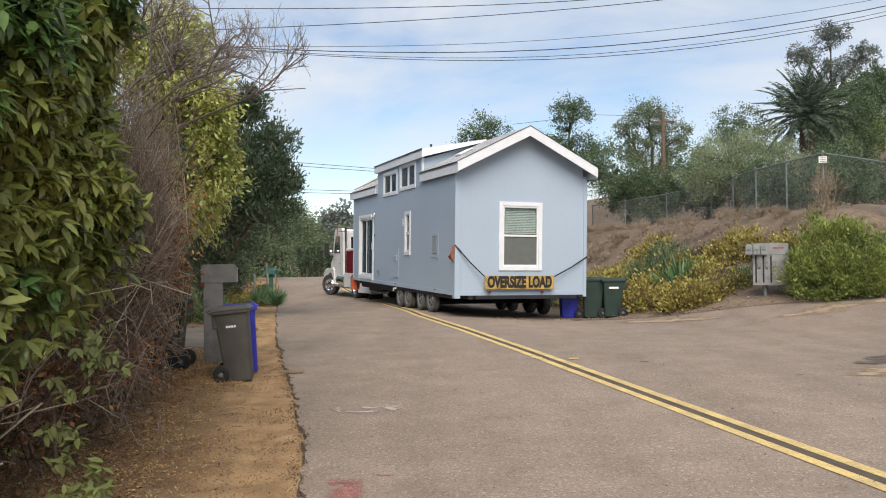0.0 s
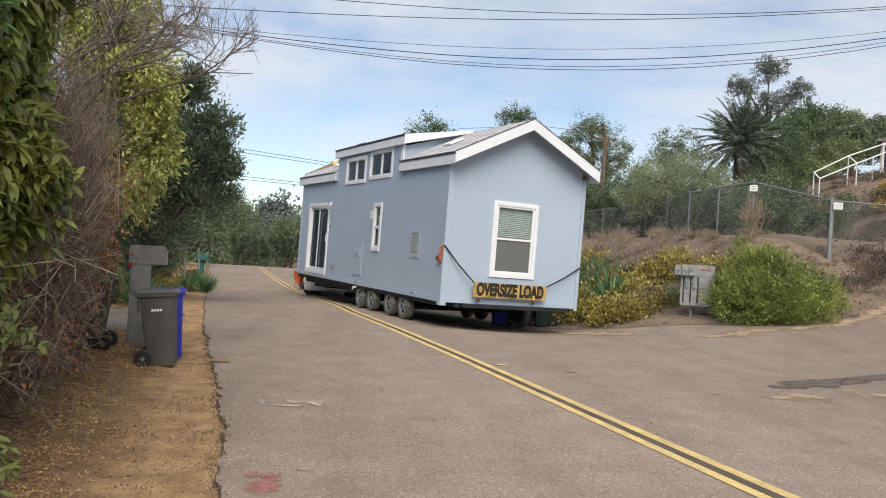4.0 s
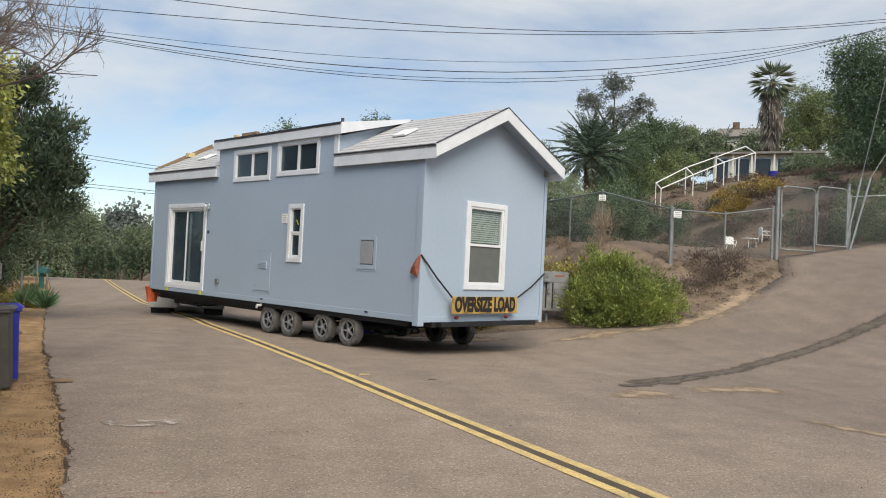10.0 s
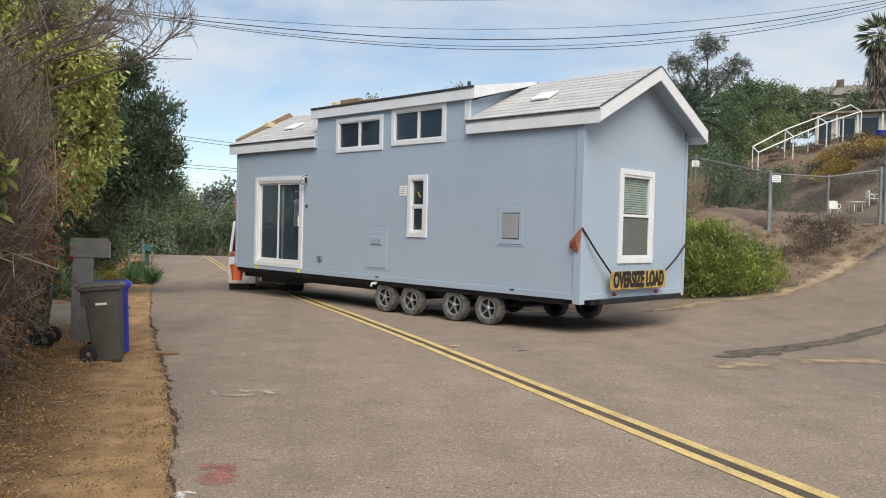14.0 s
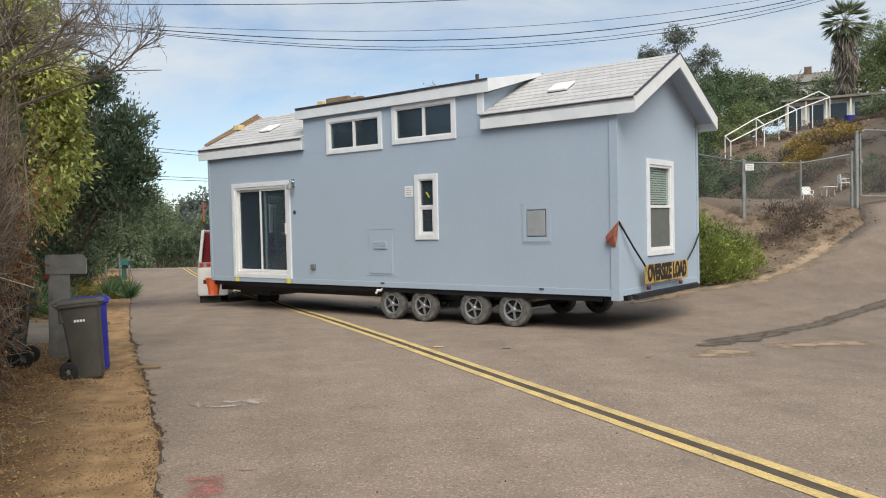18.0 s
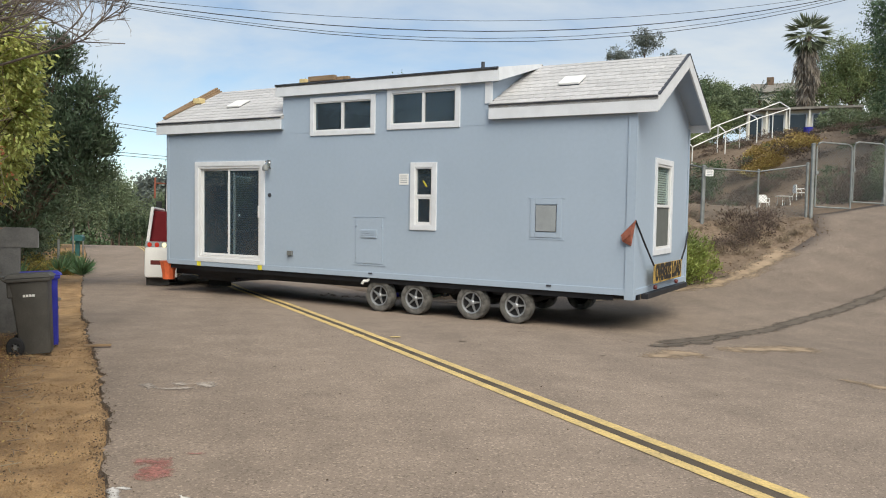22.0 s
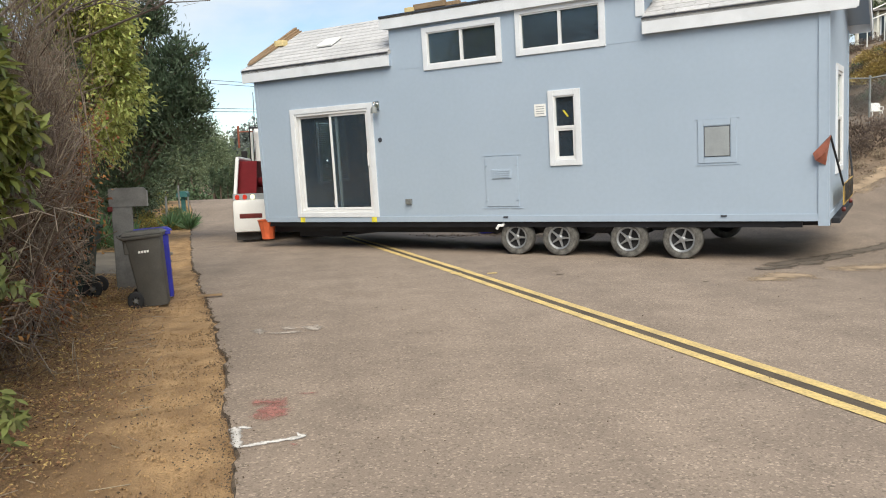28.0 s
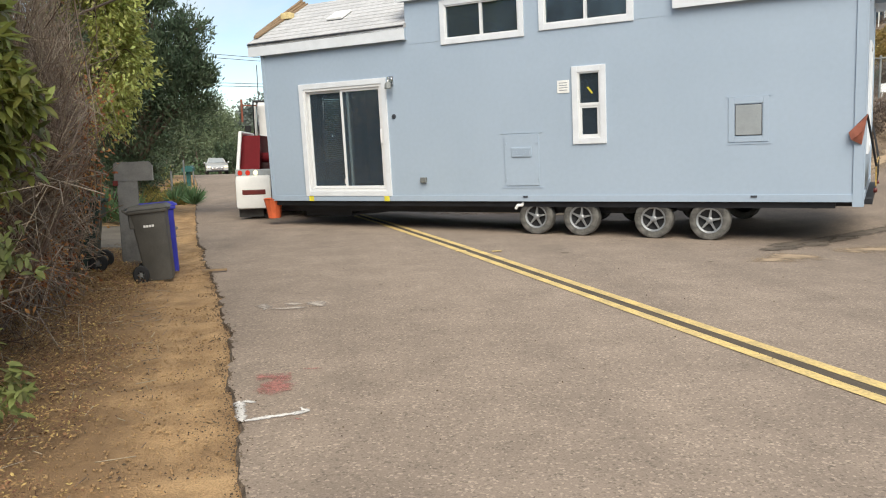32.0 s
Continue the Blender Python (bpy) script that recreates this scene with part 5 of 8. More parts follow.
    part("hub_cap", Shape().lathe([(0.0, -0.008), (r * 0.1, -0.01), (r * 0.17, -0.03), (r * 0.17, -0.06)], 16, 1), M["rim"], w, smooth=True)


home, home_wheels = build_house()
for ob in home.children_recursive:       # daylight falls through the panes
    if ob.name.split(".")[0] == "pane":
        ob.visible_shadow = False
trailer_wheel_parts(home_wheels[0][0])
for w, m0, s in home_wheels[1:]:
    for src in home_wheels[0][0].children:
        c = src.copy()
        scene.collection.objects.link(c)
        c.parent = w

# ---- tow truck; origin on the ground under its hitch, x ahead, y to its left ----


def build_truck():
    t = thing("tow_truck", "white and dark red tow truck coupled to the trailer", "truck")
    part("chassis", Shape().box(-0.2, 6.3, -0.45, 0.45, 0.55, 0.80, 0.02), M["steel"], t)
    for s in (1, -1):
        y0, y1 = (0.30, 1.22) if s > 0 else (-1.22, -0.30)
        arch = [(-0.45, 0.32), (-0.45, 1.04), (3.1, 1.05), (3.1, 0.45), (2.25, 0.45)] + [(1.60 + 0.62 * math.cos(a), 0.47 + 0.56 * math.sin(a)) for a in [0.2 + k * (math.pi - 0.4) / 8 for k in range(9)]] + [(0.95, 0.45), (0.9, 0.30)]
        part("rear_fender", Shape().prism(arch, 1, y0, y1), M["truckwhite"], t, "rounded white rear fender")
        part("fender_end", Shape().box(-0.74, -0.44, y0 - 0.003, y1 + 0.003, 0.29, 1.06, 0.10), M["truckwhite"], t, smooth=True)
        part("tail_panel", Shape().box(-0.60, -0.50, y0, y1, 1.05, 1.20, 0.02), M["vent"], t)
        for k, mm in enumerate(("redlit", "redlit", "whitelit")):
            yy = (y1 - 0.12 - 0.2 * k) if s > 0 else (y0 + 0.12 + 0.2 * k)
            part("tail_lamp", Shape().lathe([(0.0, -0.03), (0.05, -0.028), (0.062, 0.0), (0.062, 0.02)], 14, 0, (-0.61, yy, 1.12)), M[mm], t)
        part("tool_box", Shape().prism([(-0.30, 1.20), (0.25, 1.98), (2.9, 1.98), (2.9, 1.05), (-0.30, 1.05)], 1, s * 0.62, s * 1.14), M["truckred"], t, "dark red side body")
        part("body_trim", Shape().tube([(-0.52, s * 1.16, 1.18), (0.02, s * 1.12, 2.04), (2.9, s * 1.12, 2.04)], 0.05, 8), M["truckwhite"], t)
        part("bumper", Shape().box(-0.75, -0.60, s * 0.45, s * 1.05, 0.62, 0.74, 0.02), M["redlens"], t)
        part("mud_flap", Shape().box(-0.52, -0.49, s * 0.55, s * 1.18, 0.10, 0.6), M["tyre"], t)
        part("fuel_tank", Shape().lathe([(0.0, 3.15), (0.3, 3.17), (0.32, 3.3), (0.32, 4.3), (0.3, 4.42), (0.0, 4.44)], 20, 0, (0, s * 0.95, 0.68)), M["chrome"], t, smooth=True)
        part("step", Shape().box(3.6, 4.9, s * 0.98, s * 1.22, 0.42, 0.48, 0.01), M["gal"], t)
        part("exhaust_pipe", Shape().tube([(3.38, s * 1.0, 0.9), (3.38, s * 1.0, 3.0)], 0.045, 10), M["chrome"], t)
        mir = part("mirror", Shape().box(5.0, 5.1, s * 1.42, s * 1.62, 1.85, 2.36, 0.02), M["rimdark"], t, "black side mirror")
        part("mirror_arm", Shape().tube([(5.05, s * 1.15, 2.15), (5.05, s * 1.5, 2.12)], 0.018, 6).tube([(5.05, s * 1.15, 1.75), (5.05, s * 1.5, 1.78)], 0.018, 6), M["steel"], mir)
        part("spot_mirror", Shape().lathe([(0.0, -0.06), (0.09, -0.03), (0.11, 0.03), (0.0, 0.05)], 14, 0, (5.0, s * 1.30, 1.95)), M["chrome"], t)
        part("headlamp", Shape().box(6.85, 6.98, s * 0.7, s * 1.02, 0.98, 1.2, 0.04), M["whitepaint"], t)
        part("front_fender", Shape().prism([(5.0, 0.5), (5.0, 1.15), (5.25, 1.25), (6.6, 1.15), (6.95, 0.95), (6.95, 0.5), (6.2, 0.5)] + [(5.65 + 0.56 * math.cos(a), 0.47 + 0.56 * math.sin(a)) for a in [0.1 + k * (math.pi - 0.2) / 8 for k in range(9)]] + [(5.08, 0.5)], 1, s * 0.75, s * 1.18), M["truckwhite"], t)
    part("deck", Shape().box(-0.5, 3.1, -0.80, 0.80, 0.95, 1.08), M["steel"], t)
    reel = part("winch_drum", Shape().lathe([(0.08, -0.35), (0.30, -0.35), (0.30, -0.3), (0.12, -0.28), (0.12, 0.28), (0.30, 0.3), (0.30, 0.35), (0.08, 0.35)], 20, 1, (0.4, 0.35, 1.45)), M["truckred"], t, "red winch drum")
    part("boom", Shape().tube([(2.9, 0, 2.3), (0.2, 0, 1.5)], 0.13, 8), M["steel"], t)
    part("headache_rack", Shape().tube([(3.2, -1.1, 1.05), (3.2, -1.1, 2.95), (3.2, 1.1, 2.95), (3.2, 1.1, 1.05)], 0.035, 8), M["steel"], t)
    part("light_bar", Shape().box(3.28, 3.45, -0.6, 0.6, 3.02, 3.14, 0.03), M["foam"], t, "amber beacon bar")
    part("marker_pole", Shape().tube([(3.3, 1.0, 2.85), (3.3, 1.48, 2.85)], 0.02, 6).tube([(3.3, 1.46, 2.4), (3.3, 1.46, 3.02)], 0.035, 6), M["flag"], t, "red outrigger marker pole")
    part("antenna", Shape().tube([(3.9, 1.0, 2.9), (3.9, 1.0, 4.0)], 0.012, 5), M["steel"], t)
    cabp = [(3.55, 0.75), (3.55, 2.86), (3.75, 3.0), (4.7, 3.0), (4.92, 2.86), (5.35, 1.9), (5.35, 0.75)]
    cab = part("cab", Shape().prism(cabp, 1, -1.12, 1.12), M["truckwhite"], t, "white truck cab")
    for s in (1, -1):
        part("side_window", Shape().prism([(4.05, 1.9), (4.05, 2.66), (4.75, 2.66), (5.08, 1.9)], 1, s * 1.115, s * 1.13), M["darkglass"], cab)
        part("door_handle", Shape().box(4.0, 4.14, s * 1.12, s * 1.15, 1.42, 1.46), M["chrome"], cab)
        part("door_line", Shape().box(3.95, 3.97, s * 1.12, s * 1.124, 0.8, 2.5), M["vent"], cab)
    part("rear_window", Shape().box(3.53, 3.55, -0.7, 0.7, 1.9, 2.6), M["darkglass"], cab)
    part("windscreen", Shape().prism([(4.94, 2.78), (4.97, 2.80), (5.37, 1.95), (5.35, 1.93)], 1, -1.0, 1.0), M["darkglass"], cab)
    part("hood", Shape().prism([(5.35, 0.75), (5.35, 1.86), (6.6, 1.64), (6.9, 1.42), (6.95, 0.75)], 1, -0.78, 0.78), M["truckwhite"], t, "white sloping hood")
    part("front_bumper", Shape().box(6.95, 7.15, -1.15, 1.15, 0.42, 0.75, 0.05), M["chrome"], t)
    wheels = []
    for x, ys in ((1.6, (1.05, 0.75)), (5.65, (1.10,))):
        for y in ys:
            for s in (1, -1):
                w = new("wheel")
                w.parent = t
                w.matrix_basis = pose(x, y * s, 0.47, 0, 0, 0 if s > 0 else 180)
                wheels.append((w, w.matrix_basis.copy(), s))
    for ob in t.children_recursive:        # the narrow body of a single-cab truck
        if ob.type == "MESH":
            ob.data.transform(Matrix.Diagonal((1, 0.88, 1, 1)))
    r = 0.47
    first = wheels[0][0]
    part("tyre", Shape().lathe([(r * 0.58, -0.27), (r * 0.92, -0.27), (r, -0.23), (r, -0.04), (r * 0.94, -0.005), (r * 0.7, 0.0), (r * 0.58, -0.03)], 36, 1), M["tyre"], first, smooth=True)
    part("rim", Shape().lathe([(r * 0.60, -0.02), (r * 0.57, -0.01), (r * 0.52, -0.05), (r * 0.34, -0.08), (r * 0.30, -0.02), (r * 0.18, 0.0), (0, 0.0)], 24, 1), M["chrome"], first, "bright steel rim", smooth=True)
    nuts = Shape()
    for k in range(10):
        a = 2 * math.pi * k / 10
        nuts.tube([(0.12 * math.cos(a) * 1.15, -0.03, 0.12 * math.sin(a) * 1.15), (0.12 * math.cos(a) * 1.15, 0.012, 0.12 * math.sin(a) * 1.15)], 0.014, 6)
    part("wheel_nuts", nuts, M["chrome"], first)
    for w, m0, s in wheels[1:]:
        for src in first.children:
            c = src.copy()
            scene.collection.objects.link(c)
            c.parent = w
    return t, wheels


truck, truck_wheels = build_truck()

# ---- the car that comes over the crest ----


def build_car():
    c = thing("car", "silver sedan coming over the crest of the road", "car")
    body = Shape().prism([(-2.25, 0.35), (-2.3, 0.75), (-2.2, 0.95), (-1.6, 1.0), (1.0, 0.98), (2.0, 0.82), (2.25, 0.65), (2.25, 0.35)], 1, -0.88, 0.88)
    part("body", body, M["carsilver"], c)
    top = Shape().add([(-1.55, -0.78, 1.0), (1.0, -0.78, 0.98), (0.3, -0.6, 1.42), (-1.0, -0.6, 1.42), (-1.55, 0.78, 1.0), (1.0, 0.78, 0.98), (0.3, 0.6, 1.42), (-1.0, 0.6, 1.42)],
                      [(0, 1, 2, 3), (7, 6, 5, 4), (0, 4, 5, 1), (1, 5, 6, 2), (2, 6, 7, 3), (3, 7, 4, 0)])
    part("roof", top, M["carsilver"], c)
    part("windscreen", Shape().add([(0.97, -0.68, 1.02), (0.97, 0.68, 1.02), (0.36, 0.54, 1.40), (0.36, -0.54, 1.40), (1.0, -0.68, 1.03), (1.0, 0.68, 1.03), (0.39, 0.54, 1.41), (0.39, -0.54, 1.41)],
                                  [(0, 1, 2, 3), (7, 6, 5, 4), (0, 4, 5, 1), (1, 5, 6, 2), (2, 6, 7, 3), (3, 7, 4, 0)]), M["vent"], c)
    part("grille", Shape().box(2.25, 2.29, -0.5, 0.5, 0.45, 0.62, 0.01), M["chrome"], c)
    part("bumper", Shape().box(2.2, 2.32, -0.86, 0.86, 0.3, 0.42, 0.03), M["steel"], c)
    for s in (1, -1):
        part("headlamp", Shape().box(2.12, 2.27, s * 0.55, s * 0.84, 0.62, 0.76, 0.03), M["whitelit"], c, "lit headlamp")
        part("mirror", Shape().box(0.6, 0.75, s * 0.9, s * 1.05, 0.98, 1.1, 0.02), M["carsilver"], c)
        for x in (-1.4, 1.4):
            part("wheel", Shape().lathe([(0.0, -0.1), (0.31, -0.1), (0.32, -0.05), (0.32, 0.05), (0.31, 0.1), (0.0, 0.1)], 20, 1, (x, s * 0.8, 0.32)), M["tyre"], c)
    return c


car = build_car()

# ---- plants ----


def clump_points(rg, ells, n, sub=26, spread=0.2, shell=0.45):
    """Points in lumps that fill a set of ellipsoids (x, y, z, rx, ry, rz), with gaps between the lumps."""
    vol = np.array([e[3] * e[4] * e[5] for e in ells]) ** 0.75
    share = (n * vol / vol.sum()).astype(int)
    pts, outs = [], []
    for e, k in zip(ells, share):
        c, r = np.array(e[:3]), np.array(e[3:6])
        m = max(6, int(sub * (vol[0] and 1)))
        d = unit(rg.normal(size=(m, 3)))
        sc = d * (rg.uniform(0, 1, (m, 1)) ** shell) * rg.uniform(0.75, 1.12, (m, 1))
        idx = rg.integers(0, m, k)
        loc = sc[idx] + rg.normal(size=(k, 3)) * spread * rg.uniform(0.6, 1.4, (m, 1))[idx]
        pts.append(c + loc * r)
        outs.append(unit(loc * np.array([1, 1, 0.7])))
    return np.concatenate(pts), np.concatenate(outs)


def crown(name, parent, ells, n, size, width, material, seed, sub=26, spread=0.2, droop=0.25, shell=0.45, label="", floor=None):
    rg = np.random.default_rng(seed)
    p, o = clump_points(rg, ells, n, sub, spread, shell)
    if floor is not None:
        keep = p[:, 2] > floor + 0.02
        p, o = p[keep], o[keep]
    d = o * 0.8 + rg.normal(size=p.shape) * 0.7 + np.array([0, 0, -droop])
    me = leaves(name, p, d, size * rg.uniform(0.6, 1.3, len(p)), width, material, rg)
    ob = new(name, me)
    ob.parent = parent
    if label:
        ob["label"] = label
    return ob


def trunk_and_limbs(parent, base, ells, r, seed, material=None, name="trunk"):
    """A bent tapered trunk with limbs that reach into each lump of the crown."""
    rg = np.random.default_rng(seed)
    sh = Shape()
    b = np.array(base, float)
    mid = np.mean([e[:3] for e in ells], 0)
    low = min(e[2] - e[5] * 0.5 for e in ells)
    fork = np.array([b[0] * 0.6 + mid[0] * 0.4, b[1] * 0.6 + mid[1] * 0.4, max(b[2] + 0.4, min(low, mid[2]))])
    sh.tube([b - np.array([0, 0, 0.15]), b + (fork - b) * 0.35 + rg.normal(size=3) * r * 0.5, b + (fork - b) * 0.7 + rg.normal(size=3) * r * 0.5, fork], [r * 1.25, r, r * 0.85, r * 0.7], 9)
    for e in ells:
        c = np.array(e[:3])
        q = fork + (c - fork) * 0.5 + rg.normal(size=3) * 0.12 * e[3]
        sh.tube([fork, q, c], [r * 0.6, r * 0.38, r * 0.12], 7)
        for _ in range(5):
            tip = c + unit(rg.normal(size=3)) * np.array(e[3:6]) * 0.85
            sh.tube([q + (c - q) * rg.uniform(0.2, 0.9), (c + tip) / 2 + rg.normal(size=3) * 0.05, tip], [r * 0.2, r * 0.13, r * 0.04], 5, caps=False)
    return part(name, sh, material or M["bark"], parent)


def tree(label, base, ells, n, size, leaf, seed, r=0.15, width=0.3, sub=26, spread=0.2, category="tree", name="tree", droop=0.25, shell=0.45, group=""):
    t = thing(name, label, category, Matrix.Translation(base), group)
    loc = [(e[0] - base[0], e[1] - base[1], e[2] - base[2], *e[3:6]) for e in ells]
    trunk_and_limbs(t, (0, 0, 0), loc, r, seed)
    crown("crown", t, loc, n, size, width, leaf, seed + 1, sub, spread, droop, shell)
    return t


def twig_mass(starts, dirs, gens, length, radius, seed, spread=0.55, kids=3, shrink=0.72, lift=0.0, within=None):
    """Forking twigs from stems: arrays of bars."""
    rg = np.random.default_rng(seed)
    a, d = np.asarray(starts, float), unit(np.asarray(dirs, float))
    ln, rad = length, radius
    A, B, RA, RB = [], [], [], []
    for g in range(gens):
        b = a + d * ln * rg.uniform(0.6, 1.25, (len(a), 1))
        A.append(a), B.append(b), RA.append(np.full(len(a), rad)), RB.append(np.full(len(a), rad * 0.72))
        nd = np.repeat(d, kids, 0) + rg.normal(size=(len(a) * kids, 3)) * spread + np.array([0, 0, lift])
        fr = rg.uniform(0.35, 1.0, (len(a) * kids, 1))
        a = np.repeat(a, kids, 0) * (1 - fr) + np.repeat(b, kids, 0) * fr
        d = unit(nd)
        ln, rad = ln * shrink, rad * 0.66
    out = [np.concatenate(q) for q in (A, B, RA, RB)]
    if within is not None:
        ok = within(out[1]) & within(out[0])
        out = [q[ok] for q in out]
    return out


# the glossy hedge by the verge
g0 = ground_at(-3.2, 5)
hedge = thing("hedge", "tall glossy broad-leaved hedge, olive lower down", "hedge", Matrix.Translation((-3.4, 4.8, g0)))
rg = np.random.default_rng(3)


def hedge_sprays(n, seed):
    """Shoot tips over the hedge's face and rounded end: places and outward ways, in the hedge's space."""
    r2 = np.random.default_rng(seed)
    y, z = r2.uniform(-2.9, 1.55, n), r2.uniform(0.15, 5.6, n)
    lump = np.array([noise.noise((a * 1.3, b * 1.3, 2)) * 0.30 + noise.noise((a * 3.7, b * 3.7, 6)) * 0.14 for a, b in zip(y, z)])
    tail = np.clip((y - 0.85 - 0.12 * (z > 3)) / 0.8, 0, 1)
    front = np.interp(z, [0, 0.5, 1.0, 1.8, 3.0, 4.5, 5.6], [0.60, 0.72, 0.98, 1.12, 1.14, 1.05, 0.7])
    x = front - 1.5 * tail ** 2.2 + lump - np.abs(r2.normal(0, 0.20, n))
    out = np.stack([1.0 - 0.5 * tail, -0.35 + 1.1 * tail, 0.15 + 0.1 * r2.normal(size=n)], 1)
    thick = np.array([noise.noise((a * 2.1, b * 2.1, 11)) for a, b in zip(y, z)])
    ok = (thick > -0.32 - 0.25 * (z > 1.0)) & (r2.uniform(size=n) < np.interp(z, [0.15, 0.8, 1.25, 1.75], [0.0, 0.04, 0.30, 1.0]))
    return np.stack([x, y, z], 1)[ok], unit(out)[ok]


def rosettes(tips, outs, seed, per=9, size=0.128):
    """Whorls of drooping leaves at each shoot tip."""
    r2 = np.random.default_rng(seed)
    k = len(tips)
    axis = unit(outs + r2.normal(size=(k, 3)) * 0.35)
    p, o, ax = np.repeat(tips, per, 0), np.repeat(outs, per, 0), np.repeat(axis, per, 0)
    ring = unit(np.cross(ax, r2.normal(size=p.shape)))
    lean = r2.uniform(0.15, 0.9, (len(p), 1))
    d = unit(ax * lean + ring * (1.15 - 0.5 * lean) + np.array([0, 0, -0.45]))
    p = p - ax * r2.uniform(0, 0.09, (len(p), 1))
    return p, d, o * 0.45 + np.array([0, -0.25, 1.0]), size * r2.uniform(0.6, 1.25, len(p))


tips, outs = hedge_sprays(6600, 51)
# olive leaves are commoner towards the bottom, dark green ones towards the top
olive = np.array([noise.noise((a[1] * 1.1, a[2] * 1.1, 20)) for a in tips]) * 0.9 + np.interp(tips[:, 2], [0, 2.3, 3.2, 4.2], [0.5, 0.25, -0.35, -0.9]) + 0.25 * np.clip(tips[:, 1], -1, 1) > 0
for pick, leaf, lab in ((~olive, L["hedge"], "dark green glossy leaves"), (olive, L["hedgelight"], "olive-yellow leaves, mostly low on the face")):
    p, d, f, sz = rosettes(tips[pick], outs[pick], 52)
    part("crown", oval_leaves("crown", p, d, f, sz, 0.17, leaf, rg), None, hedge, lab)
H_DARK = [(-0.35, -2.4, 2.3, 1.15, 1.2, 2.0), (-0.3, -0.9, 3.0, 1.15, 1.3, 2.4), (-0.6, 0.2, 3.4, 1.0, 0.9, 2.3), (-0.5, -1.2, 4.8, 1.2, 1.7, 1.2)]
crown("inner_leaves", hedge, H_DARK, 15000, 0.12, 0.22, L["hedge"], 11, 75, 0.17, 0.35, 0.4, "shaded inner leaves")
sp = np.array([(1.36, -0.24, 0.98), (1.30, -0.15, 1.12), (1.25, -0.30, 0.85), (1.40, -0.10, 0.95), (1.27, -0.30, 0.45), (1.22, -0.25, 0.62), (1.30, -0.38, 0.30), (1.24, -0.20, 0.15), (1.62, -0.78, 0.30), (1.66, -0.72, 0.42)])
sp = np.repeat(sp, 5, 0) + rg.normal(size=(50, 3)) * np.array([0.06, 0.07, 0.06])
p, d, f, sz = rosettes(sp, np.tile([[0.8, -0.3, 0.4]], (50, 1)), 53, 7, 0.078)
low = part("young_growth", oval_leaves("young_growth", p, d, f, sz, 0.19, L["sprig"], rg), None, hedge)
low["kind"] = "stuff"
st = np.stack([rg.uniform(-0.9, 0.75, 40), rg.uniform(-2.6, 1.4, 40), np.full(40, -0.05)], 1)
dr = np.stack([rg.normal(0.1, 0.25, 40), rg.normal(0, 0.3, 40), np.full(40, 1.0)], 1)
tw = twig_mass(st, dr, 5, 0.85, 0.020, 4, 0.6, 3, 0.66, 0.0, lambda p: (p[:, 0] < np.interp(p[:, 2], [0, 1.0, 2.0], [1.0, 1.2, 1.15])) & (p[:, 1] < 1.3))
part("stem_mass", sticks("stem_mass", *tw, M["twig"]), None, hedge, "bare brown stems")
st = np.stack([rg.uniform(-0.6, 0.85, 130), rg.uniform(-2.8, 1.7, 130), rg.uniform(0.0, 0.9, 130)], 1)
dr = np.stack([rg.normal(0.5, 0.5, 130), rg.normal(0.0, 0.7, 130), rg.normal(0.35, 0.4, 130)], 1)
tw = twig_mass(st, dr, 5, 0.36, 0.010, 14, 0.7, 3, 0.68, 0.0, lambda p: (p[:, 2] > 0.02) & (p[:, 2] < 1.75) & (p[:, 0] < np.interp(p[:, 2], [0, 0.5, 1.2, 1.75], [0.72, 0.95, 1.05, 1.0])))
part("thicket", sticks("thicket", *tw, M["browntwig"]), None, hedge, "dense leafless brown twigs under the leaves")
crown("shed_leaves", hedge, [(0.45, -1.6, 0.7, 0.5, 1.2, 0.6), (0.45, 0.2, 0.75, 0.5, 1.2, 0.65)], 3000, 0.05, 0.26, L["dead"], 24, 30, 0.25, 0.8, label="rust-brown dead leaves caught in the twigs")

# the dead twiggy shrub
g1 = ground_at(-3.6, 9.2)
dead = thing("dead_shrub", "large leafless dead shrub of grey-brown twigs", "shrub", Matrix.Translation((-3.7, 9.2, g1)))


def dead_within(p):
    """The shrub stands back from the bins low down and leans out higher up."""
    lean = np.interp(p[:, 2], [0, 0.9, 1.3, 2.0, 3.4, 4.1, 5.0], [0.345, 0.345, 0.342, 0.338, 0.332, 0.330, 0.345])
    wob = 0.14 * np.sin(p[:, 2] * 4.3 + p[:, 1] * 3.1) + np.random.default_rng(77).normal(0, 0.16, len(p)) * np.clip(p[:, 2] - 0.6, 0, 1)
    deep = np.interp(p[:, 2], [0, 1.3, 2.0], [0.7, 0.9, 1.9])
    return (p[:, 0] - 3.7 + lean * (p[:, 1] + 9.2) < wob) & (p[:, 1] < deep) & (p[:, 2] < 5.0)


st = np.stack([rg.uniform(-0.9, 0.55, 78), rg.uniform(-2.1, 1.2, 78), np.full(78, -0.05)], 1)
dr = np.stack([rg.normal(0.24, 0.24, 78), rg.normal(0.02, 0.26, 78), np.full(78, 1.0)], 1)
tw = twig_mass(st, dr, 6, 1.3, 0.020, 6, 0.60, 3, 0.82, 0.03, dead_within)
part("twig_mass", sticks("twig_mass", *tw, M["twig"]), None, dead)
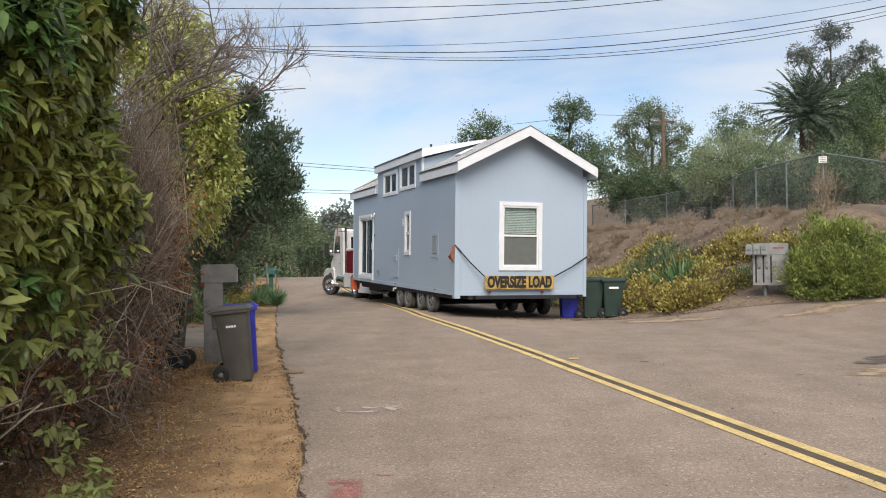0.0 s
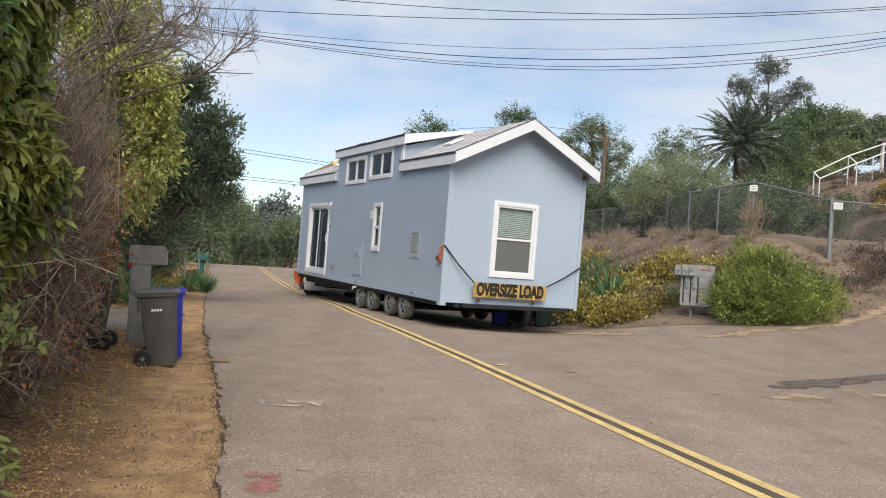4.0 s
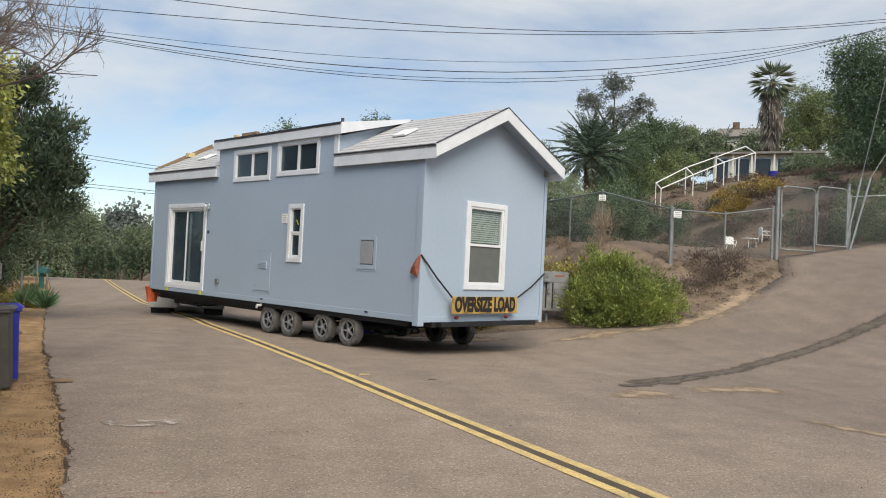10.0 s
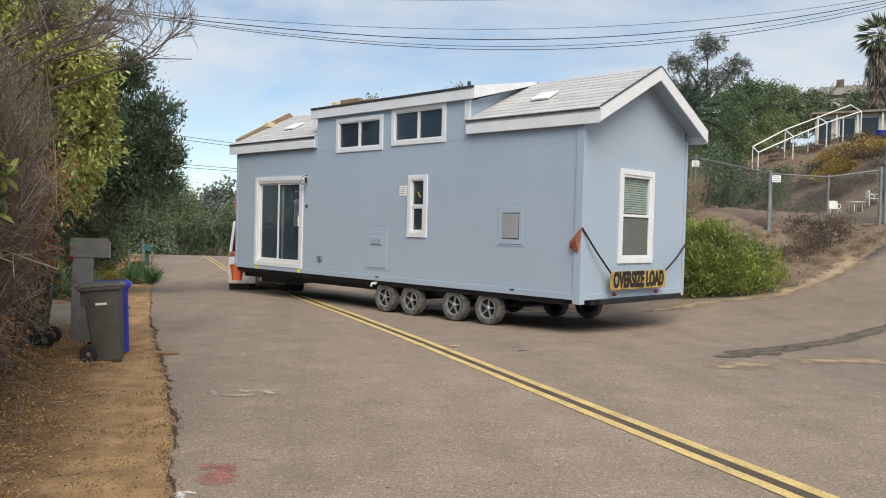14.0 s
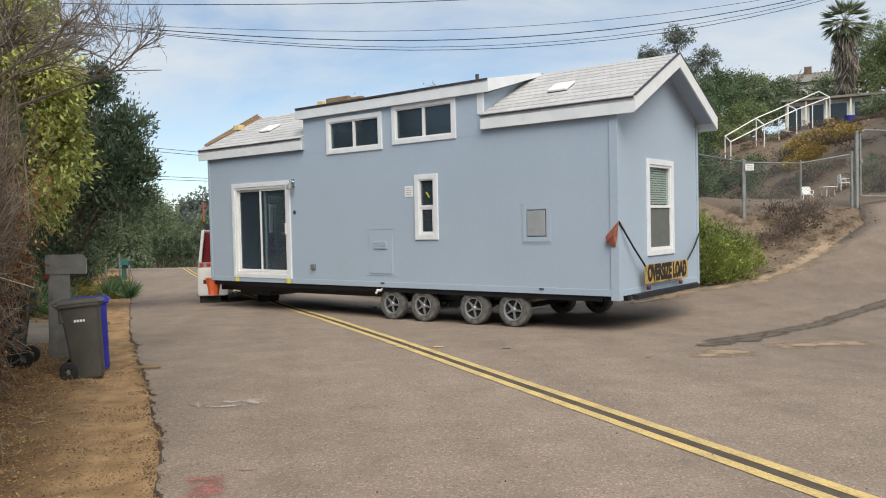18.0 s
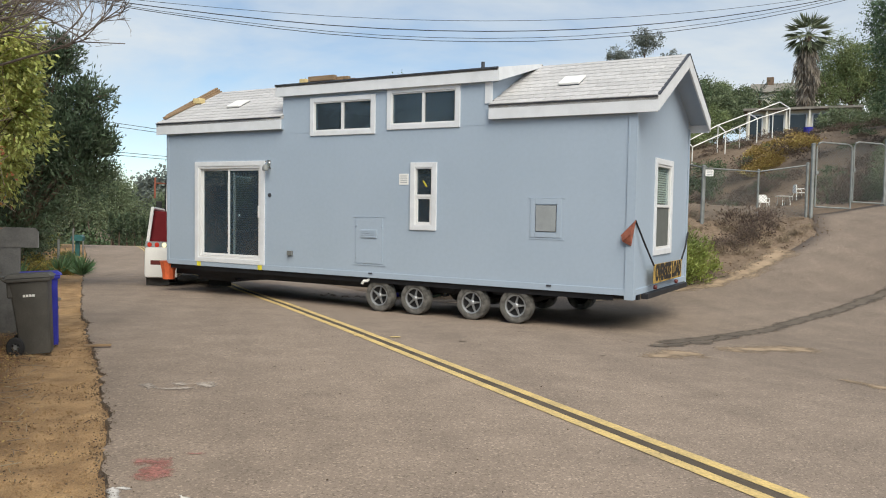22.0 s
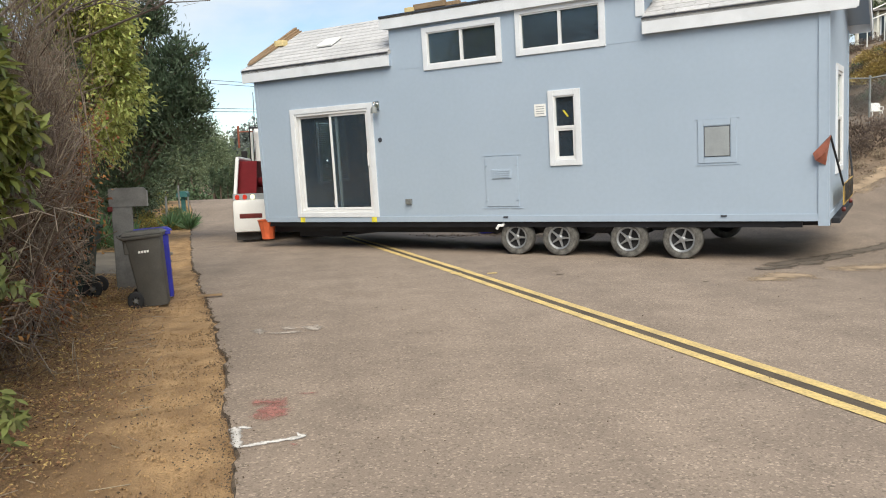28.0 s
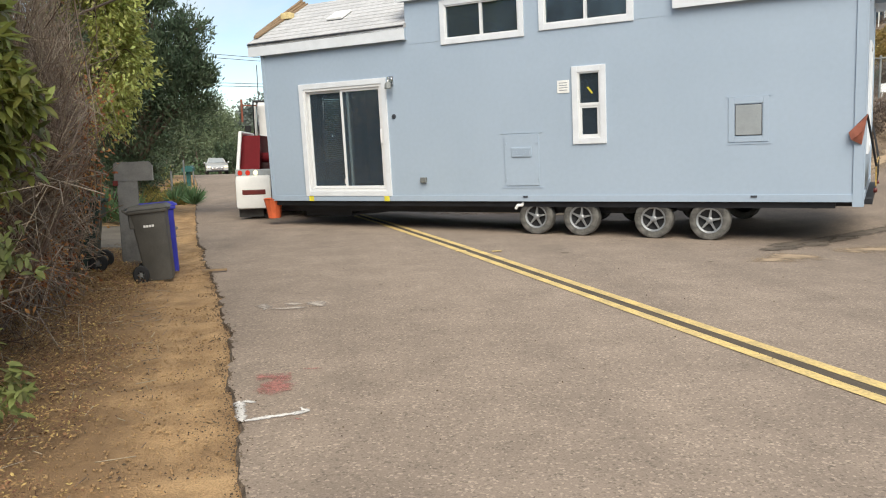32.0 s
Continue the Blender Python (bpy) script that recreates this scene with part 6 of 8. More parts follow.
# long sprays that sweep out over the verge near the top
st = np.stack([rg.uniform(-0.1, 0.5, 9), rg.uniform(-1.0, 0.8, 9), rg.uniform(3.0, 3.9, 9)], 1)
dr = np.stack([rg.normal(0.85, 0.2, 9), rg.normal(0.05, 0.25, 9), rg.normal(0.75, 0.3, 9)], 1)
tw = twig_mass(st, dr, 6, 0.86, 0.019, 8, 0.46, 3, 0.70, 0.05, lambda p: (p[:, 0] - 3.7 + 0.19 * (p[:, 1] + 9.2) < 0.25) & ((p[:, 2] > 3.45) | (p[:, 0] < 0.55)))
part("arching_branch", sticks("arching_branch", *tw, M["greytwig"]), None, dead, "bare grey branches arching over the verge")
st = np.stack([rg.uniform(-0.7, 0.3, 90), rg.uniform(-2.2, 0.2, 90), rg.uniform(0.0, 1.5, 90)], 1)
dr = np.stack([rg.normal(0.7, 0.45, 90), rg.normal(-0.3, 0.6, 90), rg.normal(0.1, 0.45, 90)], 1)
tw = twig_mass(st, dr, 5, 0.34, 0.008, 9, 0.75, 3, 0.66, 0.0, lambda p: (p[:, 2] > 0.02) & (p[:, 1] < 0.5) & (p[:, 1] > -2.5 - 0.5 * p[:, 2]) & (p[:, 0] - 3.7 + 0.325 * (p[:, 1] + 9.2) < 0.0))
part("low_twig_mass", sticks("low_twig_mass", *tw, M["twig"]), None, dead, "dry twigs near the soil")
crown("dead_leaves", dead, [(0.3, -0.6, 1.5, 0.3, 0.6, 0.7), (0.35, 0.3, 1.7, 0.4, 0.5, 0.9), (0.0, -1.0, 0.9, 0.5, 0.6, 0.6), (0.15, 0.1, 0.7, 0.3, 0.4, 0.4), (-0.4, 0.0, 2.2, 0.7, 0.9, 0.8), (-0.1, -1.7, 0.8, 0.4, 0.8, 0.6), (0.1, -2.2, 0.35, 0.5, 0.8, 0.3), (0.35, -1.2, 0.5, 0.4, 0.6, 0.4)], 17000, 0.052, 0.26, L["dead"], 21, 30, 0.25, 0.8, label="rust-brown dead leaves")

# yellow-green shrub and the dark trees behind
tree("tall shrub with yellow-green leaves", (-4.2, 12.2, ground_at(-4.2, 12.2)), [(-3.32, 11.7, 3.1, 0.42, 0.6, 0.85), (-3.55, 11.5, 3.8, 0.5, 0.7, 0.65), (-3.95, 11.2, 4.5, 0.75, 0.8, 0.85), (-3.75, 12.0, 2.6, 0.6, 0.7, 0.75)], 21000, 0.082, L["yellowgreen"], 31, 0.07, 0.22, 70, 0.13, "shrub", "shrub", 0.5)
tree("olive-toned upper shrub behind the dead branches", (-5.0, 10.2, ground_at(-5, 10.2)), [(-4.6, 10.0, 3.9, 0.9, 1.2, 1.0), (-5.2, 9.0, 2.8, 1.1, 1.6, 1.6), (-5.3, 11.0, 2.6, 1.0, 1.2, 1.8)], 9000, 0.09, L["hedgelight"], 33, 0.07, 0.28, 36, 0.2, "shrub", "shrub", 0.4)
tree("dark olive-green tree beside the road", (-6.3, 20.6, ground_at(-6.3, 20.6)), [(-4.6, 20.0, 3.7, 0.9, 1.2, 1.15), (-4.2, 20.0, 4.45, 0.58, 0.9, 0.55), (-4.8, 20.1, 5.35, 0.55, 0.8, 0.6), (-4.05, 19.9, 3.6, 0.5, 0.9, 0.6), (-5.6, 20.2, 3.4, 1.2, 1.6, 1.6), (-5.05, 20.2, 5.3, 0.55, 0.7, 0.45), (-6.1, 20.2, 5.0, 0.9, 1.0, 0.8), (-4.2, 19.9, 2.9, 0.75, 1.0, 1.2), (-6.9, 20.5, 3.9, 1.5, 1.6, 1.8), (-5.9, 20.4, 1.6, 1.0, 1.0, 1.1)], 66000, 0.122, L["dark"], 35, 0.16, 0.14, 80, 0.13, droop=-0.9)
tree("dark bushy tree behind the paved entry", (-7.6, 15.8, ground_at(-7.6, 15.8)), [(-6.9, 15.2, 2.6, 1.5, 1.6, 1.6), (-7.0, 17.6, 2.2, 1.4, 1.4, 1.7), (-7.3, 14.0, 3.6, 1.4, 1.6, 1.6), (-8.6, 16.6, 4.6, 1.8, 2.0, 1.5)], 19000, 0.14, L["dark"], 37, 0.16, 0.22, 40, 0.2)
tree("shaded bushy tree behind the dead shrub", (-6.8, 11.6, ground_at(-6.8, 11.6)), [(-6.2, 11.6, 2.4, 1.5, 1.6, 2.0), (-6.6, 9.0, 2.8, 1.5, 1.8, 2.2), (-6.2, 13.2, 1.5, 1.1, 0.8, 1.2), (-6.2, 6.8, 3.0, 1.6, 1.8, 2.6)], 15000, 0.13, L["dark"], 38, 0.14, 0.22, 36, 0.22)
FAR_LEFT = [((-9.5, 29), [(-8.8, 28.5, 2.6, 1.7, 1.8, 1.8), (-9.6, 30, 4.0, 1.9, 2.0, 1.5), (-8.6, 27.5, 4.4, 1.3, 1.4, 1.1)], "dark", 14000, 0.15),
            ((-9.8, 35), [(-9.6, 34.5, 1.4, 1.3, 2.0, 1.3), (-10.2, 37, 1.8, 1.4, 1.8, 1.6)], "dark", 9000, 0.15),
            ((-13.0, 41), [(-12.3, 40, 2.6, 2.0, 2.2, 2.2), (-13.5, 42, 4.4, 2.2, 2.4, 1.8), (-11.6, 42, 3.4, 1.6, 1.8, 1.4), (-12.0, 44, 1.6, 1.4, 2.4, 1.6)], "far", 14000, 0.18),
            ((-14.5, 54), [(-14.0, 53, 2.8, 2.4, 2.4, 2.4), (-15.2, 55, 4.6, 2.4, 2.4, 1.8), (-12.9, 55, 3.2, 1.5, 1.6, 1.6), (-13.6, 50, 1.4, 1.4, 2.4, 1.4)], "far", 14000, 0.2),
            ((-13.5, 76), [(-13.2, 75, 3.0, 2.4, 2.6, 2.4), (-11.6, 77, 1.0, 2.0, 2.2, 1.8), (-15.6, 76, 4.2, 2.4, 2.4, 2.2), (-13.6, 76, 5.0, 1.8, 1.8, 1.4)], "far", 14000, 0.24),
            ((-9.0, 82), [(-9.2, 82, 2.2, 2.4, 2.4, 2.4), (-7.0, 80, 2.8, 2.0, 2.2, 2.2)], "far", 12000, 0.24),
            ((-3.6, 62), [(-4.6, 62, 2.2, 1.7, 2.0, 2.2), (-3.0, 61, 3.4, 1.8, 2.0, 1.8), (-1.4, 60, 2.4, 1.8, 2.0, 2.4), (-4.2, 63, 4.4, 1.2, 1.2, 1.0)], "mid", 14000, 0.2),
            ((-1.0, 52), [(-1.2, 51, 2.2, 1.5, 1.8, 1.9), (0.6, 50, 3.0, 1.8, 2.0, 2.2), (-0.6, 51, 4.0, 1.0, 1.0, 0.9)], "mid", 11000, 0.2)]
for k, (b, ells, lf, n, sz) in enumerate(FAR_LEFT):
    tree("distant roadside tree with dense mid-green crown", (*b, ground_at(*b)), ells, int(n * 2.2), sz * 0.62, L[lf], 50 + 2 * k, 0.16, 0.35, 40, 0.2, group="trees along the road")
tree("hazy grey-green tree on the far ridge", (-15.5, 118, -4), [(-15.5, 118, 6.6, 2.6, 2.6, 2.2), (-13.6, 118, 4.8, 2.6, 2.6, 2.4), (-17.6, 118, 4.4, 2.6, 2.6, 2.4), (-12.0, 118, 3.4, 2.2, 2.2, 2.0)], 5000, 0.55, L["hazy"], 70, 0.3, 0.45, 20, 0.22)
for k in range(15):                    # the wooded valley beyond the crest
    x, y = -50 + 3.5 * k, 150 + 5 * math.sin(k * 1.9)
    z, top = ground_at(x, y), 7.0 + 2.6 * math.sin(k * 2.3 + 1.0)
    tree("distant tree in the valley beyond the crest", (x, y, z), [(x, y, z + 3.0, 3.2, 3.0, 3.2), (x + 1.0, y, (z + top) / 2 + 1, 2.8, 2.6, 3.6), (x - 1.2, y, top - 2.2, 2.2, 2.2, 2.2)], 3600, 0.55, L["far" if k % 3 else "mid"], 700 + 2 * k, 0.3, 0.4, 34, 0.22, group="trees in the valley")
for k, y in enumerate(np.arange(46, 66, 1.7)):
    x = float(left_x(y)) - 1.5 - 0.02 * y + 0.5 * math.sin(k * 2.7)
    z = ground_at(x, y)
    tree("low green shrub beside the road", (x, y, z), [(x, y, z + 0.35, 0.7, 0.9, 0.45), (x - 0.9, y + 0.4, z + 0.55, 0.8, 0.9, 0.6)], 1500, 0.11, L[("far", "mid", "dark", "hedgelight")[k % 4]], 800 + 2 * k, 0.03, 0.28, 22, 0.22, "shrub", "shrub", group="shrubs along the verge")
for k, y in enumerate(np.arange(21.5, 66, 3.2)):
    x = float(left_x(y)) - 4.3 - 0.02 * y + 0.4 * math.sin(k * 2.1)
    tree("low dark shrub along the verge", (x, y, ground_at(x, y)), [(x, y, ground_at(x, y) + 0.7, 1.1, 1.6, 0.8), (x - 1.0, y + 0.8, ground_at(x, y) + 1.2, 1.1, 1.5, 1.1)], 3600, 0.14, L["dark" if k % 2 else "far"], 300 + 2 * k, 0.05, 0.3, 26, 0.22, "shrub", "shrub", group="shrubs along the verge")
for k in range(9):
    x, y = -12.6 + 0.62 * k, 70 - 0.1 * k
    c = thing("cypress", "narrow dark columnar cypress beyond the crest", "tree", Matrix.Translation((x, y, ground_at(x, y))), "cypress row")
    part("trunk", Shape().tube([(0, 0, -0.1), (0, 0, 1.2)], [0.07, 0.05], 6), M["bark"], c)
    crown("crown", c, [(0, 0, 1.4, 0.3, 0.3, 1.1), (0, 0, 2.1, 0.2, 0.2, 0.7)], 500, 0.2, 0.3, L["dark"], 80 + k, 14, 0.2, -0.6)

# trees behind the house and on the hill
RIGHT_TREES = [
    ("dark-leaved tree with an open rounded crown", (3.2, 47), [(2.6, 46.5, 8.2, 1.7, 1.8, 1.4), (4.4, 47, 6.4, 2.0, 2.0, 1.8), (1.6, 47, 6.2, 1.6, 1.6, 1.5)], "mid", 17955, 0.128, 0.2),
    ("dark-leaved tree with an open rounded crown", (7.8, 49), [(7.9, 48.5, 9.9, 1.4, 1.5, 1.2), (6.6, 48, 7.6, 1.6, 1.7, 1.3), (8.6, 48.5, 7.2, 1.8, 1.8, 1.5), (7.0, 48.0, 5.4, 2.0, 2.0, 1.6)], "mid", 23085, 0.128, 0.2),
    ("dense dark green tree behind the fence", (10.5, 45), [(9.3, 44.5, 5.8, 1.6, 1.8, 1.7), (10.8, 45, 4.8, 1.9, 1.9, 1.9), (12.6, 44, 4.6, 1.9, 1.9, 1.8)], "mid", 23085, 0.128, 0.2),
    ("wispy tree round a utility pole", (13.4, 50), [(13.0, 50, 10.1, 1.4, 1.5, 1.1), (14.6, 50, 8.6, 1.4, 1.5, 1.6), (12.3, 50, 7.8, 1.4, 1.5, 1.3), (11.6, 50, 9.2, 0.8, 0.9, 0.7), (13.6, 50, 6.4, 1.6, 1.5, 1.2)], "far", 17955, 0.128, 0.2),
    ("silvery grey-green olive tree behind the fence", (12.0, 32.5), [(11.5, 31.8, 5.1, 1.25, 1.5, 1.3), (12.9, 31.6, 5.3, 1.1, 1.3, 1.1), (10.4, 32, 4.5, 1.0, 1.3, 1.1), (12.2, 31.4, 4.2, 1.5, 1.4, 1.0)], "greygreen", 15000, 0.13, 0.14),
    ("silvery grey-green olive tree behind the fence", (14.6, 33.0), [(14.2, 32.8, 4.9, 1.2, 1.4, 1.1), (14.0, 32.4, 3.9, 1.3, 1.3, 0.9)], "greygreen", 8000, 0.13, 0.14),
    ("dark green shrub behind the chain-link fence", (12.8, 26.2), [(12.6, 26.0, 3.7, 1.0, 1.0, 0.8), (13.6, 26.6, 3.9, 1.0, 1.0, 0.9)], "mid", 9000, 0.10, 0.14),
    ("dark green shrub behind the chain-link fence", (12.2, 29.6), [(12.0, 29.4, 3.9, 1.0, 1.0, 0.9), (12.9, 30.0, 3.6, 0.9, 0.9, 0.8)], "mid", 9000, 0.10, 0.1),
    ("brown-green hedge shrub along the upper fence", (19.0, 21.2), [(18.9, 21.1, 4.0, 0.9, 0.8, 1.0), (20.2, 21.0, 4.3, 1.0, 0.8, 1.0), (21.6, 20.8, 4.6, 1.0, 0.8, 1.1)], "far", 16000, 0.07, 0.06),
    ("brown-green hedge shrub along the upper fence", (23.6, 20.6), [(23.0, 20.5, 4.9, 1.0, 0.8, 1.1), (24.4, 20.4, 5.2, 1.0, 0.8, 1.1), (25.8, 20.3, 5.4, 1.0, 0.8, 1.2)], "far", 16000, 0.07, 0.06),
    ("dense green tree on the hill", (31.0, 33.0), [(30.4, 33.0, 9.0, 1.8, 1.8, 1.4), (32.2, 33.6, 10.2, 2.0, 2.0, 1.8), (33.6, 31.6, 9.4, 1.8, 1.8, 1.5)], "mid", 24000, 0.13, 0.2),
    ("dark green shrub behind the chain-link fence", (12.0, 36.0), [(11.8, 35.8, 4.0, 1.1, 1.1, 1.1), (12.9, 36.4, 4.4, 1.0, 1.0, 1.0)], "dark", 9000, 0.11, 0.1),
    ("dark green shrub behind the chain-link fence", (14.6, 29.2), [(14.4, 29.0, 4.3, 1.1, 1.1, 1.2), (15.4, 29.6, 3.9, 1.0, 1.0, 0.9), (13.7, 28.8, 3.6, 0.8, 0.8, 0.7)], "mid", 12000, 0.10, 0.1),
    ("dark green shrub behind the chain-link fence", (17.0, 32.5), [(16.8, 32.3, 4.6, 1.2, 1.2, 1.2), (18.0, 33.0, 4.2, 1.0, 1.0, 0.9), (15.9, 32.6, 4.2, 0.9, 0.9, 0.9)], "dark", 12000, 0.11, 0.1),
    ("sparse tall eucalyptus with a see-through crown", (29.5, 60), [(29.4, 59.5, 17.4, 1.5, 1.6, 1.0), (27.4, 59.5, 16.0, 1.5, 1.5, 0.9), (31.2, 58.5, 15.6, 1.3, 1.4, 1.1), (29.6, 59, 14.8, 1.5, 1.5, 1.0), (28.4, 59.6, 13.4, 1.3, 1.3, 0.8), (30.8, 59, 13.0, 1.4, 1.4, 0.9)], "euc", 14000, 0.17, 0.2),
    ("dense green tree on the hill", (27.2, 50), [(26.6, 50, 10.6, 1.8, 2.0, 1.7), (28.2, 51, 11.8, 1.7, 1.8, 1.4), (25.0, 49, 9.0, 1.8, 1.8, 1.6)], "mid", 23085, 0.152, 0.24),
    ("dense green tree on the hill", (32.6, 56), [(31.8, 55, 12.2, 2.0, 2.2, 1.7), (34.4, 55, 12.4, 1.8, 2.2, 1.3), (33.0, 54, 11.2, 2.2, 2.2, 1.4)], "far", 20520, 0.176, 0.24),
    ("bushy tree near the hilltop", (39, 57), [(37.6, 58, 11.6, 1.8, 2.0, 1.3), (40.4, 56, 12.4, 2.0, 2.2, 1.8), (43.5, 54, 14.4, 2.4, 2.4, 2.2)], "far", 20520, 0.176, 0.24),
    ("bushy tree near the hilltop", (46, 50), [(44, 49, 13.0, 2.6, 2.6, 2.2), (46.5, 46, 13.2, 2.6, 2.6, 2.4), (49, 44, 13.6, 2.8, 2.8, 2.6)], "mid", 20520, 0.184, 0.24),
    ("feathery green pepper tree above the driveway", (26.5, 28.4), [(26.4, 28.0, 9.9, 1.9, 2.0, 1.7), (25.6, 28.6, 11.4, 1.3, 1.5, 1.0), (27.4, 26.6, 11.4, 2.0, 2.0, 1.7), (26.6, 27.8, 8.3, 1.7, 1.7, 1.3), (29.4, 25.4, 9.9, 2.2, 2.2, 2.4), (28.0, 26.0, 7.8, 1.8, 1.6, 1.4)], "pepper", 70000, 0.12, 0.2),
    ("dense dark green tree behind the palm", (22.6, 47.0), [(22.4, 46.4, 8.2, 1.8, 1.8, 1.5), (24.0, 47.0, 9.6, 1.8, 1.8, 1.5), (22.0, 48.0, 10.4, 1.7, 1.7, 1.3), (24.8, 47.4, 7.8, 1.7, 1.7, 1.5)], "mid", 23085, 0.112, 0.18),
    ("dense dark green tree behind the palm", (16.0, 44.0), [(15.4, 44.2, 6.4, 1.7, 1.7, 1.6), (17.0, 45.5, 8.4, 1.7, 1.7, 1.3), (13.8, 43.0, 5.6, 1.5, 1.5, 1.3), (21.5, 36.0, 4.6, 0.9, 0.9, 1.0)], "mid", 20520, 0.112, 0.18),
    ("round shrub beside the hill house", (34.6, 43), [(34.4, 43, 9.2, 1.3, 1.3, 0.9), (36.2, 42.2, 9.4, 1.5, 1.5, 1.0)], "far", 12825, 0.112, 0.12),
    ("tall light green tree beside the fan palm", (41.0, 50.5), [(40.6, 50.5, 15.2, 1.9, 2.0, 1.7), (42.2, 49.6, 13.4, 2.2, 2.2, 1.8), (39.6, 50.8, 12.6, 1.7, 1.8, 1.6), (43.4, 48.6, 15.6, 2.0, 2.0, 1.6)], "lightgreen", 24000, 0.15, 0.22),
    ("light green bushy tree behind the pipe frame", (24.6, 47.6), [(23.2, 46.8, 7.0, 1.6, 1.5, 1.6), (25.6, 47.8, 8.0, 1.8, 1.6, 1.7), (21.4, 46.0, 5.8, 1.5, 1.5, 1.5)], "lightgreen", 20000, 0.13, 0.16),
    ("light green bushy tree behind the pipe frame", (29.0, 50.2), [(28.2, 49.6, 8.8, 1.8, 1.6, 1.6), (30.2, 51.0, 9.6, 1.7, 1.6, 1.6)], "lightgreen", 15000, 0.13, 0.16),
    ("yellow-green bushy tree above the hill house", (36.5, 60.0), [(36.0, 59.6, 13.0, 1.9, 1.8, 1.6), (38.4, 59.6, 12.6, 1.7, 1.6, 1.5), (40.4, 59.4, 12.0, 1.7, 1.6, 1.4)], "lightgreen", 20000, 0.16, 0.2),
]
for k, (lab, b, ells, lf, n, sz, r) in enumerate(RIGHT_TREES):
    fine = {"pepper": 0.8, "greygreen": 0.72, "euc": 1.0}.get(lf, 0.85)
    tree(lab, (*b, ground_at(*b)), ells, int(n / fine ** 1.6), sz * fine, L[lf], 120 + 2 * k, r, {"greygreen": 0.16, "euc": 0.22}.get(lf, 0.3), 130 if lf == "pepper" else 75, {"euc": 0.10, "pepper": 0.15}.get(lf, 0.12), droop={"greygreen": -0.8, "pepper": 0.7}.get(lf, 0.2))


def frond(length, droop, leafw, n, rg):
    """One feather frond: a curved rib with leaflets, as quads."""
    t = np.linspace(0, 1, n)
    rib = np.stack([t * length * (1 - 0.25 * droop * t), np.zeros(n), length * (0.55 * t - droop * 1.0 * t * t)], 1)
    pts, dirs, size = [], [], []
    for k in range(2, n):
        tan = unit(rib[k] - rib[k - 1])
        for s in (-1, 1):
            pts.append(rib[k])
            dirs.append(tan * 0.75 + np.array([0, s * 0.8, -0.25]) + rg.normal(size=3) * 0.08)
            size.append(leafw * (1 - 0.55 * abs(2 * t[k] - 0.9)))
    return rib, np.array(pts), np.array(dirs), np.array(size)


def turn(p, az, tilt):
    c, s = math.cos(tilt), math.sin(tilt)
    q = np.stack([p[:, 0] * c - p[:, 2] * s, p[:, 1], p[:, 0] * s + p[:, 2] * c], 1)
    c, s = math.cos(az), math.sin(az)
    return np.stack([q[:, 0] * c - q[:, 1] * s, q[:, 0] * s + q[:, 1] * c, q[:, 2]], 1)


# feather palms behind the fence and on the hill
rg = np.random.default_rng(9)


def feather_palm(label, x, y, crown_z, length, count, sag, thick, leafw, steps):
    p = thing("palm_tree", label, "palm tree", Matrix.Translation((x, y, ground_at(x, y))))
    h = crown_z - ground_at(x, y)
    part("trunk", Shape().tube([(0, 0, -0.2), (0.02, 0, h * 0.5), (0, 0, h)], [thick, thick * 0.9, thick * 1.05], 12), M["bark"], p)
    for k in range(count):
        q = k / count
        az, tilt = k * 2.39996, 1.2 - 2.35 * q ** 0.85
        rib, pts, d, sz = frond(length * rg.uniform(0.9, 1.1), sag * (0.7 + 0.5 * q), leafw, steps, rg)
        pts, d, rib = turn(pts, az, tilt), turn(d, az, tilt), turn(rib, az, tilt)
        top = np.array([0, 0, h + 0.1])
        f = part("frond", leaves("frond", pts + top, d, sz, 0.085, L["palm"], rg), None, p)
        part("rib", sticks("rib", rib[:-1] + top, rib[1:] + top, 0.02, 0.016, L["palm"]), None, f)
    return p


feather_palm("date palm with a wide crown of dark arching fronds", 19.4, 41.9, 8.35, 3.0, 74, 0.40, 0.42, 0.46, 40)
feather_palm("small feathery palm on the hilltop", 32.2, 55.4, 12.6, 1.7, 16, 0.55, 0.13, 0.34, 18)
feather_palm("small feathery palm on the hilltop", 39.2, 58.4, 13.2, 1.7, 16, 0.55, 0.13, 0.34, 18)

# fan palm with its thatch
fx, fy = 37.0, 49.7
fan = thing("palm_tree", "slender fan palm with a shaggy skirt of dead thatch", "palm tree", Matrix.Translation((fx, fy, ground_at(fx, fy))))
fh = 16.3 - ground_at(fx, fy)
part("trunk", Shape().tube([(0, 0, -0.2), (0, 0, fh)], [0.3, 0.2], 10), M["bark"], fan)
crown("thatch", fan, [(0, 0, fh - 1.3, 0.6, 0.6, 1.0), (0, 0, fh - 2.6, 0.75, 0.75, 1.2), (0, 0, fh - 3.9, 0.5, 0.5, 1.1)], 2400, 0.7, 0.055, L["skirt"], 140, 30, 0.2, 3.0, label="pale hanging thatch of dead fronds")
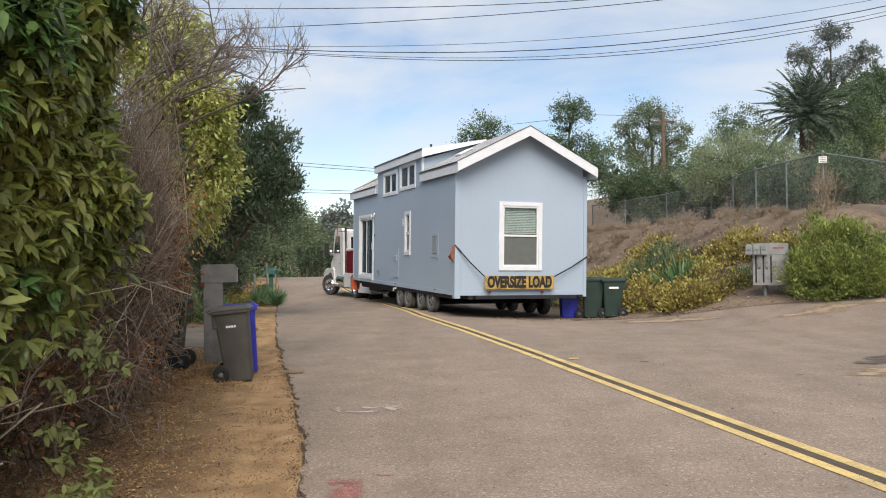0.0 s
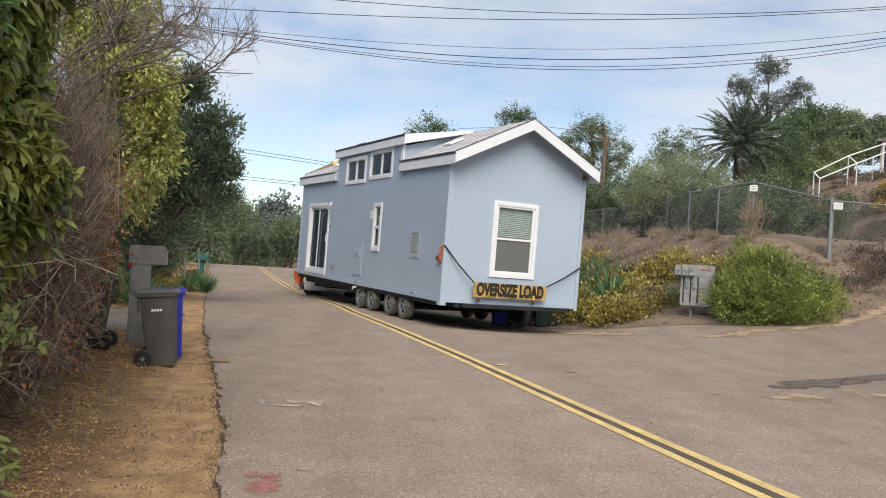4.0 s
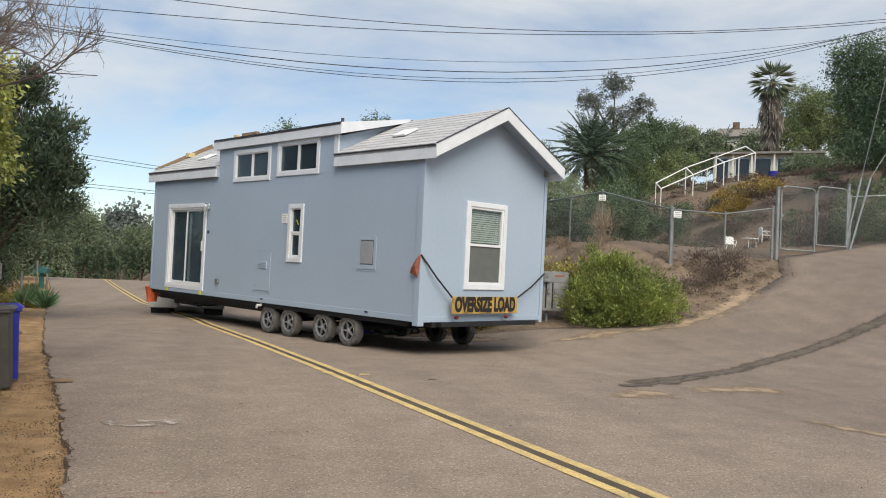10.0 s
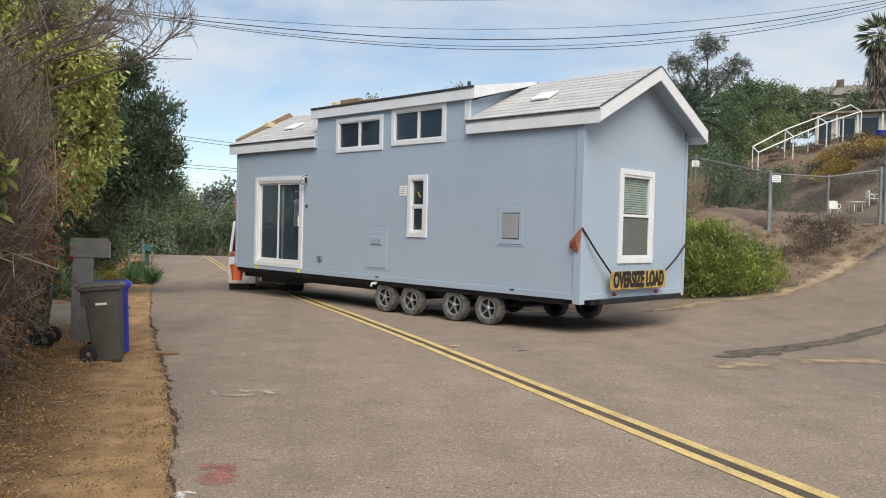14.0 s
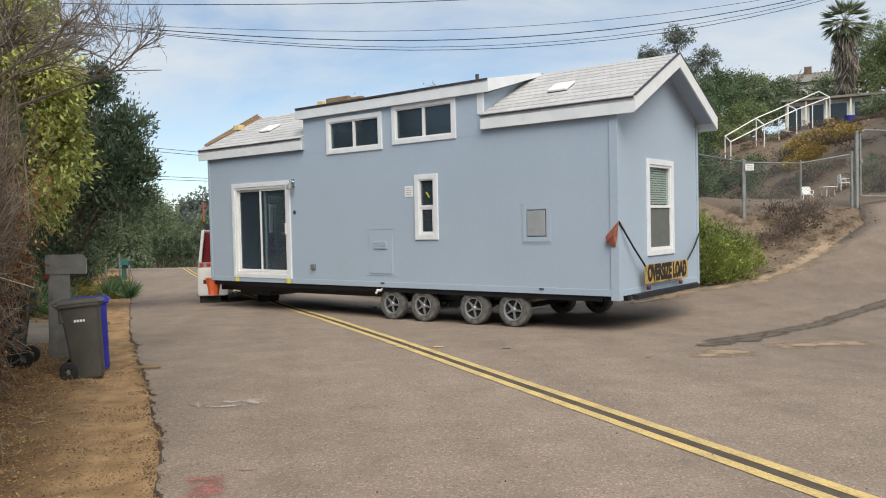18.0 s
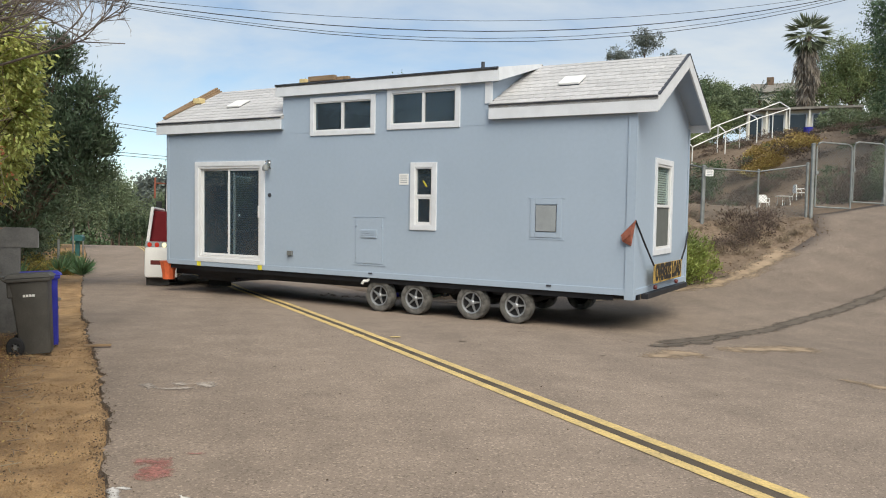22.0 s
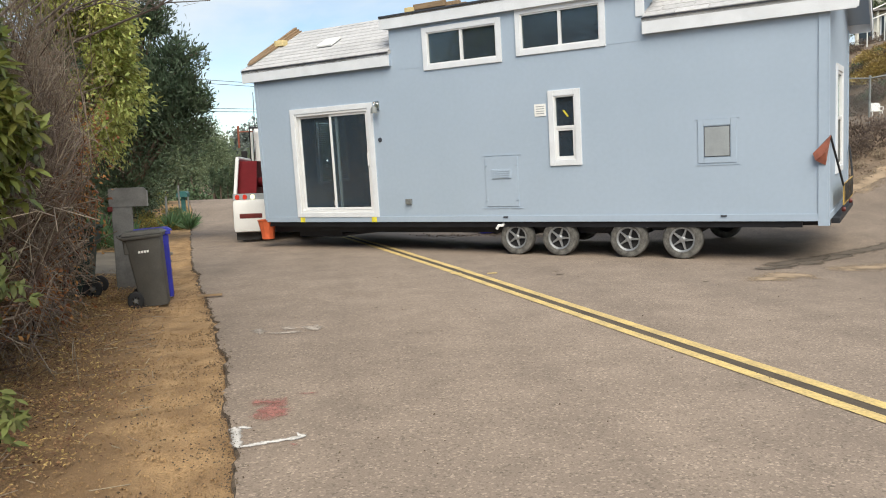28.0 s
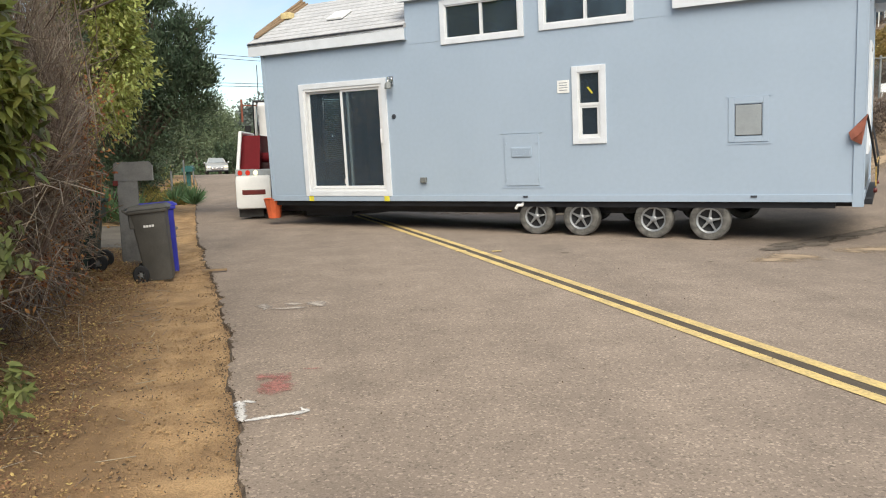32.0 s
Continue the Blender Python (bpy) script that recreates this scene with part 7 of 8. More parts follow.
for k in range(36):
    az, tilt = k * 2.39996, 1.35 - 2.5 * (k / 36) ** 0.9 + rg.normal() * 0.15
    fan_a = np.linspace(-0.95, 0.95, 13)
    dirs = np.stack([np.cos(fan_a), np.sin(fan_a), -0.12 - 0.25 * rg.uniform(size=13)], 1)
    base = np.tile([[0.75, 0, 0.0]], (13, 1))
    top = np.array([0, 0, fh])
    f = part("fan_frond", leaves("fan_frond", turn(base, az, tilt) + top, turn(dirs, az, tilt), 1.1 * rg.uniform(0.8, 1.1, 13), 0.06, L["fan"], rg), None, fan)
    part("stalk", sticks("stalk", np.array([[0.0, 0, fh]]), turn(base[:1], az, tilt) + top, 0.022, 0.016, L["fan"]), None, f)

# bright shrub by the driveway mouth
bx, by = 9.35, 18.1
tree("rounded bright green leafy shrub", (bx, by, ground_at(bx, by)), [(9.3, 17.9, 1.25, 1.1, 1.0, 0.95), (8.45, 18.1, 0.95, 0.75, 0.8, 0.75), (10.15, 17.9, 1.1, 0.72, 0.7, 0.62), (9.0, 18.4, 1.75, 0.8, 0.8, 0.65), (9.7, 17.5, 0.8, 1.0, 0.55, 0.45), (8.8, 17.6, 0.75, 0.8, 0.55, 0.45)], 40000, 0.088, L["bright"], 160, 0.05, 0.14, 110, 0.11, "shrub", "shrub", -0.9)

# mounds of succulents, brush and blades on the bank; each kind has a few forms that repeat
rg = np.random.default_rng(17)


def mound_mesh(leaf, seed, n=900, size=0.07, w=0.3, flat=0.6):
    r2 = np.random.default_rng(seed)
    p, o = clump_points(r2, [(0, 0, 0.12, 0.5, 0.5, 0.42 * flat * 1.6)], n, 60, 0.16, 0.3)
    keep = p[:, 2] > -0.02
    p, o = p[keep], o[keep]
    me = leaves("leaves", p, o + np.array([0, 0, 0.7]) + r2.normal(size=p.shape) * 0.4, size * r2.uniform(0.7, 1.3, len(p)), w, leaf, r2)
    return me


def planted(name, label, category, mesh, x, y, scale, group, sz=1.0):
    ob = new(name, mesh)
    ob.matrix_basis = Matrix.Translation((x, y, ground_at(x, y) - 0.02 - (0.09 * scale if category == "groundcover" else 0))) @ Matrix.Rotation(rg.uniform(0, 6.28), 4, "Z") @ Matrix.Diagonal((scale, scale, scale * sz, 1))
    return tagged(ob, label, category, group)


yel = [mound_mesh(L["succ"], 200 + k, 1300, 0.072, 0.34) for k in range(4)]
gold = [mound_mesh(L["gold"], 205 + k, 1300, 0.08, 0.34) for k in range(3)]
pur = [mound_mesh(L["purple"], 210 + k, 1300, 0.06, 0.25) for k in range(3)]
grn = [mound_mesh(L["mid"], 220 + k, 1300, 0.06, 0.25) for k in range(2)]
spots = []
while len(spots) < 125:
    y = rg.uniform(19.7, 29.0)
    d = rg.uniform(1.6, 6.0)
    x = float(right_x(y)) + d
    s, n = drive_sn(x, y)
    if n < north_edge(s) + 0.75 or (7.0 < x < 8.6 and y < 20.2):
        continue
    spots.append((x, y, d))
for x, y, d in spots:
    q = rg.uniform()
    if q < 0.48:
        planted("succulent", "mounded yellow-olive succulent on the bank", "succulent", yel[rg.integers(4)], x, y, rg.uniform(0.8, 1.5), "succulents on the bank")
    elif q < 0.78:
        planted("succulent", "mounded purple-brown succulent on the bank", "succulent", pur[rg.integers(3)], x, y, rg.uniform(0.6, 1.1), "succulents on the bank")
    else:
        planted("succulent", "low green succulent on the bank", "succulent", grn[rg.integers(2)], x, y, rg.uniform(0.6, 1.1), "succulents on the bank")
for x, y, s in ((12.3, 18.75, 1.0), (12.9, 19.1, 1.15), (11.7, 18.55, 0.9), (13.4, 19.6, 0.9), (12.6, 19.6, 1.1), (14.0, 20.1, 0.8), (11.2, 18.6, 0.8)):
    planted("succulent", "dark purple-grey succulent beside the driveway", "succulent", pur[rg.integers(3)], x, y, s, "succulents by the driveway")
for k in range(46):
    y = rg.uniform(34.8, 38.6)
    x = y * rg.uniform(0.665, 0.755)
    planted("succulent", "golden-yellow groundcover on the hillside", "groundcover", gold[k % 3], x, y, rg.uniform(1.0, 1.5), "groundcover on the hillside", 0.7)
for k in range(300):
    x, y = rg.uniform(15, 46), rg.uniform(22, 52)
    s, n = drive_sn(x, y)
    if n > north_edge(s) + 2.5 and not (12 < x < 21.2 and 21 < y < 28) and not (0.655 < x / y < 0.765 and y < 32.3):
        planted("groundcover", "low olive-grey groundcover on the hillside", "groundcover", (pur + pur + grn)[k % 8], x, y, rg.uniform(0.9, 1.9), "groundcover on the hillside", 0.7)
for k in range(64):
    x, y = rg.uniform(17.2, 22.5), rg.uniform(21.8, 25.2)
    if x / y < 0.80:
        continue
    planted("groundcover", "grey-brown woody shrub behind the gate", "groundcover", (pur + grn)[k % 5], x, y, rg.uniform(0.9, 1.4), "shrubs behind the gate", 1.4)
for k in range(44):
    x, y = rg.uniform(14.5, 24), rg.uniform(30.6, 34.5)
    if 0.655 < x / y < 0.765 and y < 32.3:
        continue
    planted("groundcover", "grey-purple scrub below the hill house", "groundcover", (pur + grn)[k % 4], x, y, rg.uniform(0.9, 1.6), "groundcover on the hillside", 0.9)
grey = mound_mesh(L["pepper"], 230, 2200, 0.14, 0.05, 1.0)
for x, y, s in ((6.35, 23.5, 1.35), (6.8, 23.9, 1.2), (5.9, 23.9, 1.0)):
    planted("grass_clump", "soft grey-green tufted shrub", "shrub", grey, x, y, s, "tufted shrubs", 1.3)


def blade_plant(seed, n=80, length=0.8):
    r2 = np.random.default_rng(seed)
    az = r2.uniform(0, 6.28, n)
    el = r2.uniform(0.35, 1.4, n)
    d = np.stack([np.cos(az) * np.cos(el), np.sin(az) * np.cos(el), np.sin(el)], 1)
    return leaves("blades", d * 0.06, d, length * r2.uniform(0.7, 1.15, n), 0.042, L["agave"], r2, 0.4)


blades = [blade_plant(240 + k) for k in range(3)]
for x, y, s in ((6.45, 21.5, 1.35), (7.05, 22.3, 1.0), (7.4, 24.6, 1.0), (5.3, 23.4, 0.8)):
    planted("agave", "green agave with pointed upright blades", "agave", blades[rg.integers(3)], x, y, s, "agaves on the bank")
for x, y, s in ((-5.2, 18.2, 1.0), (-5.9, 18.6, 1.1), (-6.3, 18.0, 0.9), (-5.6, 26.4, 0.7), (-5.9, 27.2, 0.8), (-6.3, 26.8, 0.8), (-6.0, 28.2, 0.8), (-6.6, 28.6, 0.7), (-7.4, 33.5, 0.6)):
    planted("strap_plant", "low clump of green strap leaves by the road", "plant", blades[rg.integers(3)], x, y, s, "strap-leaved plants")
for x, y, s in ((-6.4, 24.6, 0.7), (-7.4, 31.0, 0.8), (-8.0, 34.5, 0.9), (-8.8, 38.5, 0.9), (-7.2, 29.4, 0.7), (-6.6, 23.2, 0.6)):
    planted("roadside_plant", "small mixed green plant on the verge", "plant", (grn + yel)[rg.integers(6)], x, y, s, "verge plants")

for k in range(34):
    y = 21.5 + 0.75 * k
    x = float(left_x(y)) - 0.5 - 2.2 * rg.uniform() ** 1.3
    planted("roadside_plant", "low yellow-green weeds on the dry verge", "plant", (yel + grn + yel)[rg.integers(10)], x, y, rg.uniform(0.35, 0.8), "verge plants", 0.8)

brush = []
for k in range(3):
    r2 = np.random.default_rng(250 + k)
    st = np.stack([r2.uniform(-0.3, 0.3, 22), r2.uniform(-0.3, 0.3, 22), np.zeros(22)], 1)
    dr = np.stack([r2.normal(0, 0.5, 22), r2.normal(0, 0.5, 22), np.ones(22)], 1)
    brush.append(sticks("brush", *twig_mass(st, dr, 4, 0.38, 0.009, 260 + k, 0.45, 3, 0.7), M["paletwig"]))
for k in range(120):
    y = rg.uniform(21.2, 40)
    x = float(right_x(y)) + rg.uniform(4.4, 8.3)
    s, n = drive_sn(x, y)
    if n < north_edge(s) + 2.2:
        continue
    planted("dry_brush", "dry straw-coloured brush on the bank", "dry brush", brush[k % 3], x, y, rg.uniform(0.45, 0.85), "dry brush on the bank", 0.75)
planted("dry_brush", "tall dry straw-coloured shrub at the fence corner", "dry brush", brush[0], 10.55, 21.9, 0.80, "dry brush on the bank", 2.2)
planted("dry_brush", "tall dry straw-coloured shrub at the fence corner", "dry brush", brush[1], 10.15, 21.6, 0.5, "dry brush on the bank", 1.3)
for x, y, s in ((11.4, 18.5, 0.45), (12.0, 18.2, 0.4), (12.7, 18.4, 0.5), (13.3, 18.5, 0.45), (13.9, 18.7, 0.45), (14.4, 19.0, 0.4), (12.2, 19.4, 0.5), (13.2, 19.9, 0.45)):
    planted("dry_brush", "low dry straw-coloured brush beside the driveway", "dry brush", brush[rg.integers(3)], x, y, s, "dry brush beside the driveway", 0.7)

for k in range(60):
    x, y = rg.uniform(10.4, 15.0), rg.uniform(18.0, 20.6)
    s, n = drive_sn(x, y)
    if n > north_edge(s) + 0.45:
        planted("dry_brush", "low dry straw-coloured brush beside the driveway", "dry brush", brush[k % 3], x, y, rg.uniform(0.22, 0.42), "dry brush beside the driveway", 0.6)

# leaf litter, twigs and crumbs on the verges
r3 = np.random.default_rng(41)
n = 110000
y = r3.uniform(2.5, 13.5, n)
x = left_x(y) - 0.12 - 3.0 * r3.beta(2.0, 1.2, n)
keep = (noise_keep := np.array([noise.noise((a * 1.1, b * 1.1, 9)) for a, b in zip(x, y)])) + r3.normal(size=n) * 0.25 + np.clip((left_x(y) - x - np.interp(y, [3.0, 5.5], [0.44, 0.82])) * 0.9, -0.85, 0.7) > 0.08
x, y = x[keep], y[keep]
p = np.stack([x, y, land(x, y) + 0.035 + r3.uniform(0, 0.02, len(x))], 1)
d = r3.normal(size=p.shape) * np.array([1, 1, 0.25])
lit = new("leaf_litter", oval_leaves("leaf_litter", p, d, np.tile([[0.0, 0.0, 1.0]], (len(p), 1)), 0.024 * r3.uniform(0.4, 1.5, len(p)), 0.2, M["litter"], r3, 0.1))
tagged(lit, "scattered dry brown leaves on the soil verge", "leaf litter", kind="stuff")


n = 9000
y = r3.uniform(18, 48, n)
x = right_x(y) + 1.2 + 34 * r3.uniform(0, 1, n) ** 1.5
s_, n_ = drive_sn(x, y)
k = n_ > north_edge(s_) + 0.5
x, y = x[k], y[k]
p = np.stack([x, y, land(x, y) + 0.02 + r3.uniform(0, 0.05, len(x))], 1)
d = r3.normal(size=p.shape) * np.array([1, 1, 0.2])
mul = new("hillside_mulch", oval_leaves("hillside_mulch", p, d, np.tile([[0.0, -0.2, 1.0]], (len(p), 1)), (0.06 + 0.003 * (y - 18)) * r3.uniform(0.6, 1.6, len(p)), 0.3, M["mulch"], r3, 0.15))
tagged(mul, "brown-grey dry mulch and litter on the bank and hillside", "mulch", kind="stuff")


def crumbs(name, x, y, size, material, seed, label):
    """Small angular lumps lying on the ground."""
    r2 = np.random.default_rng(seed)
    m = len(x)
    base = np.array([[1, 0, 0], [-1, 0, 0], [0, 1, 0], [0, -1, 0], [0, 0, 1], [0, 0, -0.4]], float)
    v = base[None] * (size * r2.uniform(0.4, 1.5, m))[:, None, None] * r2.uniform(0.6, 1.3, (m, 6, 1))
    a = r2.uniform(0, 6.28, m)
    c, s = np.cos(a)[:, None], np.sin(a)[:, None]
    v = np.stack([v[:, :, 0] * c - v[:, :, 1] * s, v[:, :, 0] * s + v[:, :, 1] * c, v[:, :, 2]], -1)
    z = land(x, y) + 0.012
    v += np.stack([x, y, z], 1)[:, None, :]
    f = np.array([[0, 2, 4], [2, 1, 4], [1, 3, 4], [3, 0, 4], [2, 0, 5], [1, 2, 5], [3, 1, 5], [0, 3, 5]])
    q = (np.arange(m)[:, None, None] * 6 + f[None]).reshape(-1, 3)
    ob = new(name, fast_mesh(name, v.reshape(-1, 3), q, material))
    return tagged(ob, label, name.replace("_", " "), kind="stuff")


n = 2200
y = r3.uniform(2.5, 14, n)
jag_ = np.array([noise.noise((q * 0.8, 3, 1)) * 0.07 + noise.noise((q * 4.5, 7, 1)) * 0.06 + noise.noise((q * 13, 2, 1)) * 0.03 for q in y])
x = left_x(y) + jag_ + r3.normal(-0.015, 0.03, n)
crumbs("asphalt_crumbs", x, y, 0.0052, M["clod"], 42, "dark crumbled asphalt along the broken road edge")
n = 9000
y = r3.uniform(2.5, 13, n)
x = left_x(y) - r3.uniform(0.05, 2.4, n)
crumbs("soil_clods", x, y, 0.009, M["soil"], 43, "small brown clods and stones on the verge")
n = 5200
y = r3.uniform(2.5, 12, n)
x = left_x(y) - 0.03 - np.abs(r3.normal(0, 0.26, n)) - 0.5 * (r3.uniform(0, 1, n) < 0.35)
keep = np.array([noise.noise((a * 1.6, b * 3.4, 31)) for a, b in zip(x, y)]) + r3.normal(size=n) * 0.16 > 0.12
x, y = x[keep], y[keep]
crumbs("dark_clods", x, y, 0.0062, M["clod"], 46, "small dark clods scattered on the verge beside the road")
n = 800
s_ = r3.uniform(2, 13, n)
nn = north_edge(s_) + r3.normal(0.35, 0.35, n)
crumbs("bank_stones", DRIVE_O[0] + DRIVE_E[0] * s_ + DRIVE_N[0] * nn, DRIVE_O[1] + DRIVE_E[1] * s_ + DRIVE_N[1] * nn, 0.022, M["mulch"], 44, "loose stones and clods along the foot of the bank")
n = 500
x = r3.uniform(-1.0, 8, n)
y = r3.uniform(4, 20, n)
k = paved(x, y)
crumbs("road_grit", x[k], y[k], 0.006, M["clod"], 45, "scattered dark grit on the road")
n = 420
y = r3.uniform(3.5, 14, n)
x = left_x(y) - 0.5 - 2.0 * r3.uniform(0, 1, n)
a = np.stack([x, y, land(x, y) + 0.03], 1)
b = a + np.stack([r3.normal(0, 0.1, n), r3.normal(0, 0.1, n), r3.uniform(0, 0.04, n)], 1)
tagged(new("fallen_twigs", sticks("fallen_twigs", a, b, 0.004, 0.003, M["paletwig"])), "thin fallen twigs on the verge", "twigs", kind="stuff")

# ---- fence, gate and signs ----


def post_at(parent, x, y, h, r=0.03, name="post"):
    z = ground_at(x, y)
    part(name, Shape().tube([(x, y, z - 0.2), (x, y, z + h)], r, 10).lathe([(r * 1.25, z + h), (r * 1.25, z + h + 0.03), (0.0, z + h + 0.06)], 10, 2, (x, y, 0)), M["gal"], parent)
    return z


def netting(parent, a, b, za, zb, h, pitch=0.095, wire=0.0030):
    """Chain-link between two posts: two sets of slanting wires."""
    a, b = np.array(a, float), np.array(b, float)
    ln = np.linalg.norm(b - a)
    A, B = [], []
    for sgn in (1, -1):
        for q in np.arange(-h, ln + h, pitch):
            s0, s1 = (q, q + h) if sgn > 0 else (q + h, q)
            lo, hi = 0.0, 1.0
            t0 = (0 - s0) / (s1 - s0)
            t1 = (ln - s0) / (s1 - s0)
            lo, hi = max(0, min(t0, t1)), min(1, max(t0, t1))
            if hi - lo < 0.02:
                continue
            for lst, t in ((A, lo), (B, hi)):
                s = s0 + (s1 - s0) * t
                f = s / ln
                xy = a + (b - a) * f
                lst.append((xy[0], xy[1], za + (zb - za) * f + 0.05 + t * (h - 0.05)))
    me = sticks("netting", np.array(A), np.array(B), wire, wire, M["gal"])
    ob = part("netting", me, None, parent, "thin diamond wire netting")
    ob["kind"] = "stuff"


def fence_run(label, pts, h=1.62, tops=()):
    f = thing("chain_link_fence", label, "fence")
    zs = []
    for i, (x, y) in enumerate(pts):
        hi = tops[i] - ground_at(x, y) if i < len(tops) else h
        zs.append(post_at(f, x, y, hi, 0.03 if 0 < i < len(pts) - 1 else 0.042) + hi - h)
    for (p, zp), (q, zq) in zip(zip(pts, zs), zip(pts[1:], zs[1:])):
        part("top_rail", Shape().tube([(*p, zp + h - 0.03), (*q, zq + h - 0.03)], 0.021, 8), M["gal"], f)
        netting(f, p, q, zp, zq, h)
    return f


FENCE_A = [(11.66, 19.83), (10.84, 22.53), (10.95, 25.2), (11.05, 27.9), (11.13, 30.3), (11.2, 33.0), (10.75, 38.0), (9.9, 42.9), (9.0, 47.5)]
FENCE_B = [(11.66, 19.83), (14.2, 21.1), (15.15, 19.9)]
fa = fence_run("galvanised chain-link fence on top of the bank", FENCE_A, 1.62, [3.60])
fb = fence_run("galvanised chain-link fence beside the driveway", [(11.72, 19.88), (13.95, 20.7), (15.05, 20.0)], 1.62, [3.60, 3.66, 3.85])
fc = fence_run("galvanised chain-link fence above the driveway", [(17.95, 20.25), (21.5, 19.6), (25.5, 19.2)])
for x, y, dz in ((10.78, 22.45, 1.40), (11.78, 19.76, 1.42)):
    z = ground_at(x, y)
    s = thing("fence_sign", "small white warning sign wired to the fence", "sign", Matrix.Translation((x, y, z + dz)) @ Matrix.Rotation(radians(-12), 4, "Z"))
    part("plate", Shape().box(-0.11, 0.11, -0.065, -0.055, -0.09, 0.09, 0.004), M["plasticwhite"], s)
    for k in range(3):
        part("text_bar", Shape().box(-0.08, 0.08, -0.069, -0.066, 0.04 - 0.05 * k, 0.06 - 0.05 * k), M["vent"], s)


def gate_leaf(label, p, q, h):
    g = thing("metal_gate", label, "gate")
    z = max(ground_at(*p), ground_at(*q)) + 0.08
    (x0, y0), (x1, y1) = p, q
    r = 0.16
    ux, uy = (x1 - x0) / math.hypot(x1 - x0, y1 - y0), (y1 - y0) / math.hypot(x1 - x0, y1 - y0)
    path = [(x0, y0, z), (x0, y0, z + h - r), (x0 + ux * r * 0.3, y0 + uy * r * 0.3, z + h - r * 0.3), (x0 + ux * r, y0 + uy * r, z + h), (x1 - ux * r, y1 - uy * r, z + h), (x1 - ux * r * 0.3, y1 - uy * r * 0.3, z + h - r * 0.3), (x1, y1, z + h - r), (x1, y1, z)]
    part("gate_frame", Shape().tube(path, 0.026, 8), M["gal"], g)
    part("bottom_rail", Shape().tube([path[0], path[-1]], 0.024, 8), M["gal"], g)
    part("latch", Shape().box(x0 - 0.03, x0 + 0.05, y0 - 0.05, y0 + 0.05, z + h * 0.5, z + h * 0.5 + 0.1, 0.01), M["gal"], g)
    netting(g, p, q, z, z, h - 0.05)
    return g


for x, y, h in ((15.15, 19.92, 4.40 - ground_at(15.15, 19.92)), (17.9, 20.27, 1.95)):
    gp = thing("gate_post", "thick galvanised gate post", "post")
    post_at(gp, x, y, h, 0.055, "pole")
gate_leaf("galvanised wire gate leaf with a rounded frame", (15.25, 19.9), (16.55, 20.06), 1.85)
gate_leaf("galvanised wire gate leaf with a rounded frame", (16.62, 20.07), (17.82, 20.22), 1.75)

# ---- poles, guys and overhead wires ----
pole = thing("utility_pole", "weathered brown wooden utility pole among the trees", "utility pole", Matrix.Translation((13.5, 48.2, ground_at(13.5, 48.2))))
top = 9.9 - ground_at(13.5, 48.2)
part("shaft", Shape().tube([(0, 0, -0.5), (0, 0, top)], [0.15, 0.11], 10), M["wood"], pole)
part("crossarm", Shape().box(-0.7, 0.7, -0.06, 0.06, top - 0.7, top - 0.58, 0.01), M["wood"], pole)
for k in (-0.6, -0.25, 0.25, 0.6):
    part("insulator", Shape().lathe([(0.03, 0), (0.05, 0.06), (0.02, 0.12), (0, 0.13)], 8, 2, (k, 0, top - 0.58)), M["vent"], pole)
for x, y, h in ((-8.7, 39.2, 1.5), (-9.6, 45.5, 1.1), (-7.6, 32.0, 1.1)):
    pp = thing("marker_post", "thin grey roadside marker post", "post", Matrix.Translation((x, y, ground_at(x, y))))
    part("shaft", Shape().tube([(0, 0, -0.1), (0, 0, h)], 0.045, 8), M["gal"], pp)
guy = thing("guy_wire", "slanting guy wire with a pale plastic guard", "guy wire")
part("guard", Shape().tube([(17.79, 20.31, 2.6), (18.12, 20.02, 4.95)], 0.028, 8), M["vent"], guy)
part("wire", Shape().tube([(18.12, 20.02, 4.95), (19.9, 18.45, 17.6)], 0.012, 5), M["gal"], guy)
guy2 = thing("guy_wire", "slanting guy wire with a pale plastic guard", "guy wire")
part("guard", Shape().tube([(17.86, 20.16, 2.6), (18.36, 19.92, 4.95)], 0.028, 8), M["vent"], guy2)
part("wire", Shape().tube([(18.36, 19.92, 4.95), (22.4, 19.3, 11.6)], 0.012, 5), M["gal"], guy2)


def wire_thing(pts, r, name="overhead_wire", label="black overhead utility wire sagging across the road"):
    w = tagged(new(name, Shape().tube(pts, r, 5).mesh(name, M["cable"])), label, "wire", "overhead wires")
    return w


for c2, c1, c0, r in ((0.0036, 0.0091, 10.87, 0.011), (0.0027, 0.0458, 10.41, 0.011), (0.0047, 0.0112, 9.42, 0.007), (0.0061, -0.0145, 9.13, 0.013), (0.0072, -0.0372, 8.84, 0.010), (0.0070, -0.0305, 8.93, 0.008)):
    wire_thing([(x, 30.0, c2 * x * x * (0.55 if x < 0 else 1) + c1 * x + c0) for x in np.arange(-34, 37, 2.0)], r * 1.3)
for z0, sl in ((6.05, -0.085), (5.90, -0.08), (4.92, -0.036), (4.80, -0.03)):
    wire_thing([(x, 45.0, z0 + sl * x + 0.0006 * x * x) for x in np.arange(-30, 2, 2.0)], 0.014, label="black utility wire beyond the trees")
wire_thing([(13.5, 48.2, 9.6), (9.0, 46, 9.4), (4.0, 44, 8.6)], 0.012, label="black utility wire beyond the trees")

# ---- bins ----


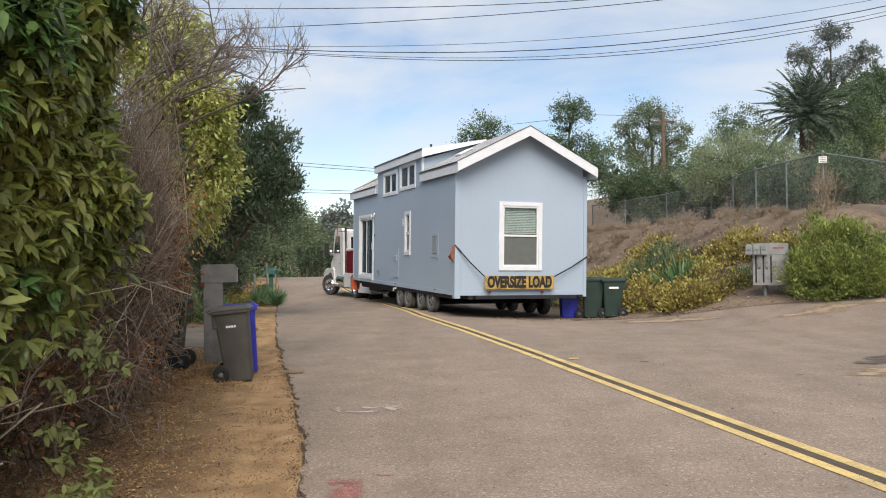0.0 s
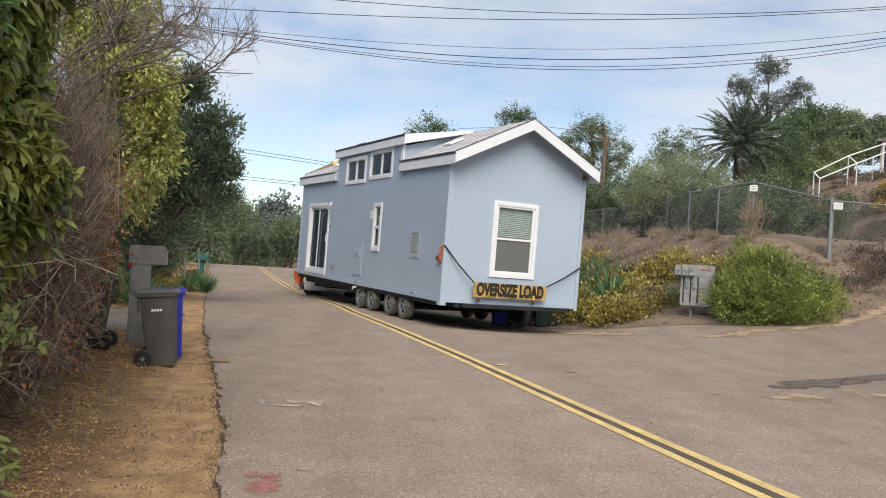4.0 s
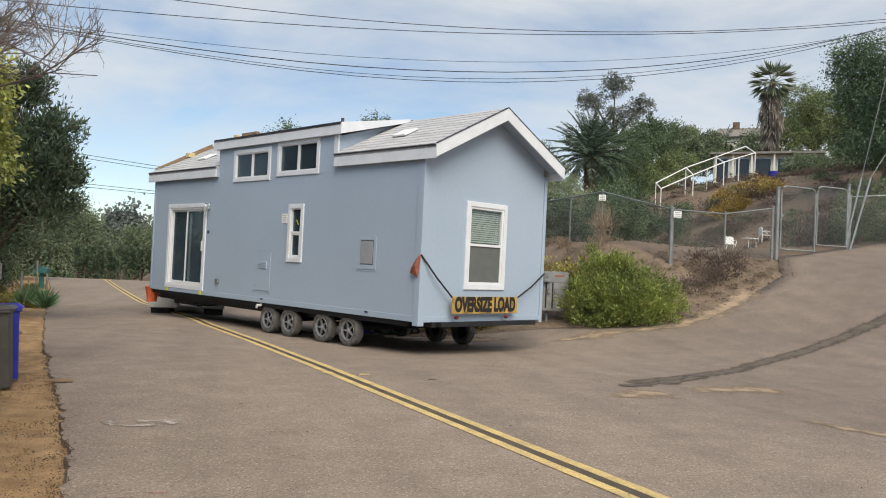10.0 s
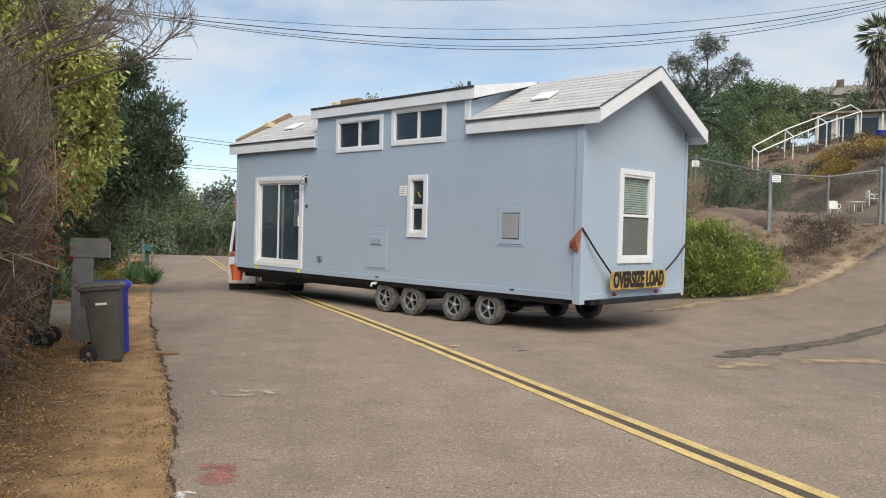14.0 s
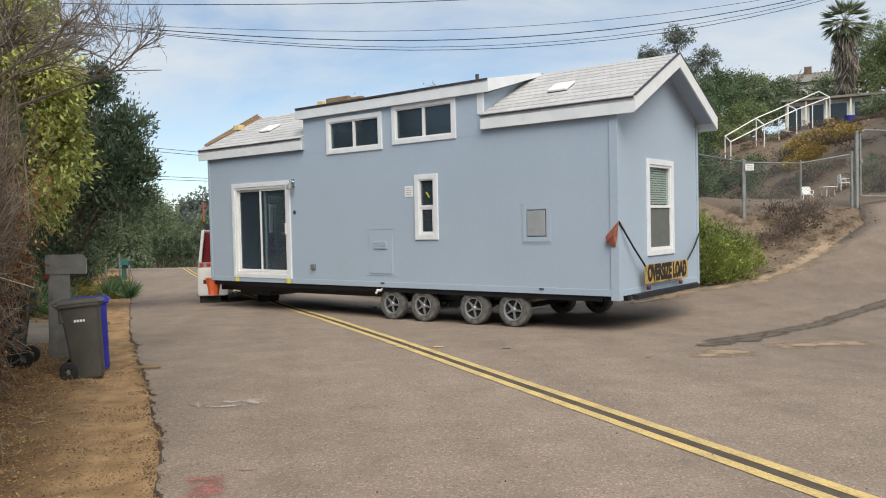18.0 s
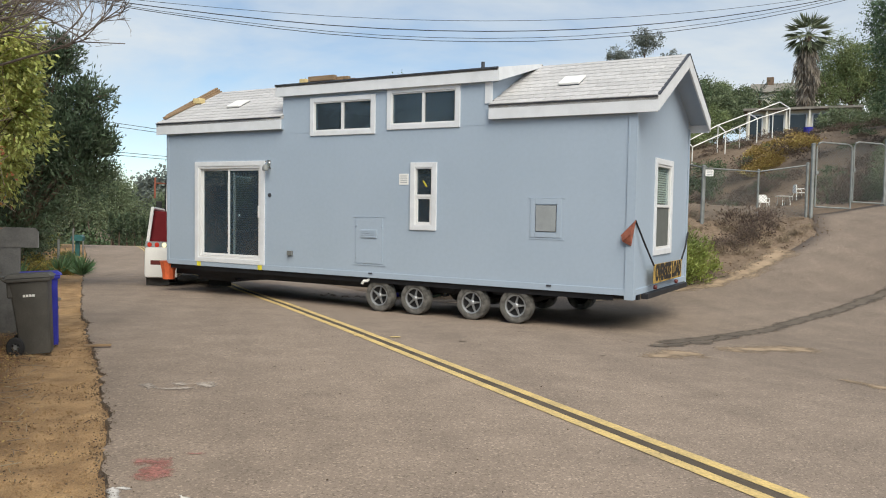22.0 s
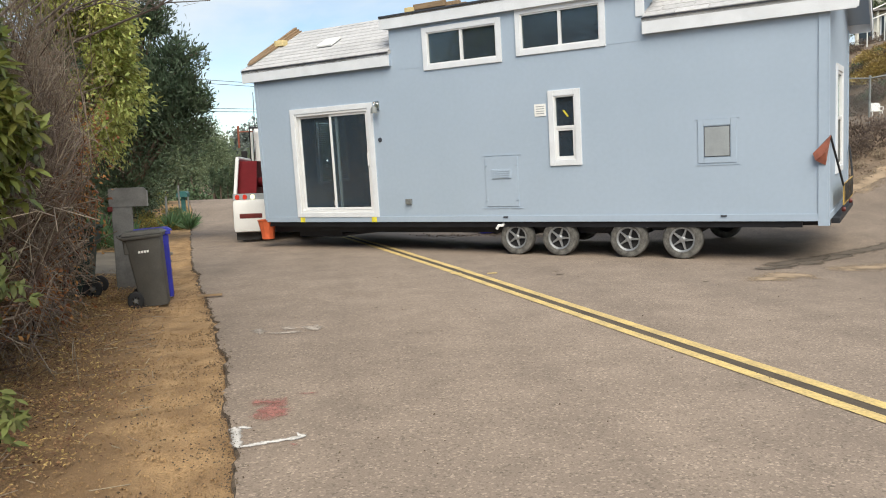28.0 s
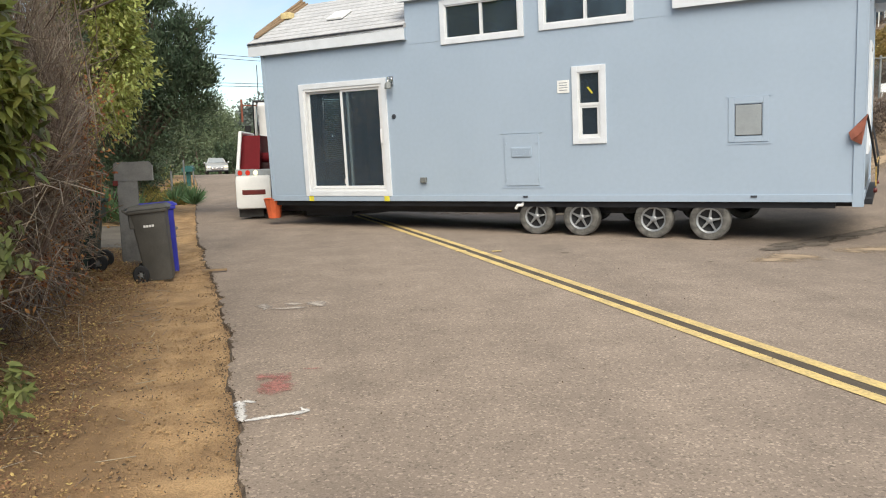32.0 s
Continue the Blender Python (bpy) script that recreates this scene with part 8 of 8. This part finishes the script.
def wheelie_bin(label, m, material, scale=1.0, group="", mark=True):
    """A wheeled bin: wheels along -x, label towards -y."""
    b = thing("wheelie_bin", label, "bin", m @ Matrix.Diagonal((scale, scale, scale, 1)), group)
    lo, hi, h = (0.20, 0.21), (0.27, 0.275), 0.93
    body = Shape()
    rows = [(0.0, lo), (0.06, (lo[0] + 0.008, lo[1] + 0.008)), (h - 0.12, (hi[0] - 0.012, hi[1] - 0.012)), (h, hi)]
    seg = []
    for z, (a, c) in rows:
        k = 0.045
        ring = [(-a + k, -c), (a - k, -c), (a - k * 0.3, -c + k * 0.3), (a, -c + k), (a, c - k), (a - k * 0.3, c - k * 0.3), (a - k, c), (-a + k, c), (-a + k * 0.3, c - k * 0.3), (-a, c - k), (-a, -c + k), (-a + k * 0.3, -c + k * 0.3)]
        seg.append([(x + (0.03 if z < 0.5 else 0.0), y, z + 0.02) for x, y in ring])
    v = [p for s in seg for p in s]
    f = [tuple(range(12))[::-1], tuple(range(36, 48))]
    for i in range(3):
        f += [(i * 12 + k, i * 12 + (k + 1) % 12, i * 12 + 12 + (k + 1) % 12, i * 12 + 12 + k) for k in range(12)]
    part("body", body.add(v, f), material, b, smooth=True)
    part("rim", Shape().box(-0.30, 0.30, -0.30, 0.30, h - 0.01, h + 0.04, 0.018), material, b)
    part("lid", Shape().add([(-0.31, -0.31, h + 0.04), (0.33, -0.31, h + 0.04), (0.33, 0.31, h + 0.04), (-0.31, 0.31, h + 0.04), (-0.27, -0.26, h + 0.09), (0.26, -0.25, h + 0.085), (0.26, 0.25, h + 0.085), (-0.27, 0.26, h + 0.09)],
                             [(3, 2, 1, 0), (4, 5, 6, 7), (0, 1, 5, 4), (1, 2, 6, 5), (2, 3, 7, 6), (3, 0, 4, 7)]), material, b)
    part("handle", Shape().tube([(-0.30, -0.22, h), (-0.37, -0.22, h + 0.05), (-0.37, 0.22, h + 0.05), (-0.30, 0.22, h)], 0.016, 8), material, b)
    part("shoulder", Shape().box(-0.30, -0.20, -0.25, 0.25, h - 0.20, h, 0.02), material, b)
    part("axle", Shape().tube([(-0.23, -0.27, 0.125), (-0.23, 0.27, 0.125)], 0.014, 8), M["steel"], b)
    for s in (-1, 1):
        w = part("wheel", Shape().lathe([(0.055, -0.03), (0.11, -0.03), (0.125, -0.018), (0.125, 0.018), (0.11, 0.03), (0.055, 0.03)], 22, 1, (-0.23, s * 0.255, 0.125)), M["rimdark"], b)
        sp = Shape().lathe([(0.0, -0.02), (0.03, -0.02), (0.03, 0.02), (0.0, 0.02)], 10, 1, (-0.23, s * 0.255, 0.125))
        for k in range(6):
            a = k * math.pi / 3
            sp.tube([(-0.23, s * 0.255, 0.125), (-0.23 + 0.07 * math.cos(a), s * 0.255, 0.125 + 0.07 * math.sin(a))], 0.008, 5)
        part("hub", sp, M["boxdark"], w)
    if mark:
        for k in range(4):
            part("mark", Shape().box(-0.085 + 0.042 * k, -0.052 + 0.042 * k, -0.2645, -0.262, 0.735, 0.765), M["plasticwhite"], b, "small white maker's mark")
    return b


def standing(x, y, yaw, lift=0.0, lean=0.0):
    return Matrix.Translation((x, y, ground_at(x, y) + lift)) @ Matrix.Rotation(radians(lean), 4, "Y") @ Matrix.Rotation(radians(yaw), 4, "Z")


wheelie_bin("dark grey wheeled rubbish bin standing on the verge", standing(-2.68, 10.32, 8, 0.0, -4.6) @ Matrix.Diagonal((0.87, 0.92, 1.06, 1)), M["bingrey"], 0.90, "bins on the verge")
wheelie_bin("bright blue wheeled recycling bin behind the grey one", standing(-2.775, 10.98, 14, 0.0, -3.5) @ Matrix.Diagonal((0.86, 0.92, 1.0, 1)), M["binblue"], 0.935, "bins on the verge", False)
wheelie_bin("dark wheeled bin half hidden in the dead shrub", standing(-3.90, 11.2, 188), M["bingreen"], 0.98, "bins on the verge", False)
for k, (x, y, yaw, mt, sc) in enumerate(((4.42, 20.75, 176, "bingreen", 1.0), (3.95, 20.95, 172, "bingreen", 1.05), (3.35, 21.15, 180, "binblue", 0.95))):
    wheelie_bin("dark green wheeled bin across the road" if mt == "bingreen" else "blue wheeled bin across the road", standing(x, y, yaw), M[mt], sc, "bins across the road", False)
    if k == 0:
        part("mark", Shape().box(-0.12, 0.12, 0.27, 0.274, 0.74, 0.79), M["plasticwhite"], bpy.data.objects["wheelie_bin.003"])

# ---- mailboxes ----
mb = thing("mailbox", "weathered dark grey metal mailbox on a broad post", "mailbox", Matrix.Translation((-3.38, 11.95, ground_at(-3.38, 11.95) + 0.07)) @ Matrix.Rotation(radians(14), 4, "Z"))
part("post", Shape().box(-0.22, 0.06, -0.11, 0.11, -0.12, 1.16, 0.012), M["boxdark"], mb)
arch = [(-0.25, 1.14), (0.27, 1.14), (0.27, 1.34), (0.26, 1.38), (0.23, 1.41), (-0.22, 1.41), (-0.245, 1.395), (-0.25, 1.37)]
part("box", Shape().prism(arch, 1, -0.12, 0.12), M["boxdark"], mb)
part("door_edge", Shape().box(0.265, 0.28, -0.122, 0.122, 1.135, 1.36, 0.006), M["boxgrey"], mb)
part("flag", Shape().box(-0.27, -0.20, -0.135, -0.122, 1.08, 1.15, 0.004), M["redlens"], mb, "small red flag")

tm = thing("mailbox", "small teal mailbox on a wooden post far up the road", "mailbox", Matrix.Translation((-9.45, 43.6, ground_at(-9.45, 43.6))))
part("post", Shape().box(-0.1, 0.1, -0.1, 0.1, -0.1, 0.85, 0.01), M["teal"], tm)
part("box", Shape().prism([(-0.28, 0.82), (0.28, 0.82), (0.28, 1.02), (0.16, 1.12), (-0.16, 1.12), (-0.28, 1.02)], 1, -0.3, 0.3), M["teal"], tm)

cx, cy = 7.72, 18.9
cl = thing("mailbox_cluster", "grey triple mailbox cabinet with arched boxes on a post", "mailbox", Matrix.Translation((cx, cy, ground_at(cx, cy))) @ Matrix.Rotation(radians(-20), 4, "Z"))
part("post", Shape().tube([(-0.05, 0, -0.1), (-0.05, 0, 0.35)], 0.05, 10), M["gal"], cl)
part("cabinet", Shape().prism([(-0.32, 0.26), (0.46, 0.26), (0.46, 1.20), (0.43, 1.25), (-0.28, 1.25), (-0.32, 1.21)], 1, -0.20, 0.25), M["boxgrey"], cl)
for k in range(3):
    x0 = -0.48 + 0.165 * k
    front = -0.30 - 0.03 * (2 - k)
    pr = [(x0, 0.98), (x0 + 0.15, 0.98), (x0 + 0.15, 1.17), (x0 + 0.13, 1.22), (x0 + 0.075, 1.245), (x0 + 0.02, 1.22), (x0, 1.17)]
    bx_ = part("box", Shape().prism(pr, 1, front, -0.202), M["boxgrey"], cl)
    part("door", Shape().prism([(x0 + 0.012, 1.0), (x0 + 0.138, 1.0), (x0 + 0.138, 1.165), (x0 + 0.075, 1.22), (x0 + 0.012, 1.165)], 1, front - 0.012, front - 0.002), M["gal"], bx_)
    part("number_bar", Shape().box(x0 + 0.035, x0 + 0.115, front - 0.018, front - 0.014, 1.08, 1.11), M["boxdark"], bx_)
    part("slot", Shape().box(-0.27 + 0.165 * k, -0.235 + 0.165 * k, -0.206, -0.2, 0.32, 0.96), M["rimdark"], cl)
    part("lock", Shape().box(-0.215 + 0.165 * k, -0.15 + 0.165 * k, -0.225, -0.20, 0.66, 0.82, 0.01), M["boxdark"], cl)
    part("lock_face", Shape().box(-0.205 + 0.165 * k, -0.16 + 0.165 * k, -0.23, -0.226, 0.70, 0.79), M["gal"], cl)
part("seam", Shape().box(-0.31, 0.45, -0.204, -0.2, 0.97, 0.982), M["boxdark"], cl)
part("name_bar", Shape().box(0.12, 0.36, -0.206, -0.201, 1.12, 1.16), M["flag"], cl)

# ---- garden chairs and table behind the fence ----


def garden_chair(m):
    c = thing("garden_chair", "white plastic garden armchair", "chair", m, "garden furniture")
    part("seat", Shape().box(-0.25, 0.25, -0.24, 0.24, 0.38, 0.42, 0.012), M["plasticwhite"], c)
    part("backrest", Shape().prism([(-0.25, 0.42), (0.25, 0.42), (0.24, 0.75), (0.15, 0.84), (-0.15, 0.84), (-0.24, 0.75)], 1, 0.22, 0.26), M["plasticwhite"], c)
    for s in (-1, 1):
        part("armrest", Shape().tube([(s * 0.25, 0.24, 0.62), (s * 0.28, -0.1, 0.62), (s * 0.27, -0.22, 0.58), (s * 0.25, -0.24, 0.40)], 0.022, 6), M["plasticwhite"], c)
        for y in (-0.22, 0.22):
            part("leg", Shape().tube([(s * 0.22, y, 0.4), (s * 0.27, y * 1.15, 0.0)], 0.02, 6), M["plasticwhite"], c)
    return c


garden_chair(standing(21.15, 30.95, -20) @ Matrix.Scale(0.8, 4))
garden_chair(standing(22.5, 30.4, 75) @ Matrix.Scale(0.8, 4))
tb = thing("garden_table", "small white plastic garden table", "table", standing(21.9, 30.6, 10) @ Matrix.Scale(0.8, 4), "garden furniture")
part("tabletop", Shape().lathe([(0.0, 0.70), (0.42, 0.70), (0.44, 0.67), (0.42, 0.65), (0.0, 0.65)], 20, 2), M["plasticwhite"], tb)
for k in range(4):
    a = k * math.pi / 2 + 0.6
    part("leg", Shape().tube([(0.30 * math.cos(a), 0.30 * math.sin(a), 0.66), (0.36 * math.cos(a), 0.36 * math.sin(a), 0)], 0.02, 6), M["plasticwhite"], tb)

# ---- the house and the pipe frame on the hill ----
hx, hy = 37.0, 48.2
hh = thing("hill_house", "low cream stucco house with a grey roof on the hill", "house", Matrix.Translation((hx, hy, 8.3)) @ Matrix.Rotation(radians(-37), 4, "Z"))
part("wall", Shape().box(-4.5, 2.3, -3, 3, -1.5, 2.1, 0.02), M["stucco"], hh)
part("roof", Shape().prism([(-3.6, 2.05), (3.6, 2.05), (3.6, 2.2), (0, 2.45), (-3.6, 2.2)], 0, -4.7, 2.5), M["roofgrey"], hh)
part("fascia", Shape().box(-4.7, 2.5, -3.63, -3.605, 2.06, 2.2), M["roofgrey"], hh)
for x in (-4.3, -3.2, -2.0, -0.6, 0.6):
    part("porch_post", Shape().box(x - 0.05, x + 0.05, -3.5, -3.4, -0.6, 2.06, 0.006), M["stucco"], hh)
# left windows are tall dark panes that also stand in for porch shade
for x, wd, z0 in ((-3.9, 0.45, 0.1), (-2.6, 0.5, 0.1), (-1.3, 0.55, 0.1), (0.0, 0.45, 0.5), (1.95, 0.25, 0.9)):
    w = part("window", Shape().box(x - wd, x + wd, -3.06, -2.98, z0, 1.85, 0.01), M["white"], hh)
    part("pane", Shape().box(x - wd + 0.08, x + wd - 0.08, -3.08, -3.065, z0 + 0.08, 1.77), M["darkglass"], w)
part("door", Shape().box(0.95, 1.65, -3.06, -3.0, 0.0, 1.85), M["wood"], hh)
ux, uy = 44.6, 62.5
uh = thing("hill_house", "grey-roofed house with a chimney among the hilltop trees", "house", Matrix.Translation((ux, uy, 13.0)) @ Matrix.Rotation(radians(-35), 4, "Z"))
part("wall", Shape().box(-2.6, 2.6, -2, 2, -1.0, 1.6, 0.02), M["stucco"], uh)
part("roof", Shape().prism([(-2.4, 1.55), (2.4, 1.55), (0, 2.7)], 0, -3.0, 3.0), M["roofgrey"], uh)
part("chimney", Shape().box(-1.7, -1.1, -0.4, 0.2, 2.0, 3.2, 0.02), M["wood"], uh)

pg = thing("pipe_frame", "white pipe shade frame stepping up the hillside", "frame")
FRAME_EAVE = [(23.27, 40.84, 6.8), (25.55, 41.22, 7.81), (27.9, 41.73, 8.79), (30.37, 42.21, 9.62)]
FRAME_RIDGE = [(23.6, 42.03, 7.26), (25.81, 42.47, 8.38), (28.15, 43.01, 9.27), (30.6, 43.52, 10.21)]
part("rail", Shape().tube(FRAME_EAVE, 0.036, 6), M["plasticwhite"], pg)
part("ridge_rail", Shape().tube(FRAME_RIDGE, 0.036, 6), M["plasticwhite"], pg)
for a, b in zip(FRAME_EAVE, FRAME_RIDGE):
    part("cross_pipe", Shape().tube([a, b], 0.034, 6), M["plasticwhite"], pg)
for x, y, z in FRAME_EAVE + FRAME_RIDGE[:2] + [(26.6, 41.45, 8.25), (29.1, 42.0, 9.2)]:
    part("pipe", Shape().tube([(x, y, ground_at(x, y) - 0.1), (x, y, z)], 0.032, 6), M["plasticwhite"], pg)
for x, y, mt in ((30.9, 43.0, "foam"), (32.2, 42.9, "binblue")):
    ob = thing("garden_tub", "garden tub standing in front of the hill house", "tub", standing(x, y, 20) @ Matrix.Scale(0.75, 4))
    part("body", Shape().lathe([(0.0, 0.0), (0.3, 0.0), (0.4, 0.6), (0.36, 0.6), (0.28, 0.1), (0.0, 0.1)], 14, 2), M[mt], ob)

# ---- paint and stains on the paving ----


def patch(name, outline, material, lift, parent, label):
    """A thin painted or stained patch that follows the ground."""
    v = [(x, y, ground_at(x, y) + lift) for x, y in outline]
    me = bpy.data.meshes.new(name)
    me.from_pydata(v, [], [tuple(range(len(v)))])
    me.materials.append(material)
    ob = new(name, me)
    ob.parent = parent
    ob["label"] = label
    return ob


def stroke(name, pts, width, material, lift, parent, label, wob=0.2, seed=1):
    """A brushed line of uneven width along points."""
    r2 = np.random.default_rng(seed)
    dense = []
    for (x0, y0), (x1, y1) in zip(pts, pts[1:]):
        k = max(2, int(math.hypot(x1 - x0, y1 - y0) / (width * 0.6)) + 1)
        dense += [(x0 + (x1 - x0) * i / k, y0 + (y1 - y0) * i / k) for i in range(k)]
    dense.append(pts[-1])
    left, right = [], []
    for i, p in enumerate(dense):
        a, b = dense[max(i - 1, 0)], dense[min(i + 1, len(dense) - 1)]
        d = Vector((b[0] - a[0], b[1] - a[1])).normalized()
        w = width / 2 * (1 + r2.normal() * wob) * (0.55 if i in (0, len(dense) - 1) else 1)
        left.append((p[0] - d.y * w, p[1] + d.x * w))
        right.append((p[0] + d.y * w, p[1] - d.x * w))
    n = len(dense)
    v = [(x, y, ground_at(x, y) + lift) for x, y in left + dense + right]
    me = bpy.data.meshes.new(name)
    me.from_pydata(v, [], [(i, i + 1, n + i + 1, n + i) for i in range(n - 1)] + [(n + i, n + i + 1, 2 * n + i + 1, 2 * n + i) for i in range(n - 1)])
    me.materials.append(material)
    cover = me.attributes.new("cover", "FLOAT", "POINT")
    mid = [0.0] + [1.0] * (n - 2) + [0.0]
    cover.data.foreach_set("value", [0.0] * n + mid + [0.0] * n)
    ob = new(name, me)
    ob.parent = parent
    ob["label"] = label
    return ob


WL = "white sprayed survey mark"
stroke("survey_mark", [(-0.74, 4.97), (-0.86, 5.02), (-0.79, 4.63), (-0.60, 4.69), (-0.40, 4.745)], 0.075, M["whitespray"], 0.010, road, WL, 0.3, 2)
stroke("survey_mark", [(-0.47, 4.83), (-0.41, 4.745), (-0.50, 4.70)], 0.06, M["whitespray"], 0.011, road, WL, 0.3, 3)
for k, (pts, w) in enumerate((([(-1.12, 8.32), (-1.06, 7.9)], 0.16), ([(-1.07, 8.0), (-0.84, 7.98), (-0.62, 8.02)], 0.2), ([(-0.95, 8.24), (-0.7, 8.2), (-0.42, 8.24)], 0.22), ([(-0.66, 8.3), (-0.45, 7.95)], 0.3))):
    stroke("faded_mark", pts, w, M["fadedwhite"], 0.010 + 0.0007 * k, road, "faded white road mark", 0.4, 4 + k)
for k, (pts, w) in enumerate((([(-0.90, 5.56), (-0.70, 5.54), (-0.52, 5.50)], 0.44), ([(-0.82, 5.36), (-0.66, 5.28), (-0.50, 5.26)], 0.42), ([(-0.70, 5.62), (-0.62, 5.02)], 0.34), ([(-0.56, 5.66), (-0.34, 5.74)], 0.30), ([(-0.50, 4.60), (-0.42, 4.62)], 0.14))):
    stroke("red_mark", pts, w, M["redpaint"], 0.009 + 0.0007 * k, road, "faded red sprayed survey mark", 0.3, 10 + k)
for x, y in ((1.38, 11.84), (1.90, 11.67)):
    patch("marker", [(x - 0.08, y - 0.05), (x + 0.07, y - 0.06), (x + 0.08, y + 0.05), (x - 0.07, y + 0.06)], M["yellow"], 0.013, road, "flat yellow road stud")
for k, (x, y, w) in enumerate(((2.77, 11.25, 0.09), (0.80, 11.95, 0.08), (2.9, 11.6, 0.06), (0.1, 9.2, 0.07), (4.4, 9.9, 0.07), (3.1, 13.6, 0.06), (-0.4, 12.9, 0.07))):
    a = k * 1.7
    stroke("tar_spot", [(x, y), (x + w * 1.5 * math.cos(a), y + w * math.sin(a) * 0.5)], w * 0.5, M["blackline"], 0.009, road, "small dark tar spot", 0.4, 20 + k)
ST = [(5.85, 11.02), (6.5, 11.35), (7.25, 11.72), (8.4, 12.35), (10.0, 13.2), (11.4, 13.75), (12.7, 14.35), (14.3, 14.72), (16.5, 15.6), (19, 17)]
stroke("water_stain", ST, 0.46, M["wet"], 0.012, driveway, "dark damp streak running down the driveway", 0.08, 31)
stroke("water_stain", [(5.55, 10.72), (6.0, 10.85), (6.9, 11.25), (7.6, 11.85)], 0.34, M["wet"], 0.014, driveway, "dark damp streak running down the driveway", 0.4, 32)
for k, (pts, w) in enumerate((([(4.9, 9.6), (5.45, 10.0), (6.1, 10.25)], 1.3), ([(6.3, 10.35), (7.2, 10.4), (8.4, 10.5)], 1.1), ([(6.9, 16.7), (7.9, 16.9), (9.2, 16.9), (10.4, 17.0), (11.8, 17.4), (13.2, 18.05)], 1.0), ([(3.9, 19.4), (5.2, 18.6), (6.6, 17.6)], 1.5), ([(6.6, 8.15), (7.0, 7.15), (7.5, 6.0)], 0.4))):
    stroke("sand_drift", pts, w, M["sand"], 0.0085 + 0.001 * k, driveway, "thin pale sand washed over the asphalt", 0.35, 40 + k)
stick = tagged(new("wood_scrap", Shape().box(-0.16, 0.16, -0.03, 0.03, 0, 0.03, 0.006).mesh("wood_scrap", M["plank"])), "split piece of raw wood on the verge", "wood scrap")
stick.matrix_basis = standing(-2.05, 10.65, 12, 0.02)

# ---- what moves ----


def motions():
    ts = [q[0] for q in HOUSE_PATH]
    cols = list(zip(*HOUSE_PATH))
    steps = sorted(set(ts) | {4.0, 4.5, 5.0, 15.0, 15.5, 16.0, 25.0, 25.5, 26.0})
    at = [[float(np.interp(t, ts, c)) for c in cols[1:]] for t in steps]
    for t0, t1 in ((3.5, 5.5), (14.5, 16.5), (24.5, 26.5)):
        i0, i1 = steps.index(t0), steps.index(t1)
        for k in range(6):                      # an even glide across the stretches between
            s0 = (at[i0][k] - at[i0 - 2][k]) / (steps[i0] - steps[i0 - 2])
            s1 = (at[i1 + 2][k] - at[i1][k]) / (steps[i1 + 2] - steps[i1])
            for i in range(i0 + 1, i1):
                q = (steps[i] - t0) / (t1 - t0)
                h = t1 - t0
                at[i][k] = (2 * q**3 - 3 * q**2 + 1) * at[i0][k] + (q**3 - 2 * q**2 + q) * h * s0 + (3 * q**2 - 2 * q**3) * at[i1][k] + (q**3 - q**2) * h * s1
    poses = [house_pose(*a) for a in at]
    walk(home, list(zip(steps, poses)))
    # trailer wheels roll with the way that the axles go
    mids = [m @ Vector((3.6, -RIDGE_V, 0.3)) for m in poses]
    way, turn = 0.0, [0.0]
    for i in range(1, len(mids)):
        way += (mids[i] - mids[i - 1]).dot(poses[i].col[0].to_3d())
        turn.append(way / 0.30)
    for w, m0, s in home_wheels:                # each wheel rides on its own springs, down to the paving
        rows = []
        for t, a, m in zip(steps, turn, poses):
            p = m @ m0.translation
            drop = max(-0.17, min(0.2, ground_at(p.x, p.y) + 0.318 - p.z))
            rows.append((t, Matrix.Translation((0, 0, drop)) @ m0 @ Matrix.Rotation(s * a, 4, "Y")))
        walk(w, rows)
    # the truck hangs on the coupler and keeps its own heading
    yaws = [float(np.interp(t, [0, 1, 2, 3, 3.5, 5.5, 9, 13, 19, 23, 28, 32], TRUCK_YAW)) for t in steps]
    hitch = [m @ Vector((12.3, -RIDGE_V, 0.0)) for m in poses]
    tposes = []
    for p, y in zip(hitch, yaws):
        c, s = math.cos(radians(y)), math.sin(radians(y))
        z = 0.5 * (ground_at(p.x + 1.6 * c, p.y + 1.6 * s) + ground_at(p.x + 5.6 * c, p.y + 5.6 * s))
        tposes.append(pose(p.x, p.y, z, 0, 0, y))
    walk(truck, list(zip(steps, tposes)))
    way, turn = 0.0, [0.0]
    for i in range(1, len(steps)):
        way += (hitch[i] - hitch[i - 1]).dot(tposes[i].col[0].to_3d())
        turn.append(way / 0.47)
    steer = [float(np.interp(t, [0, 3, 6, 9, 32], [32, 30, 12, 2, 2])) for t in steps]
    for w, m0, s in truck_wheels:
        front = m0.translation.x > 4
        walk(w, [(t, m0 @ Matrix.Rotation(radians(d) if front else 0.0, 4, "Z") @ Matrix.Rotation(s * a, 4, "Y")) for t, a, d in zip(steps, turn, steer)])
    # the car climbs to the crest in the last seconds
    rows = []
    for t, y in ((0, 130), (26.5, 124), (28, 104), (29, 92), (30, 83), (31, 76), (32, 70)):
        x = float(line_x(y)) - 1.9
        x2, y2 = float(line_x(y - 2)) - 1.9, y - 2
        rows.append((t, pose(x, y, ground_at(x, y), 0, 0, math.degrees(math.atan2(y2 - y, x2 - x)))))
    walk(car, rows)


TRUCK_YAW = [112, 109.3, 105, 99.5, 97.5, 93, 91, 91, 91.5, 91.5, 92, 92]
motions()
